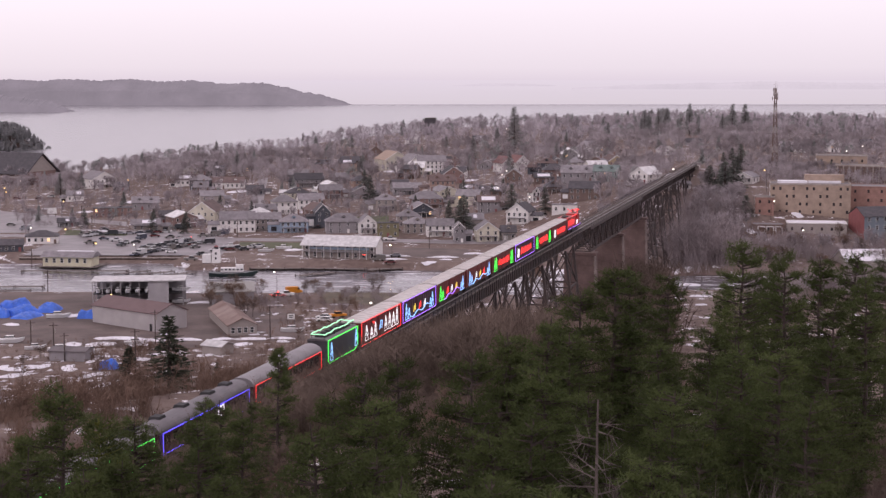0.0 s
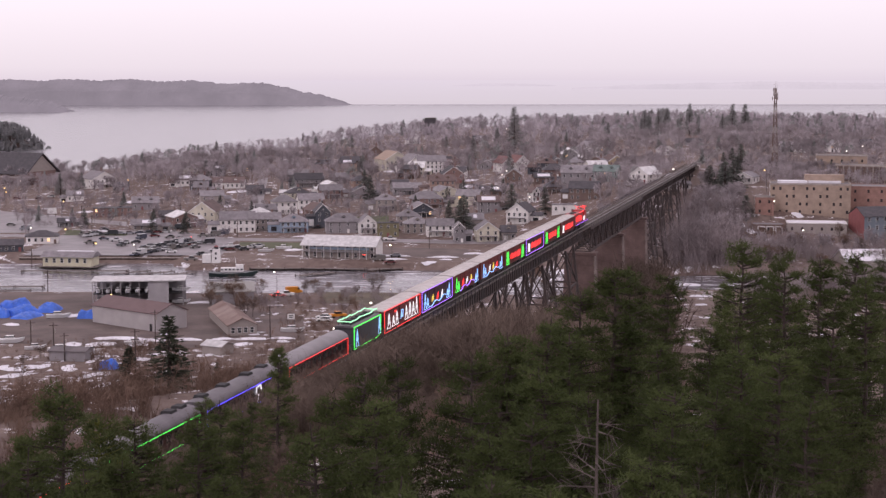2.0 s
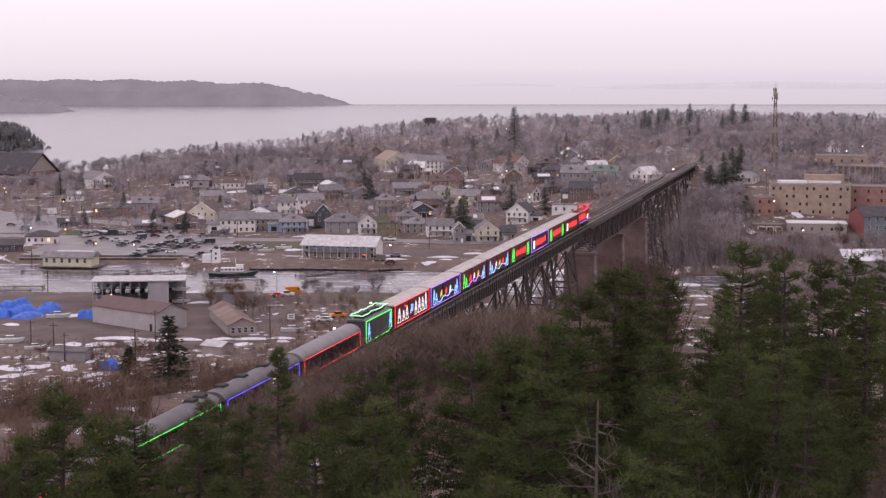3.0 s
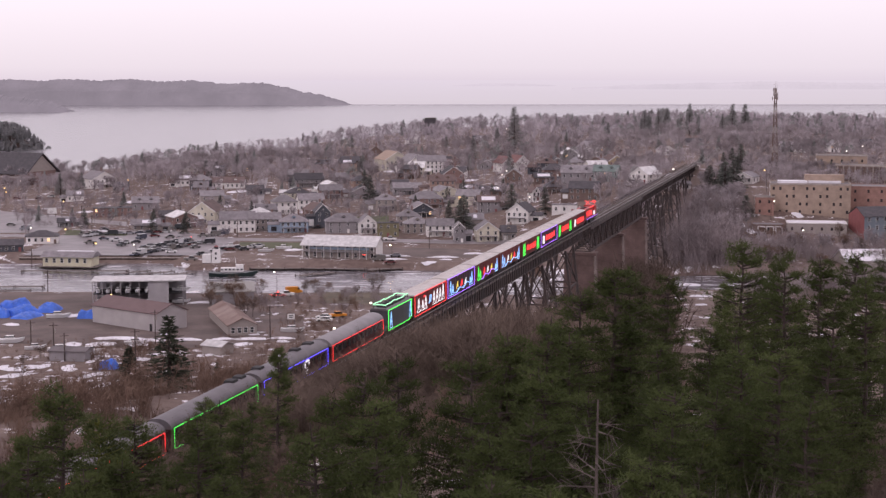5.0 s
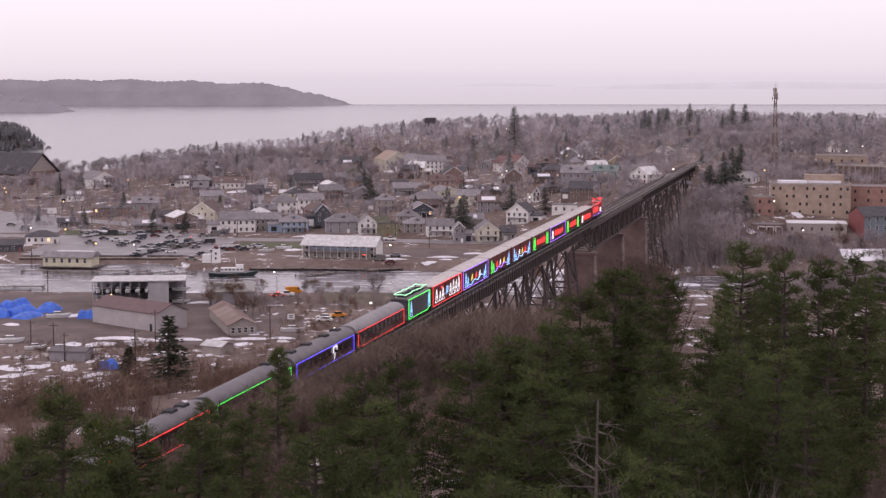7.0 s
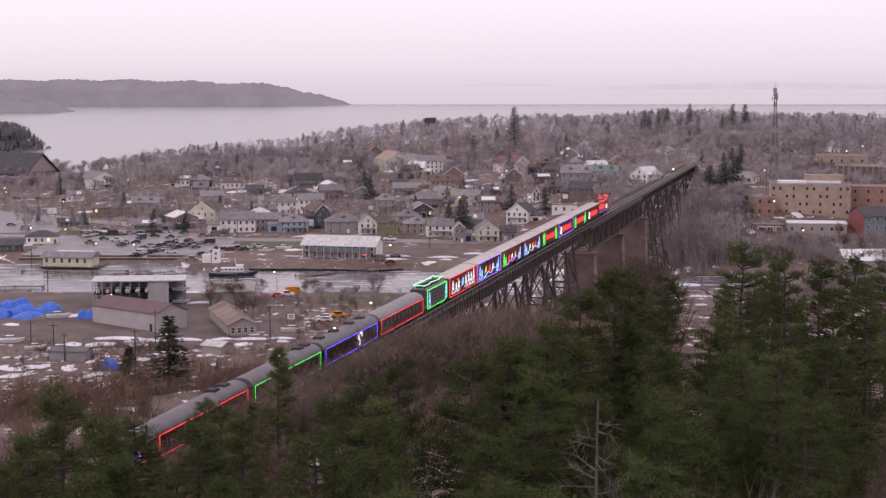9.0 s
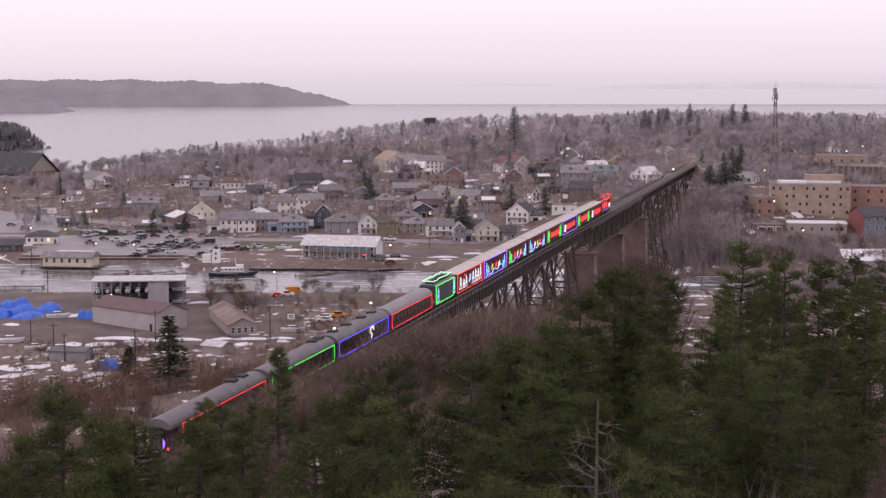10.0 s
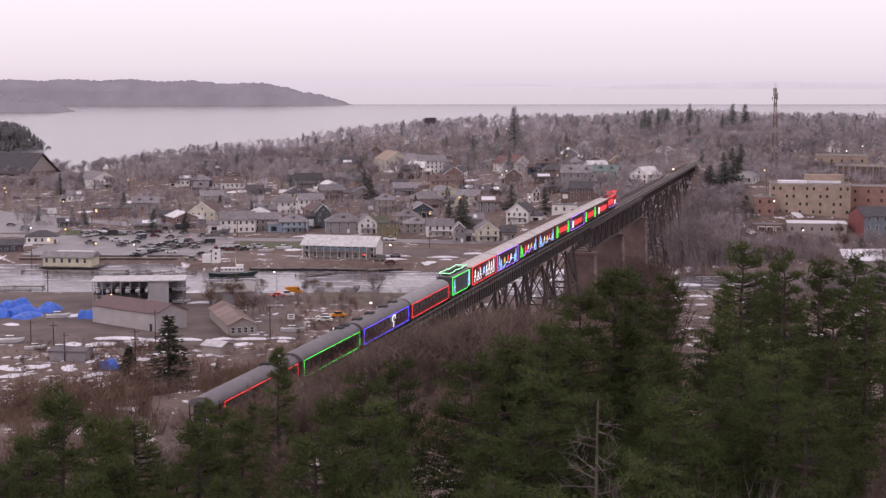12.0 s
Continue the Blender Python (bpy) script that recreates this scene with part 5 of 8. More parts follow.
def white_pine(name, seed, h, spread, tufts=14, bare=0.25):
    """A white pine h metres high: tiers of long upswept limbs with needle tufts, gaps between."""
    rnd = random.Random(seed)
    tree = thing(name, pose(0, 0, 0), "tall dark green white pine with layered boughs", "pine tree")
    wood, leaf = Soup(), Soup()
    lean = Vector((rnd.uniform(-0.03, 0.03), rnd.uniform(-0.03, 0.03), 0))
    pts = [Vector((0, 0, -0.6))]
    for k in range(1, 9):
        pts.append(Vector((0, 0, h * k / 8)) + lean * h * k / 8 + Vector((rnd.uniform(-0.12, 0.12), rnd.uniform(-0.12, 0.12), 0)))
    for k in range(8):
        wood.limb(pts[k], pts[k + 1], 0.34 * (1 - k / 8.6) * h / 20, 0.34 * (1 - (k + 1) / 8.6) * h / 20, 7)

    def at(f):
        g = min(f * 8, 7.999)
        return pts[int(g)].lerp(pts[int(g) + 1], g - int(g))

    z = bare * h
    while z < h * 0.98:
        f = z / h
        reach = spread * min(1.0, 1.25 * (1 - f) ** 0.62) * (0.6 + 0.4 * min(1, (f - bare) / 0.2 + 0.3)) + 0.35
        for k in range(rnd.choice((5, 6, 7))):
            ang = rnd.uniform(0, math.tau)
            ln = reach * rnd.uniform(0.6, 1.15)
            rise = rnd.uniform(0.02, 0.26) + 0.5 * max(0, f - 0.6)
            root = at(f) + Vector((0, 0, rnd.uniform(-0.3, 0.3)))
            out = Vector((math.cos(ang), math.sin(ang), 0))
            mid = root + out * ln * 0.55 + Vector((0, 0, ln * rise * 0.35))
            tip = root + out * ln + Vector((0, 0, ln * rise))
            wood.limb(root, mid, 0.075, 0.045)
            wood.limb(mid, tip, 0.045, 0.012)
            across = Vector((-out.y, out.x, 0))
            n = int(4 + ln * 3.6)
            for j in range(n):
                g = rnd.uniform(0.22, 1.0) ** 0.8
                c = (root.lerp(mid, g / 0.55) if g < 0.55 else mid.lerp(tip, (g - 0.55) / 0.45))
                c = c + across * rnd.gauss(0, 0.23) * ln * (1.15 - g * 0.6) + Vector((0, 0, rnd.uniform(-0.05, 0.22)))
                for b in range(tufts):
                    d = rand_dir(rnd)
                    d = (d + out * 0.6 + Vector((0, 0, 0.45))).normalized() * rnd.uniform(0.2, 0.42)
                    j_ = rand_dir(rnd) * rnd.uniform(0.05, 0.5)
                    j_.z *= 0.5
                    leaf.blade(c + j_, d, rnd.uniform(0.045, 0.075), d.cross(Vector((0, 0, 1)) + rand_dir(rnd) * 0.9).normalized())
        z += rnd.uniform(0.5, 0.95) * h / 20
    wood.made("trunk", BARK, tree)
    leaf.made("crown", NEEDLES, tree)
    return tree


def spruce(name, seed, h, spread, label="dark pointed spruce tree", material=None):
    rnd = random.Random(seed)
    tree = thing(name, pose(0, 0, 0), label, "spruce tree")
    wood, leaf = Soup(), Soup()
    wood.limb(Vector((0, 0, -0.5)), Vector((0, 0, h)), 0.2 * h / 12, 0.02, 6)
    z = 0.1 * h
    while z < h:
        f = z / h
        for k in range(9):
            ang = rnd.uniform(0, math.tau)
            ln = spread * (1.02 - f) * rnd.uniform(0.7, 1.15) + 0.12
            out = Vector((math.cos(ang), math.sin(ang), -0.35 + 0.5 * f))
            root = Vector((0, 0, z + rnd.uniform(-0.2, 0.2)))
            wood.limb(root, root + out * ln, 0.04, 0.01, 3)
            for j in range(int(3 + ln * 5)):
                c = root + out * ln * rnd.uniform(0.15, 1.0)
                d = (out + rand_dir(rnd) * 0.8).normalized() * rnd.uniform(0.3, 0.6)
                leaf.blade(c, d, rnd.uniform(0.12, 0.22), d.cross(rand_dir(rnd)).normalized())
        z += 0.42
    wood.made("trunk", BARK, tree)
    leaf.made("crown", material or SPRUCE, tree)
    return tree


def bare_tree(name, seed, h, twig, label, depth=5, thin=0.018):
    """A leafless tree: forking limbs down to fine twigs."""
    rnd = random.Random(seed)
    tree = thing(name, pose(0, 0, 0), label, "bare tree")
    wood, fine = Soup(), Soup()

    def grow(p, d, ln, r, lv):
        q = p + d * ln
        if lv > 2:
            wood.limb(p, q, r, r * 0.7, 5 if lv > 3 else 3)
        else:
            fine.sliver(p, q, max(r, thin), rnd)
        if lv == 0:
            return
        for k in range(rnd.choice((3, 4, 4)) if lv < depth else 4):
            nd = (d + rand_dir(rnd) * rnd.uniform(0.45, 0.85) + Vector((0, 0, 0.18))).normalized()
            grow(p.lerp(q, rnd.uniform(0.55, 1.0)), nd, ln * rnd.uniform(0.6, 0.85), r * 0.6, lv - 1)

    grow(Vector((0, 0, -0.3)), Vector((rnd.uniform(-0.08, 0.08), rnd.uniform(-0.08, 0.08), 1)).normalized(), h * 0.32, h * 0.014, depth)
    wood.made("trunk", PALE_BARK, tree)
    fine.made("crown", twig, tree)
    return tree


def dead_pine():
    rnd = random.Random(21)
    tree = thing("dead_pine", pose(0, 0, 0), "dead grey pine with bare drooping limbs", "dead tree")
    wood, fine = Soup(), Soup()
    wood.limb(Vector((0, 0, -0.5)), Vector((0.2, 0, 16)), 0.22, 0.03, 7)
    for k in range(46):
        z = 4 + 11.5 * k / 46
        ang = rnd.uniform(0, math.tau)
        ln = (16.5 - z) * 0.32 * rnd.uniform(0.5, 1.1) + 0.4
        out = Vector((math.cos(ang), math.sin(ang), rnd.uniform(-0.15, 0.35)))
        root = Vector((0.0125 * z, 0, z))
        tip = root + out * ln
        wood.limb(root, tip, 0.03, 0.01, 4)
        for j in range(7):
            c = root.lerp(tip, rnd.uniform(0.35, 1))
            fine.limb(c, c + (out + rand_dir(rnd)).normalized() * rnd.uniform(0.3, 0.9), 0.013, 0.006, 3)
    wood.made("trunk", PALE_BARK, tree)
    fine.made("limb_tips", PALE_BARK, tree)
    return tree


def planted(proto, x, y, h, h0, turn, scale_x=1.0, drop=0.0):
    k = h / h0
    o = copy_thing(proto, pose(x, y, float(ground(x, y)) - drop, 0, 0, turn))
    o.scale = (k * scale_x, k * scale_x, k)
    return o


def clear(ob):
    for o in (*ob.children_recursive, ob):
        bpy.data.objects.remove(o)


def pine_wood():
    """The pines on the lookout hill below the camera."""
    kinds = [white_pine("white_pine", 31 + k, 20, sp, 10, br) for k, (sp, br) in enumerate(((3.9, 0.18), (3.4, 0.25), (4.4, 0.22), (3.0, 0.15)))]
    rnd = random.Random(5)
    for k, (x, y, h) in enumerate(PINES):
        planted(kinds[k % 4], x, y, h - (0.8 if x < -0.2 * y else 0), 20, rnd.uniform(0, 360), rnd.uniform(0.95, 1.2))
    for x, y, h in PINES_FILL:
        if x > 0.245 * y:
            continue
        planted(kinds[rnd.randrange(4)], x, y, h, 20, rnd.uniform(0, 360), rnd.uniform(0.95, 1.2))
    # younger, yellower trees on the near slope
    MATS_LIGHT = mat("young_needles", (0.14, 0.145, 0.035), 0.8, 0.3, 0.3, 0, 0, (0.09, 0.10, 0.03), 0.15, 0.2)
    young = white_pine("young_pine", 37, 14, 3.3, 8, 0.05)
    tagged(young, "young yellow-green pine with dense boughs")
    young.children[1].data.materials[0] = leafy(MATS_LIGHT)
    for x, y, h in ((13.6, 80, 15), (11.2, 73, 13), (15.5, 70, 12), (-8.0, 66, 11), (4.5, 68, 11), (-20.2, 88, 14.8), (-17.4, 82, 13.8), (-22.5, 82, 14.5)):
        planted(young, x, y, h, 14, rnd.uniform(0, 360))
    for k in kinds + [young]:
        clear(k)


pine_wood()


def scrub():
    """Leafless trees: on the slope below the viaduct, in the yards and on the far bank."""
    kinds = [bare_tree("bare_tree", 51 + k, 10, TWIGS if k % 2 else RED_TWIGS, "leafless grey-brown tree with fine twigs", 5, 0.032) for k in range(4)]
    rnd = random.Random(8)
    done = []

    def stand(x, y, h, wide=1.0):
        off = abs((x - 0.22) * 0.9684 - (y - 268.53) * 0.2495)
        if off < 4.5 or any(abs(x - a) < 1.6 and abs(y - b) < 1.6 for a, b in done):
            return
        if y < 520 and off < 16:
            h = min(h, max(3.0, 29.5 - float(ground(x, y))))
        done.append((x, y))
        planted(kinds[rnd.randrange(4)], x, y, h, 10, rnd.uniform(0, 360), wide * rnd.uniform(0.9, 1.2))

    for k in range(110):
        y = rnd.uniform(120, 250)
        x = -0.115 * y + rnd.uniform(0, 0.24) * y * (y / 170)
        stand(x, y, min(14, max(6, 31 - float(ground(x, y)) + rnd.uniform(-4, 1))))
    for k in range(60):
        y = rnd.uniform(58, 120)
        stand(rnd.uniform(-0.15, -0.05) * y, y, rnd.uniform(6, 9))
    for k in range(10):
        y = rnd.uniform(60, 75)
        stand(rnd.uniform(0.235, 0.3) * y, y, rnd.uniform(6, 8))
    for k in range(40):
        y = rnd.uniform(215, 380)
        stand(rnd.uniform(-0.29, -0.09) * y, y, rnd.uniform(3, 6.5))
    for k in range(26):
        stand(rnd.uniform(-72, -52) if k < 14 else rnd.uniform(-48, -18), rnd.uniform(430, 480) if k < 14 else rnd.uniform(492, 502), rnd.uniform(8, 10.5) if k < 14 else rnd.uniform(5, 8))
    for k in range(50):
        y = rnd.uniform(565, 605)
        stand(rnd.uniform(0.125, 0.3) * y, y, rnd.uniform(6, 10))
    for k in range(50):
        y = rnd.uniform(250, 490)
        stand(rnd.uniform(0.0, 0.13) * y, y, rnd.uniform(10, 16))
    tall = bare_tree("bare_tree", 58, 16, PALE_BARK, "tall leafless pale-barked tree among the pines", 5, 0.016)
    for a, y, h in ((0.213, 66, 20), (0.222, 70, 18), (0.202, 64, 17), (0.006, 72, 17), (-0.005, 70, 15), (0.017, 75, 17), (0.115, 61, 14), (-0.096, 72, 15), (-0.11, 74, 14), (-0.125, 76, 14),
                    (-0.136, 72, 13), (-0.085, 70, 14), (0.144, 66, 16), (0.253, 60, 13), (0.271, 62, 13), (0.28, 66, 14), (0.26, 68, 13), (-0.067, 64, 12), (-0.03, 62, 12), (-0.16, 70, 12), (-0.2, 66, 11)):
        planted(tall, a * y, y, h, 16, rnd.uniform(0, 360))
    for k in kinds + [tall]:
        clear(k)
    snag = dead_pine()
    snag.matrix_basis = pose(6.0, 61, float(ground(6.0, 61)), 0, 0, 30)
    snag.scale = (1.15, 1.15, 1.3)


def lone_conifers():
    """Spruces and pines that stand out in the town."""
    # the two farther spruces get paler needles in place of haze
    near, mid_ = spruce("spruce", 61, 12, 2.8), spruce("spruce", 62, 12, 3.6, "broad dark conifer among the houses", mat("hazed_town_conifer", (0.13, 0.138, 0.122), 0.85, 0.25, 0.3, 0, 0, None, 0.2, 0.1))
    far = spruce("spruce", 63, 12, 2.9, "dark conifer on the town hill, needles paled for haze", HAZED_GREEN)
    rnd = random.Random(9)
    for x, y, h in CONIFERS:
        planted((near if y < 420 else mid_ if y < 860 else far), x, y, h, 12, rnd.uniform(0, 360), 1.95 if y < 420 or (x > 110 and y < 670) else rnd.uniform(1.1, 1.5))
    for o in (near, mid_, far):
        clear(o)


def gather(name, shapes, spots, material, label, rnd):
    """Many small trees or shrubs as one mesh."""
    vs, fs, n = [], [], 0
    for x, y, h in spots:
        v, f = shapes[rnd.randrange(len(shapes))]
        t, k = rnd.uniform(0, math.tau), h / 10
        c, sn = math.cos(t) * k * 1.1, math.sin(t) * k * 1.1
        vs.append(np.stack([v[:, 0] * c - v[:, 1] * sn + x, v[:, 0] * sn + v[:, 1] * c + y, v[:, 2] * k + float(ground(x, y))], -1))
        fs += [tuple(i + n for i in q) for q in f]
        n += len(v)
    tagged(mesh_of(name, np.concatenate(vs).tolist(), fs, material), label, "woods", kind="stuff")


def thickets():
    """Leafless brush on the slopes and along the river: many thin stems fanning out."""
    rnd = random.Random(19)
    shapes = []
    for k in range(10):
        s = Soup()
        fine = k >= 6
        for j in range(34 if fine else 20):
            root = Vector((rnd.gauss(0, 1.6), rnd.gauss(0, 1.6), -0.5))
            d = (Vector((0, 0, 1)) + rand_dir(rnd) * 0.35).normalized()
            q = root + d * rnd.uniform(7, 10.5)
            s.sliver(root, q, 0.05 if fine else 0.11, rnd)
            for m in range(9 if fine else 7):
                p = root.lerp(q, rnd.uniform(0.25, 0.95))
                s.sliver(p, p + (d + rand_dir(rnd) * 0.9).normalized() * rnd.uniform(1.0, 2.8), 0.034 if fine else 0.075, rnd)
        shapes.append((np.array([tuple(v) for v in s.v]), s.f))

    def off_track(x, y):
        return abs((x - 0.22) * 0.9684 - (y - 268.53) * 0.2495)

    slope, yard, bank = [], [], []
    for k in range(2600):
        y = 150 + 320 * rnd.random() ** 1.5
        x = -0.1 * y + rnd.random() ** 1.3 * 0.26 * y if k % 2 else 0.22 + 0.2576 * (y - 268.53) + rnd.uniform(4.8, 24)
        side = (x - 0.22) * 0.9684 - (y - 268.53) * 0.2495
        z = float(ground(x, y))
        if side < 4.5 or z < 1 or (y > 240 and x > 0.135 * y):
            continue
        top = 29.0 if abs(side) < 22 else 32
        h = min(rnd.uniform(11, 18), 1.12 * (top - z - rnd.uniform(-0.5, 2.5))) if y > 182 else rnd.uniform(3, 6)
        if h > 2.5:
            slope.append((x, y, h))
    # brush on the brow of the hill, kept low under the line of the deck
    for k in range(900):
        y = rnd.uniform(165, 224)
        x = rnd.uniform(-0.105, 0.088) * y
        across = x * 0.9684 - y * 0.2495
        if across + 66.79 < 5.0:
            continue
        reach = -64.8 / across
        rim = float(np.interp(x / y, [-0.105, -0.081, -0.052, -0.023, 0.0, 0.02], [38.6, 38.9, 37.5, 38.0, 40.5, 42.3]))
        h = min(70.5 - rim / reach, 70.5 - 0.146 * y) - float(ground(x, y)) - abs(rnd.gauss(0, 1.1))
        if h > 2:
            slope.append((x, y, min(h, 13)))
    for k in range(230):
        y = rnd.uniform(54, 150)
        slope.append((rnd.uniform(0.245, 0.31) * y, y, rnd.uniform(2.5, 5.5)))
    for k in range(330):
        y = rnd.uniform(78, 165)
        x = rnd.uniform(-0.30, -0.12) * y
        if off_track(x, y) > 5 and x > -67 + 0.2576 * y:
            slope.append((x, y, rnd.uniform(2.0, 5.5)))
    for k in range(70):
        y = rnd.uniform(58, 110)
        slope.append((rnd.uniform(-0.15, -0.05) * y, y, rnd.uniform(4, 8)))
    for k in range(520):
        s_, side = rnd.uniform(-165, -15), rnd.choice((-1, 1)) * rnd.uniform(4.2, 15)
        x, y = 0.22 + 0.2495 * s_ + 0.9684 * side, 268.53 + 0.9684 * s_ - 0.2495 * side
        yard.append((x, y, rnd.uniform(0.9, 2.6)))
    for k in range(420):
        y = rnd.uniform(325, 425)
        x = rnd.uniform(-0.30, -0.13) * y
        if not (y > 402 and x < -62) and abs(x + 0.176 * y) > 0.012 * y:
            yard.append((x, y, rnd.uniform(0.5, 1.4)))
    for k in range(170):
        y = rnd.uniform(385, 480)
        x = rnd.uniform(-0.15, -0.055) * y
        if math.hypot(x + 32, y - 437) > 7 and math.hypot(x + 49, y - 488) > 9 and not (-68 < x < -46 and y < 450):
            yard.append((x, y, rnd.uniform(1.0, 3.2)))
    for k in range(900):
        y = rnd.uniform(165, 392)
        x = rnd.uniform(-0.30, -0.075) * y
        if off_track(x, y) < 5.5 or (y < 338 and abs(x + 0.176 * y) < 0.016 * y) or (y > 220 and x < -0.23 * y) or noise.noise(Vector((x / 22, y / 30, 3))) < -0.3:
            continue
        yard.append((x, y, rnd.uniform(1.5, 4.6) + (2.2 if y < 300 and off_track(x, y) > 14 else 0)))
    for k in range(420):
        y = rnd.uniform(110, 235)
        x = rnd.uniform(-0.30, -0.1) * y
        if off_track(x, y) > 4.5:
            yard.append((x, y, rnd.uniform(1.5, 3.6)))
    for k in range(800):
        y = rnd.uniform(470, 640)
        x = rnd.uniform(0.1, 0.31) * y
        if 1 < float(ground(x, y)) and off_track(x, y) > 6 and not (118 < x < 200 and 600 < y < 660) and not (x < 0.2 * y and y < 570):
            bank.append((x, y, min(rnd.uniform(4, 10), 29 - float(ground(x, y)) if off_track(x, y) < 20 else 12)))
    for k in range(120):
        s_, side = rnd.uniform(264, 445), rnd.uniform(6, 26)
        x, y = 0.22 + 0.2495 * s_ + 0.9684 * side, 268.53 + 0.9684 * s_ - 0.2495 * side
        if float(ground(x, y)) > 1:
            bank.append((x, y, min(17, (29.5 - float(ground(x, y))) * rnd.uniform(0.5, 0.95))))
    for k in range(170):
        y = rnd.uniform(690, 830)
        bank.append((rnd.uniform(-0.28, 0.12) * y, y, rnd.uniform(1.2, 2.6)))
    for k in range(240):
        x, y = rnd.uniform(-66, 40), rnd.uniform(456, 500)
        if math.hypot(x + 49, y - 488) < 9:
            continue
        bank.append((x, y, rnd.uniform(1.5, 4)))
    gather("brow_thicket", shapes[6:], [b for b in slope if b[1] < 235], TWIGS, "fine leafless grey-brown thicket on the brow of the hill", rnd)
    gather("slope_thicket", shapes[:6], [b for b in slope if b[1] >= 235], TWIGS, "leafless grey-brown thicket on the slope by the viaduct", rnd)
    gather("yard_thicket", shapes[:6], yard, RED_TWIGS, "low reddish-brown brush below the railway", rnd)
    gather("bank_thicket", shapes[6:], [b for b in bank if b[2] > 1], HAZED_BANK_TWIGS, "leafless grey thicket on the river banks", rnd)


def far_woods():
    """The leafless woods and dark conifers over the town's hill, too many to count."""
    rnd = random.Random(12)
    kinds = []
    for k in range(10):
        # a leafless crown: limbs fanning up from the trunk into an uneven dome of fine twigs
        s = Soup()
        fine = k < 6
        wide, deep = rnd.uniform(2.6, 3.9), rnd.uniform(3.2, 4.0)
        s.sliver(Vector((0, 0, -0.3)), Vector((rnd.uniform(-0.3, 0.3), rnd.uniform(-0.3, 0.3), 6.5)), 0.17, rnd)

        def shell(d, f):
            return Vector((d.x * wide * f, d.y * wide * f, 6.2 + d.z * deep * f))

        for i in range(8 if fine else 6):
            way = (rand_dir(rnd) + Vector((0, 0, 0.55))).normalized()
            root, end = Vector((0, 0, rnd.uniform(2.2, 5.0))), shell(way, rnd.uniform(0.6, 0.85))
            s.sliver(root, end, 0.11, rnd)
            for j in range(9 if fine else 6):
                w2 = (way + rand_dir(rnd) * 0.55).normalized()
                p, q = root.lerp(end, rnd.uniform(0.35, 1)), shell(w2, rnd.uniform(0.75, 1.0))
                s.sliver(p, q, 0.08 if fine else 0.115, rnd)
                for m in range(3):
                    c = p.lerp(q, rnd.uniform(0.4, 1))
                    s.sliver(c, c + (w2 + rand_dir(rnd) * 0.7 + Vector((0, 0, 0.35))).normalized() * rnd.uniform(0.8, 1.7), 0.065 if fine else 0.10, rnd)
        kinds.append((np.array([tuple(v) for v in s.v]), s.f))
    greens = []
    for k in range(3):
        s = Soup()
        s.sliver(Vector((0, 0, 0)), Vector((0, 0, 10)), 0.2, rnd)
        for j in range(260):
            f = rnd.random() ** 0.8
            ang, ln = rnd.uniform(0, math.tau), (1.02 - f) * (2.6 if k else 3.4) * rnd.uniform(0.5, 1.1) + 0.2
            d = Vector((math.cos(ang), math.sin(ang), -0.15)) * ln
            r = Vector((0, 0, 1.0 + 9 * f))
            s.blade(r + d * 0.25, d, 0.7, d.cross(rand_dir(rnd)).normalized())
        if k == 0:
            # a broad old pine: foliage in loose plates on a bare stem
            s = Soup()
            s.sliver(Vector((0, 0, 0)), Vector((0, 0, 9.5)), 0.25, rnd)
            for j in range(26):
                c = rand_dir(rnd)
                c = Vector((c.x * 2.5, c.y * 2.5, 6.4 + c.z * 3.2))
                for m in range(11):
                    d = (rand_dir(rnd) + Vector((0, 0, 0.4))).normalized() * rnd.uniform(0.6, 1.1)
                    s.blade(c + rand_dir(rnd) * 0.5, d, 0.5, d.cross(rand_dir(rnd)).normalized())
        greens.append((np.array([tuple(v) for v in s.v]), s.f))

    hs = [(h[0], h[1], h[3]) for h in HOUSES]

    def free(x, y):
        for a, b, w in hs:
            if -22 < y - b < 8 and abs(x - a * y / b) < w * 0.5:
                return False
        return True

    bare, dark = [], []
    while len(bare) < 2950:
        y = 655 + 835 * rnd.random() ** 0.8
        a = rnd.uniform(-0.29, 0.30)
        x = a * y
        z = float(ground(x, y))
        dense = float(np.interp(a, [-0.3, -0.2, -0.1, 0, 0.3], [0.5, 0.7, 0.75, 0.85, 0.95])) * float(np.interp(y, [655, 720, 900], [0.3, 0.8, 1]))
        if z < 1.5 or rnd.random() > dense or not free(x, y):
            continue
        (dark if rnd.random() < 0.06 else bare).append((x, y, rnd.uniform(5, 9) if y < 880 else rnd.uniform(7, 12.5)))
    while len(bare) < 3250:
        y = 1330 + 240 * rnd.random()
        x = rnd.uniform(-0.02, 0.31) * y
        if float(ground(x, y)) > 2:
            bare.append((x, y, rnd.uniform(6, 10)))
    for k in range(60):
        a = rnd.uniform(0.1, 0.3)
        y = rnd.uniform(1150, 1420)
        dark.append((a * y, y, rnd.uniform(9, 15)))
    for k in range(230):
        a = rnd.uniform(-0.205, -0.09)
        y = rnd.uniform(950, 1100)
        bare.append((a * y, y, rnd.uniform(6.5, 10.5)))
    k = 0
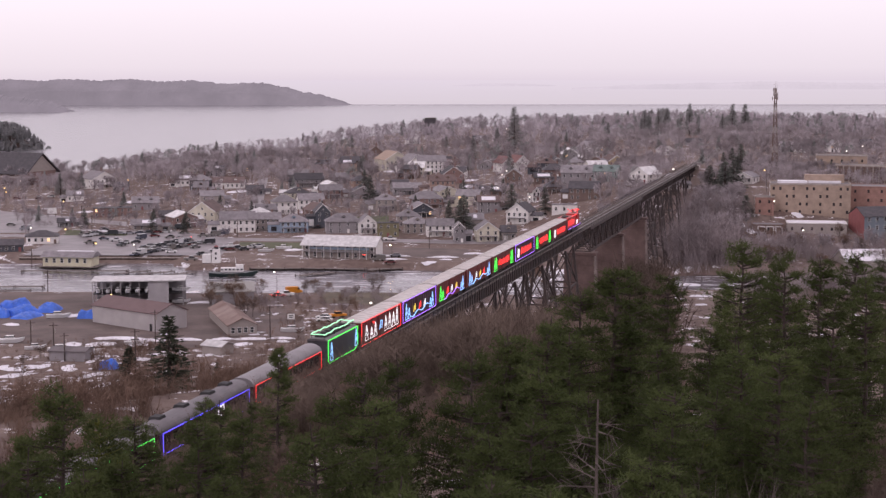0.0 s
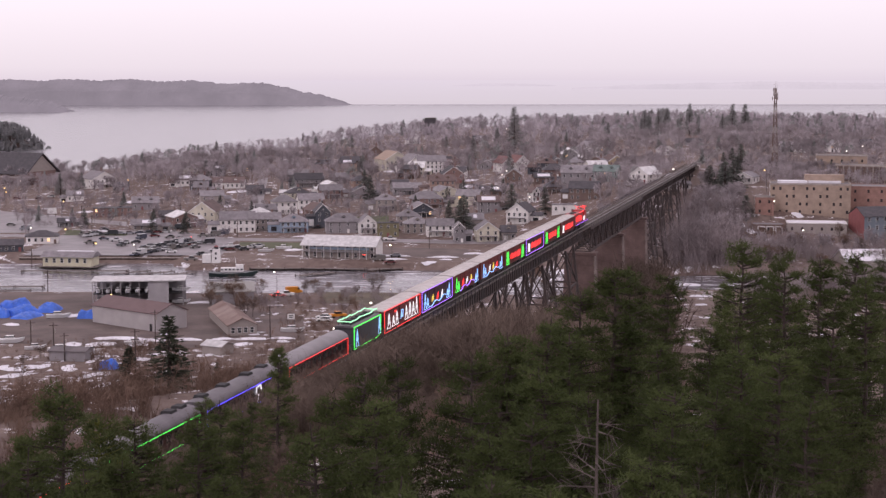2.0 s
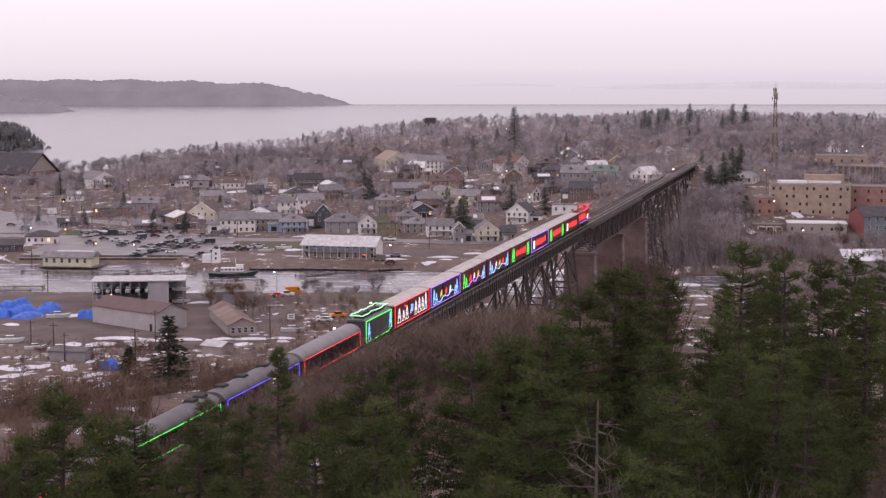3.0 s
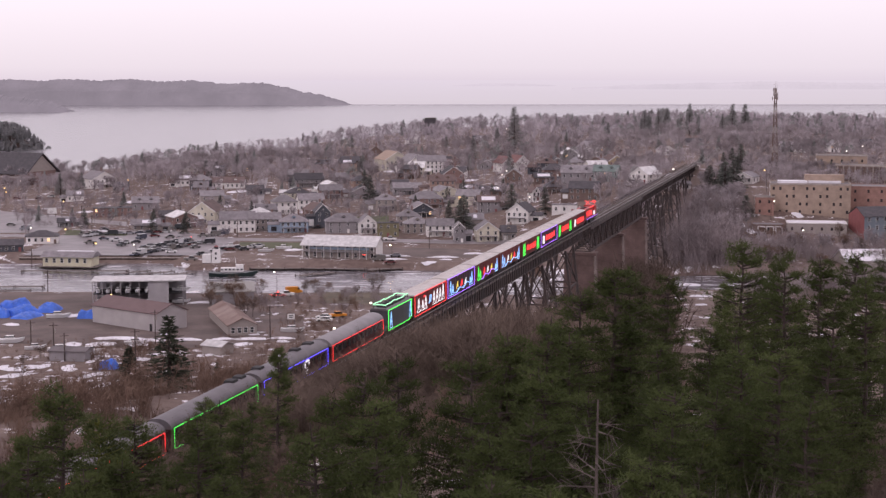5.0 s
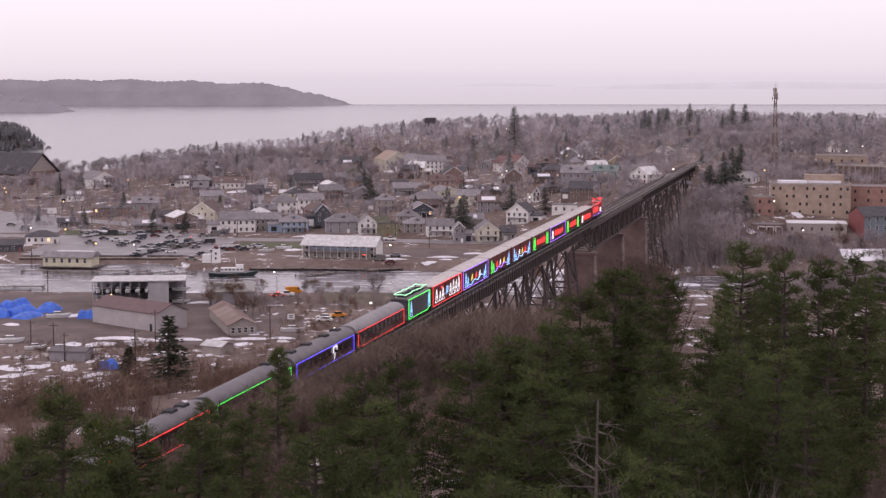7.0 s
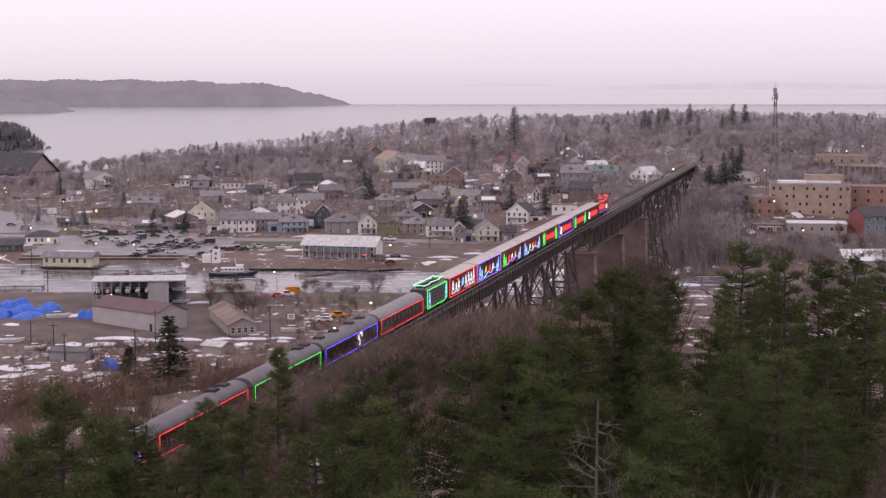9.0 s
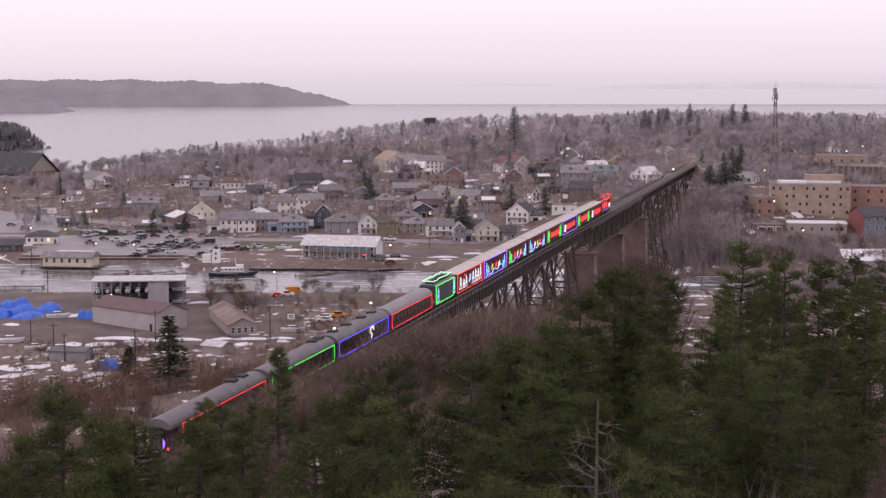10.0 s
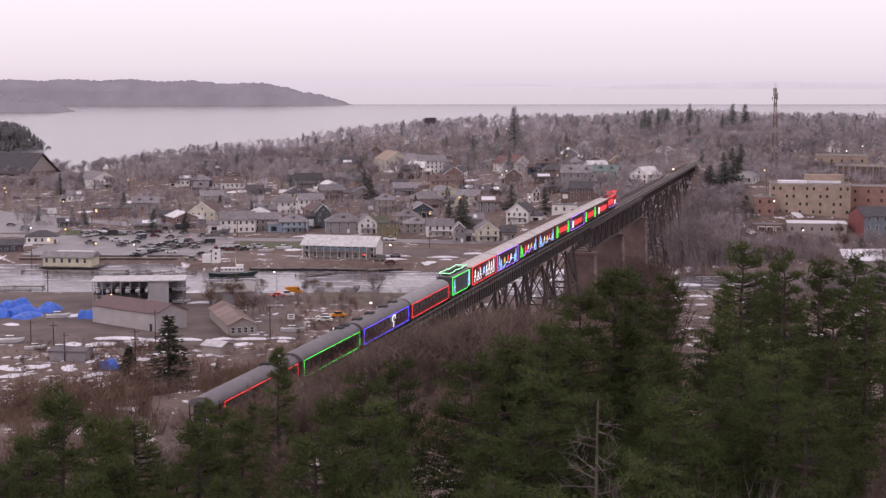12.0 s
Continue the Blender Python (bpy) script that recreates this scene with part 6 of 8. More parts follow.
    while k < 520:
        y = rnd.uniform(585, 790)
        x = rnd.uniform(0.095, 0.30) * y
        off = abs((x - 0.22) * 0.9684 - (y - 268.53) * 0.2495)
        if off < 9 or not free(x, y) or (116 < x < 215 and 598 < y < 668 and x > 122) or (y > 668 and x > 170 and y < 790 and rnd.random() < 0.7):
            continue
        k += 1
        bare.append((x, y, min(rnd.uniform(4, 9) + (5 if off < 26 and y < 660 else 0), 32 - float(ground(x, y)) if off < 26 else 9)))
    bare = [b for b in bare if b[2] > 3]
    gather("far_woods", kinds[:6], [b for b in bare if b[1] < 1120], HAZED_FAR_TWIGS, "leafless grey-brown woods on the town hill, paled for haze", rnd)
    gather("ridge_woods", kinds[6:], [b for b in bare if b[1] >= 1120], HAZED_RIDGE_TWIGS, "leafless grey-brown woods along the far ridge, paled for haze", rnd)
    gather("far_conifers", greens, dark, HAZED_GREEN, "scattered dark conifers among the leafless woods, paled for haze", rnd)
    # the wooded point at the lake, its needle colour paled for haze
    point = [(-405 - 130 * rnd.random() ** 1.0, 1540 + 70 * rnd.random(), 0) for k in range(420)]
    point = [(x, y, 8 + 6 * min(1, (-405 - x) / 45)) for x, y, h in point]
    gather("lake_point_woods", greens, point, mat("hazed_point_conifers", (0.30, 0.295, 0.30), 0.95, 0.15, 0.02, 0, 0, None, 0, 0.1), "dark wooded point by the lake, paled for haze", rnd)


scrub()
lone_conifers()
far_woods()
thickets()


# ---- the town ----
WALL = {k: mat("siding_" + k, c, 0.75, 0.07, 0.7, 0, 0, None, 0.08) for k, c in dict(
    white=(0.74, 0.71, 0.69), cream=(0.55, 0.51, 0.42), stone=(0.33, 0.29, 0.27), grey=(0.27, 0.25, 0.26), blue=(0.30, 0.37, 0.46), slate=(0.08, 0.085, 0.10),
    olive=(0.20, 0.18, 0.11), brick=(0.23, 0.15, 0.135), pink=(0.34, 0.24, 0.20), brown=(0.17, 0.12, 0.105), green=(0.22, 0.26, 0.25), tan=(0.42, 0.34, 0.22), red=(0.24, 0.09, 0.09)).items()}
ROOF = {k: mat("shingle_" + k, c, 0.85, 0.15, 0.6, 0, 0.1, None, 0.15) for k, c in dict(
    grey=(0.22, 0.20, 0.21), dark=(0.085, 0.078, 0.085), brown=(0.14, 0.10, 0.095), tan=(0.33, 0.25, 0.20), red=(0.20, 0.11, 0.105), green=(0.19, 0.235, 0.22), white=(0.62, 0.60, 0.60)).items()}
TRIM = mat("white_trim", (0.74, 0.72, 0.71), 0.6, 0.06, 1)
SNOW = mat("old_snow", (0.72, 0.70, 0.74), 0.8, 0.08, 0.5, 0, 0.3)
ASPHALT = mat("damp_asphalt", (0.21, 0.185, 0.19), 0.45, 0.18, 0.12, 0, 0.1)
GRAVEL = mat("gravel_yard", (0.138, 0.106, 0.098), 0.9, 0.2, 0.1, 0, 0.2)
GRASS = mat("winter_lawn", (0.105, 0.11, 0.065), 0.95, 0.2, 0.2, 0, 0.2)
FLOOD = glow("lamp_flood", (1.0, 0.72, 0.42), 16.0)
LAMP_W, LAMP_Y, LAMP_R = glow("lamp_white", (1.0, 0.9, 0.8), 3.0), glow("lamp_amber", (1.0, 0.62, 0.2), 3.0), glow("lamp_red", (1.0, 0.08, 0.06), 3.0)
LIT = glow("lit_window", (1.0, 0.62, 0.3), 1.5)


SASH = []


def window_meshes():
    bm = bmesh.new()
    for sx in (-0.5, 0.5):
        box(bm, (sx, 0, 0), (0.08, 0.12, 1.5))
    for sz in (-0.7, 0.0, 0.7):
        box(bm, (0, 0, sz), (1.08, 0.12, 0.07))
    a = part("window", bm, TRIM)
    bm = bmesh.new()
    box(bm, (0, 0, 0), (0.95, 0.06, 1.36))
    b = part("pane", bm, GLASS)
    out = a.data, b.data
    SASH.append(a.data.copy())
    SASH[0].materials[0] = WALL["brown"]
    bpy.data.objects.remove(a), bpy.data.objects.remove(b)
    return out


WINDOW, PANE = window_meshes()
LIT_PANE = PANE.copy()
LIT_PANE.materials[0] = LIT


def window(parent, x, y, z, turn=0.0, k=1.0, lit=None):
    w = new("window", WINDOW)
    w.parent = parent
    w.matrix_basis = pose(x, y, z, 0, 0, turn) @ Matrix.Diagonal((k, 1, k, 1))
    p = new("pane", PANE if lit is None else lit)
    p.parent = w
    return w


def house(x, y, turn, w, d, wall, rise, style, paint, roof, rnd):
    words = dict(front="gabled", side="gabled", hip="hip-roofed", flat="flat-roofed")[style]
    lean = math.degrees(math.atan2(x, y))
    z = float(ground(x, y - d * 0.4)) - 0.3
    h = thing("house", pose(x, y, z, 0, 0, -lean * 0.6 + turn), "%s %s house with %s roof on the town slope" % (paint, words, roof), "house", "houses of the town")
    wall += 0.3
    bm = bmesh.new()
    if style == "front":
        prism(bm, [(-w / 2, -1), (w / 2, -1), (w / 2, wall), (0, wall + rise), (-w / 2, wall)], 1, -d / 2, d / 2)
    elif style == "side":
        prism(bm, [(-d / 2, -1), (d / 2, -1), (d / 2, wall), (0, wall + rise), (-d / 2, wall)], 0, -w / 2, w / 2)
    else:
        box(bm, (0, 0, (wall - 1) / 2), (w, d, wall + 1))
    part("wall", bm, WALL[paint], h)
    bm = bmesh.new()
    if style in ("front", "side"):
        half, ln, ax = (w / 2, d / 2 + 0.4, 1) if style == "front" else (d / 2, w / 2 + 0.4, 0)
        s = rise / half
        e = half + 0.45
        prism(bm, [(-e, wall - 0.45 * s + 0.03), (0, wall + rise + 0.03), (e, wall - 0.45 * s + 0.03), (e, wall - 0.45 * s + 0.25), (0, wall + rise + 0.28), (-e, wall - 0.45 * s + 0.25)], ax, -ln, ln)
    elif style == "hip":
        W, D = w / 2 + 0.5, d / 2 + 0.5
        r = max(0.3, W - D) if W > D else 0.3
        base = [bm.verts.new(p) for p in ((-W, -D, wall), (W, -D, wall), (W, D, wall), (-W, D, wall))]
        low = [bm.verts.new(p) for p in ((-W, -D, wall - 0.2), (W, -D, wall - 0.2), (W, D, wall - 0.2), (-W, D, wall - 0.2))]
        a, b = bm.verts.new((-r, 0, wall + rise)), bm.verts.new((r, 0, wall + rise))
        for f in ((base[0], base[1], b, a), (base[2], base[3], a, b), (base[1], base[2], b), (base[3], base[0], a), low[::-1]):
            bm.faces.new(f)
        for k in range(4):
            bm.faces.new((low[k], low[(k + 1) % 4], base[(k + 1) % 4], base[k]))
    else:
        box(bm, (0, 0, wall + 0.15), (w + 0.3, d + 0.3, 0.3))
        box(bm, (w * 0.2, 0.3, wall + 0.55), (1.6, 1.4, 0.6))
    part("roof", bm, ROOF[roof], h)
    if style != "flat" and rnd.random() < 0.6:
        bm = bmesh.new()
        box(bm, (w * 0.18, d * 0.12, wall + rise * 0.9), (0.7, 0.7, rise + 1.0))
        part("chimney", bm, WALL["brick"], h)
    shape = random.Random(int(x * 31 + y * 17))
    floors = max(1, round(wall / 2.9))
    fh = wall / floors
    n = max(2, round(w / shape.uniform(2.4, 3.6)))
    door = rnd.randrange(n)
    if style != "flat" and shape.random() < 0.6:
        # a lower wing beside or behind the main block
        sx, ww, wd, wh = shape.choice((-1, 1)), shape.uniform(3.0, 5.5), d * shape.uniform(0.5, 0.75), wall * shape.uniform(0.5, 0.75)
        cx, cy = sx * (w / 2 + ww / 2), shape.uniform(-0.1, 0.15) * d
        bm = bmesh.new()
        box(bm, (cx, cy, (wh - 1) / 2), (ww, wd, wh + 1))
        wing = part("wing", bm, WALL[paint], h)
        bm = bmesh.new()
        up = shape.uniform(0.8, 1.7)
        prism(bm, [(cy - wd / 2 - 0.4, wh - 0.1), (cy, wh + up), (cy + wd / 2 + 0.4, wh - 0.1), (cy + wd / 2 + 0.4, wh + 0.1), (cy, wh + up + 0.22), (cy - wd / 2 - 0.4, wh + 0.1)], 0, cx - ww / 2 - 0.25 * (sx < 0), cx + ww / 2 + 0.25 * (sx > 0))
        part("wing_roof", bm, ROOF[roof], wing)
        bm = bmesh.new()
        box(bm, (cx, cy - wd / 2 - 0.03, wh * 0.5), (min(2.4, ww * 0.6), 0.08, wh * 0.55))
        part("wing_window", bm, GLASS if shape.random() < 0.7 else TRIM, wing)
    if style in ("side", "hip") and rise > 2.2 and shape.random() < 0.5:
        for dx in ((-w * 0.22, w * 0.22) if w > 11 and style == "side" else (0,)):
            bm = bmesh.new()
            dz, dy = wall + rise * 0.42, -d / 2 * 0.62
            prism(bm, [(dx - 0.9, dz - 0.7), (dx + 0.9, dz - 0.7), (dx + 0.9, dz + 0.6), (dx, dz + 1.3), (dx - 0.9, dz + 0.6)], 1, dy, dy + d * 0.24)
            dormer = part("dormer", bm, WALL[paint], h)
            bm = bmesh.new()
            prism(bm, [(dx - 1.15, dz + 0.45), (dx, dz + 1.33), (dx + 1.15, dz + 0.45), (dx + 1.15, dz + 0.6), (dx, dz + 1.5), (dx - 1.15, dz + 0.6)], 1, dy - 0.25, dy + d * 0.25)
            part("dormer_roof", bm, ROOF[roof], dormer)
            bm = bmesh.new()
            box(bm, (dx, dy - 0.03, dz), (0.9, 0.06, 0.9))
            part("dormer_window", bm, GLASS, dormer)
    if style == "front":
        # pale barge boards along the gable
        bm = bmesh.new()
        sl = rise / (w / 2)
        for e in (-1, 1):
            beam(bm, (0, -d / 2 - 0.42, wall + rise + 0.12), (e * (w / 2 + 0.45), -d / 2 - 0.42, wall - 0.45 * sl + 0.12), 0.08, 0.3)
        part("barge_board", bm, TRIM if paint != "brown" else WALL["stone"], h)
    if shape.random() < 0.22 and style != "flat":
        # snow left on the shaded roof slope
        bm = bmesh.new()
        if style == "side":
            k0, k1 = shape.uniform(-0.45, 0.0), shape.uniform(0.1, 0.45)
            prism(bm, [(-d / 2 * 0.85, wall + rise * 0.15 + 0.26), (-d / 2 * 0.3, wall + rise * 0.7 + 0.26), (-d / 2 * 0.3, wall + rise * 0.7 + 0.36), (-d / 2 * 0.85, wall + rise * 0.15 + 0.36)], 0, k0 * w, k1 * w)
            part("roof_snow", bm, SNOW, h, "patch of snow on the roof")
        else:
            bm.free()
    for f in range(floors):
        for k in range(n):
            px = -w / 2 + w * (k + 0.5) / n
            if f == 0 and k == door:
                bm = bmesh.new()
                box(bm, (px, -d / 2 - 0.04, 1.05), (1.0, 0.1, 2.1))
                part("door", bm, WALL[rnd.choice(("slate", "red", "brown", "white"))], h)
            else:
                window(h, px, -d / 2 - 0.03, f * fh + fh * 0.56, 0, 1.0, LIT_PANE if rnd.random() < 0.02 else None)
        for k in range(1 if d < 11 else 2):
            py = -d / 2 + d * (k + 0.5) / (1 if d < 11 else 2)
            window(h, w / 2 + 0.03, py, f * fh + fh * 0.56, 90)
            window(h, -w / 2 - 0.03, py, f * fh + fh * 0.56, 90)
    if style == "front" and rise > 1.8:
        window(h, 0, -d / 2 - 0.03, wall + rise * 0.3, 0, 0.8)
    if style != "flat" and rnd.random() < 0.55:
        bm = bmesh.new()
        box(bm, (0, -d / 2 - 1.0, 2.55), (w * 0.8, 2.0, 0.18))
        part("porch_roof", bm, ROOF[roof], h)
        for k in range(4):
            bm = bmesh.new()
            box(bm, (-w * 0.38 + w * 0.76 * k / 3, -d / 2 - 1.8, 1.2), (0.14, 0.14, 2.6))
            part("porch_post", bm, TRIM, h)
        bm = bmesh.new()
        box(bm, (0, -d / 2 - 1.0, -0.3), (w * 0.8, 2.0, 0.6))
        part("porch_floor", bm, WALL["stone"], h)
    return h


def sheet(name, pts, material, label, lift=0.08, category="road", kind="structure", n=14):
    """A band over the ground between two edge lines, following its height."""
    v, f = [], []
    m = 6
    for i in range(n + 1):
        s = i / n * (len(pts) - 1)
        k = min(int(s), len(pts) - 2)
        a = Vector(pts[k][:2]).lerp(Vector(pts[k + 1][:2]), s - k)
        b = Vector(pts[k][2:]).lerp(Vector(pts[k + 1][2:]), s - k)
        for j in range(m + 1):
            p = a.lerp(b, j / m)
            v.append((p.x, p.y, max(float(ground(p.x, p.y)), 0.15) + lift))
    for i in range(n):
        for j in range(m):
            q = i * (m + 1) + j
            f.append((q, q + 1, q + m + 2, q + m + 1))
    return tagged(mesh_of(name, v, f, material), label, category, kind=kind)


def roads():
    sheet("road_waterfront", [(-260, 700, -262, 690), (-150, 672, -152, 662), (-75, 664, -74, 652), (-22, 656, -20, 645), (40, 640, 44, 628)], ASPHALT, "damp grey waterfront street", 0.10, n=60)
    sheet("road_hill", [(-92, 690, -84, 690), (-96, 760, -89, 760), (-105, 850, -98, 850), (-113, 950, -107, 950)], ASPHALT, "grey street climbing the hill", 0.12, n=50)
    sheet("road_west", [(-300, 860, -300, 838), (-235, 800, -232, 780), (-190, 770, -186, 752), (-150, 735, -146, 715)], ASPHALT, "grey side street", 0.11, n=50)
    sheet("car_park", [(-168, 705, -163, 599), (-120, 695, -118, 599), (-88, 660, -86, 599)], ASPHALT, "damp asphalt car park by the harbour", 0.07, "car park", n=40)
    sheet("lot_west", [(-285, 830, -250, 700), (-230, 800, -205, 690), (-182, 770, -172, 690)], ASPHALT, "damp grey parking lot by the western street", 0.06, "car park", n=40)
    sheet("wharf_yard", [(-45, 632, -45, 592), (10, 622, 12, 590)], GRAVEL, "bare gravel lot by the wharf", 0.06, "yard", n=30)
    sheet("boatyard", [(-150, 492, -130, 400), (-90, 492, -70, 390), (-64, 490, -52, 392)], GRAVEL, "damp gravel boatyard", 0.06, "yard", n=40)
    sheet("lane", [(-66, 492, -58, 488), (-56, 440, -40, 440), (-52, 400, -36, 400)], GRAVEL, "gravel lane", 0.09, "yard", n=30)
    sheet("lawn_square", [(-170, 700, -166, 676), (-140, 690, -138, 674)], GRASS, "winter lawn by the street", 0.14, "lawn", n=12)
    sheet("lawn_yard", [(-40, 500, -36, 470), (-12, 498, -10, 462)], mat("brown_lawn", (0.135, 0.112, 0.085), 0.95, 0.25, 0.15, 0, 0.2), "winter lawn at the river bank", 0.12, "lawn", n=12)
    sheet("lawn_wharf", [(-85, 648, -83, 628), (-52, 645, -50, 620)], GRASS, "winter lawn by the wharf", 0.12, "lawn", n=12)
    sheet("lawn_slope", [(-52, 742, -50, 700), (-26, 735, -24, 694)], GRASS, "winter lawn between houses", 0.12, "lawn", n=12)


def snow_patches():
    """Ploughed and leftover snow: low uneven heaps."""
    rnd = random.Random(14)
    scraps = [(rnd.uniform(-0.29, -0.205) * y, y, rnd.uniform(0.4, 1.5), rnd.uniform(0.25, 0.7), rnd.uniform(20, 70)) for y in (rnd.uniform(322, 385) for _ in range(70))]
    scraps += [(rnd.uniform(-0.13, -0.085) * y, y, rnd.uniform(0.5, 1.4), rnd.uniform(0.3, 0.7), rnd.uniform(0, 40)) for y in (rnd.uniform(385, 470) for _ in range(18))]
    for x, y, a, b, *turned in SNOWS + scraps:
        ca, sa = math.cos(math.radians(sum(turned))), math.sin(math.radians(sum(turned)))
        n = 18
        me_v, me_f = [], []
        z0 = max(float(ground(x, y)), 0.0)
        ph = [rnd.uniform(0, 6.28) for _ in range(3)]
        for ring, (s, hgt) in enumerate(((1.0, 0.06), (0.75, 0.28), (0.4, 0.5), (0.0, 0.55))):
            for k in range(n):
                t = k * math.tau / n
                r = s * (1 + 0.2 * math.sin(2 * t + ph[0]) + 0.12 * math.sin(5 * t + ph[1]) + rnd.uniform(-0.1, 0.1))
                ex, ey = a * r * math.cos(t), b * r * math.sin(t)
                px, py = x + ex * ca - ey * sa, y + ex * sa + ey * ca
                me_v.append((px, py, max(float(ground(px, py)), 0) + hgt * min(1, a / 4) + (rnd.uniform(0, 0.15) if ring else 0.02)))
        for ring in range(3):
            for k in range(n):
                me_f.append((ring * n + k, ring * n + (k + 1) % n, (ring + 1) * n + (k + 1) % n, (ring + 1) * n + k))
        tagged(mesh_of("snow_drift", me_v, me_f, SNOW), "dirty white leftover snow lying on the ground", "snow", "snow drifts")


# ---- vehicles ----
CAR_PAINT = palette("car_paint", [(0.55, 0.55, 0.56), (0.03, 0.03, 0.035), (0.25, 0.25, 0.27), (0.06, 0.065, 0.09), (0.10, 0.02, 0.02), (0.5, 0.5, 0.5), (0.035, 0.04, 0.045), (0.16, 0.15, 0.14)], 0.3, 0.5)
TYRE = mat("tyre", (0.02, 0.02, 0.02), 0.9, 0.1, 3)


def car_mold(name, label, category, paint, kind="sedan"):
    c = thing(name, pose(0, 0, 0), label, category, "parked vehicles")
    bm = bmesh.new()
    if kind == "sedan":
        prism(bm, [(-2.2, 0.35), (2.2, 0.35), (2.25, 0.75), (1.2, 0.95), (-1.6, 0.98), (-2.25, 0.85)], 1, -0.88, 0.88)
    elif kind == "pickup":
        prism(bm, [(-2.7, 0.45), (2.7, 0.45), (2.7, 1.0), (1.4, 1.15), (-2.7, 1.15)], 1, -0.95, 0.95)
    else:
        prism(bm, [(-2.6, 0.4), (2.6, 0.4), (2.6, 1.0), (1.9, 1.25), (1.4, 2.2), (-2.6, 2.25)], 1, -0.98, 0.98)
    part("body", bm, paint, c)
    bm = bmesh.new()
    if kind == "sedan":
        prism(bm, [(-1.75, 0.97), (1.05, 0.95), (0.35, 1.40), (-1.2, 1.40)], 1, -0.76, 0.76)
    elif kind == "pickup":
        prism(bm, [(-0.7, 1.16), (1.35, 1.16), (0.8, 1.75), (-0.6, 1.75)], 1, -0.82, 0.82)
    else:
        prism(bm, [(1.0, 1.4), (1.85, 1.4), (1.5, 2.05), (1.0, 2.05)], 1, -1.0, 1.0)
    part("cabin_glass", bm, GLASS, c)
    bm = bmesh.new()
    if kind == "sedan":
        box(bm, (-0.42, 0, 1.43), (1.6, 1.45, 0.07))
    elif kind == "pickup":
        box(bm, (0.1, 0, 1.78), (1.4, 1.6, 0.07))
    else:
        box(bm, (-0.6, 0, 2.28), (3.8, 1.8, 0.06))
    part("roof", bm, paint, c)
    bm = bmesh.new()
    tube(bm, (0, -0.11, 0), (0, 0.11, 0), 0.33, 0.33, 10)
    w0 = part("wheel", bm, TYRE, c)
    w0.location = (1.4, -0.85, 0.33)
    for i, j in ((1.4, 0.85), (-1.4, -0.85), (-1.4, 0.85)):
        share("wheel", w0, c, pose(i, j, 0.33))
    return c


def park(mold, x, y, turn):
    return copy_thing(mold, pose(x, y, float(ground(x, y)) + 0.1, 0, 0, turn))


def vehicles():
    rnd = random.Random(17)
    sedan, pickup, van = (car_mold("car", "parked car in a plain colour", "car", CAR_PAINT), car_mold("pickup_truck", "plain parked pickup truck with open bed", "pickup truck", CAR_PAINT, "pickup"), car_mold("van", "plain parked van with large windscreen", "van", CAR_PAINT, "van"))
    for x, y, turn in PARKED:
        if float(ground(x, y)) < 1.8:
            continue
        park(rnd.choice((sedan, sedan, sedan, sedan, sedan, pickup, van)), x, y, turn + rnd.choice((0, 180)))
    for o in (sedan, pickup, van):
        clear(o)
    white, orange, red = mat("white_paint", (0.7, 0.69, 0.68), 0.3, 0.04, 1), mat("orange_paint", (0.6, 0.23, 0.02), 0.4, 0.06, 1), mat("red_paint", (0.4, 0.03, 0.03), 0.35, 0.05, 1)
    for kind, paint, label, cat, x, y, turn in (
            ("van", orange, "orange van parked on the lane", "van", -48.0, 496.0, 20), ("sedan", red, "red car with lit tail lamps", "car", -51.6, 482.6, 10),
            ("pickup", white, "white pickup truck on the lane", "pickup truck", -49.4, 484.5, 5), ("sedan", white, "white car parked in the yard", "car", -33.4, 433.0, 170),
            ("sedan", white, "white car parked in the yard", "car", -34.0, 438.0, 175), ("pickup", orange, "orange pickup truck in the yard", "pickup truck", -30.3, 440.5, 25),
            ("pickup", white, "white pickup truck driving on the street", "pickup truck", -22.4, 651.0, -12), ("sedan", white, "white car in the car park", "car", -115.5, 612, 12), ("sedan", white, "white car in the car park", "car", -107, 608, 10)):
        c = car_mold(cat.replace(" ", "_"), label, cat, paint, kind)
        c.matrix_basis = pose(x, y, float(ground(x, y)) + 0.1, 0, 0, turn)
        if "tail lamps" in label:
            for yy in (-0.6, 0.6):
                bm = bmesh.new()
                box(bm, (-2.27, yy, 0.75), (0.06, 0.4, 0.25))
                part("tail_lamp", bm, LAMP_R, c, "lit red tail lamp")
            for yy in (-0.6, 0.6):
                bm = bmesh.new()
                box(bm, (0.0 + yy, -0.9, 0.7), (0.3, 0.05, 0.22))
                part("side_lamp", bm, LAMP_R, c, "lit red lamp")


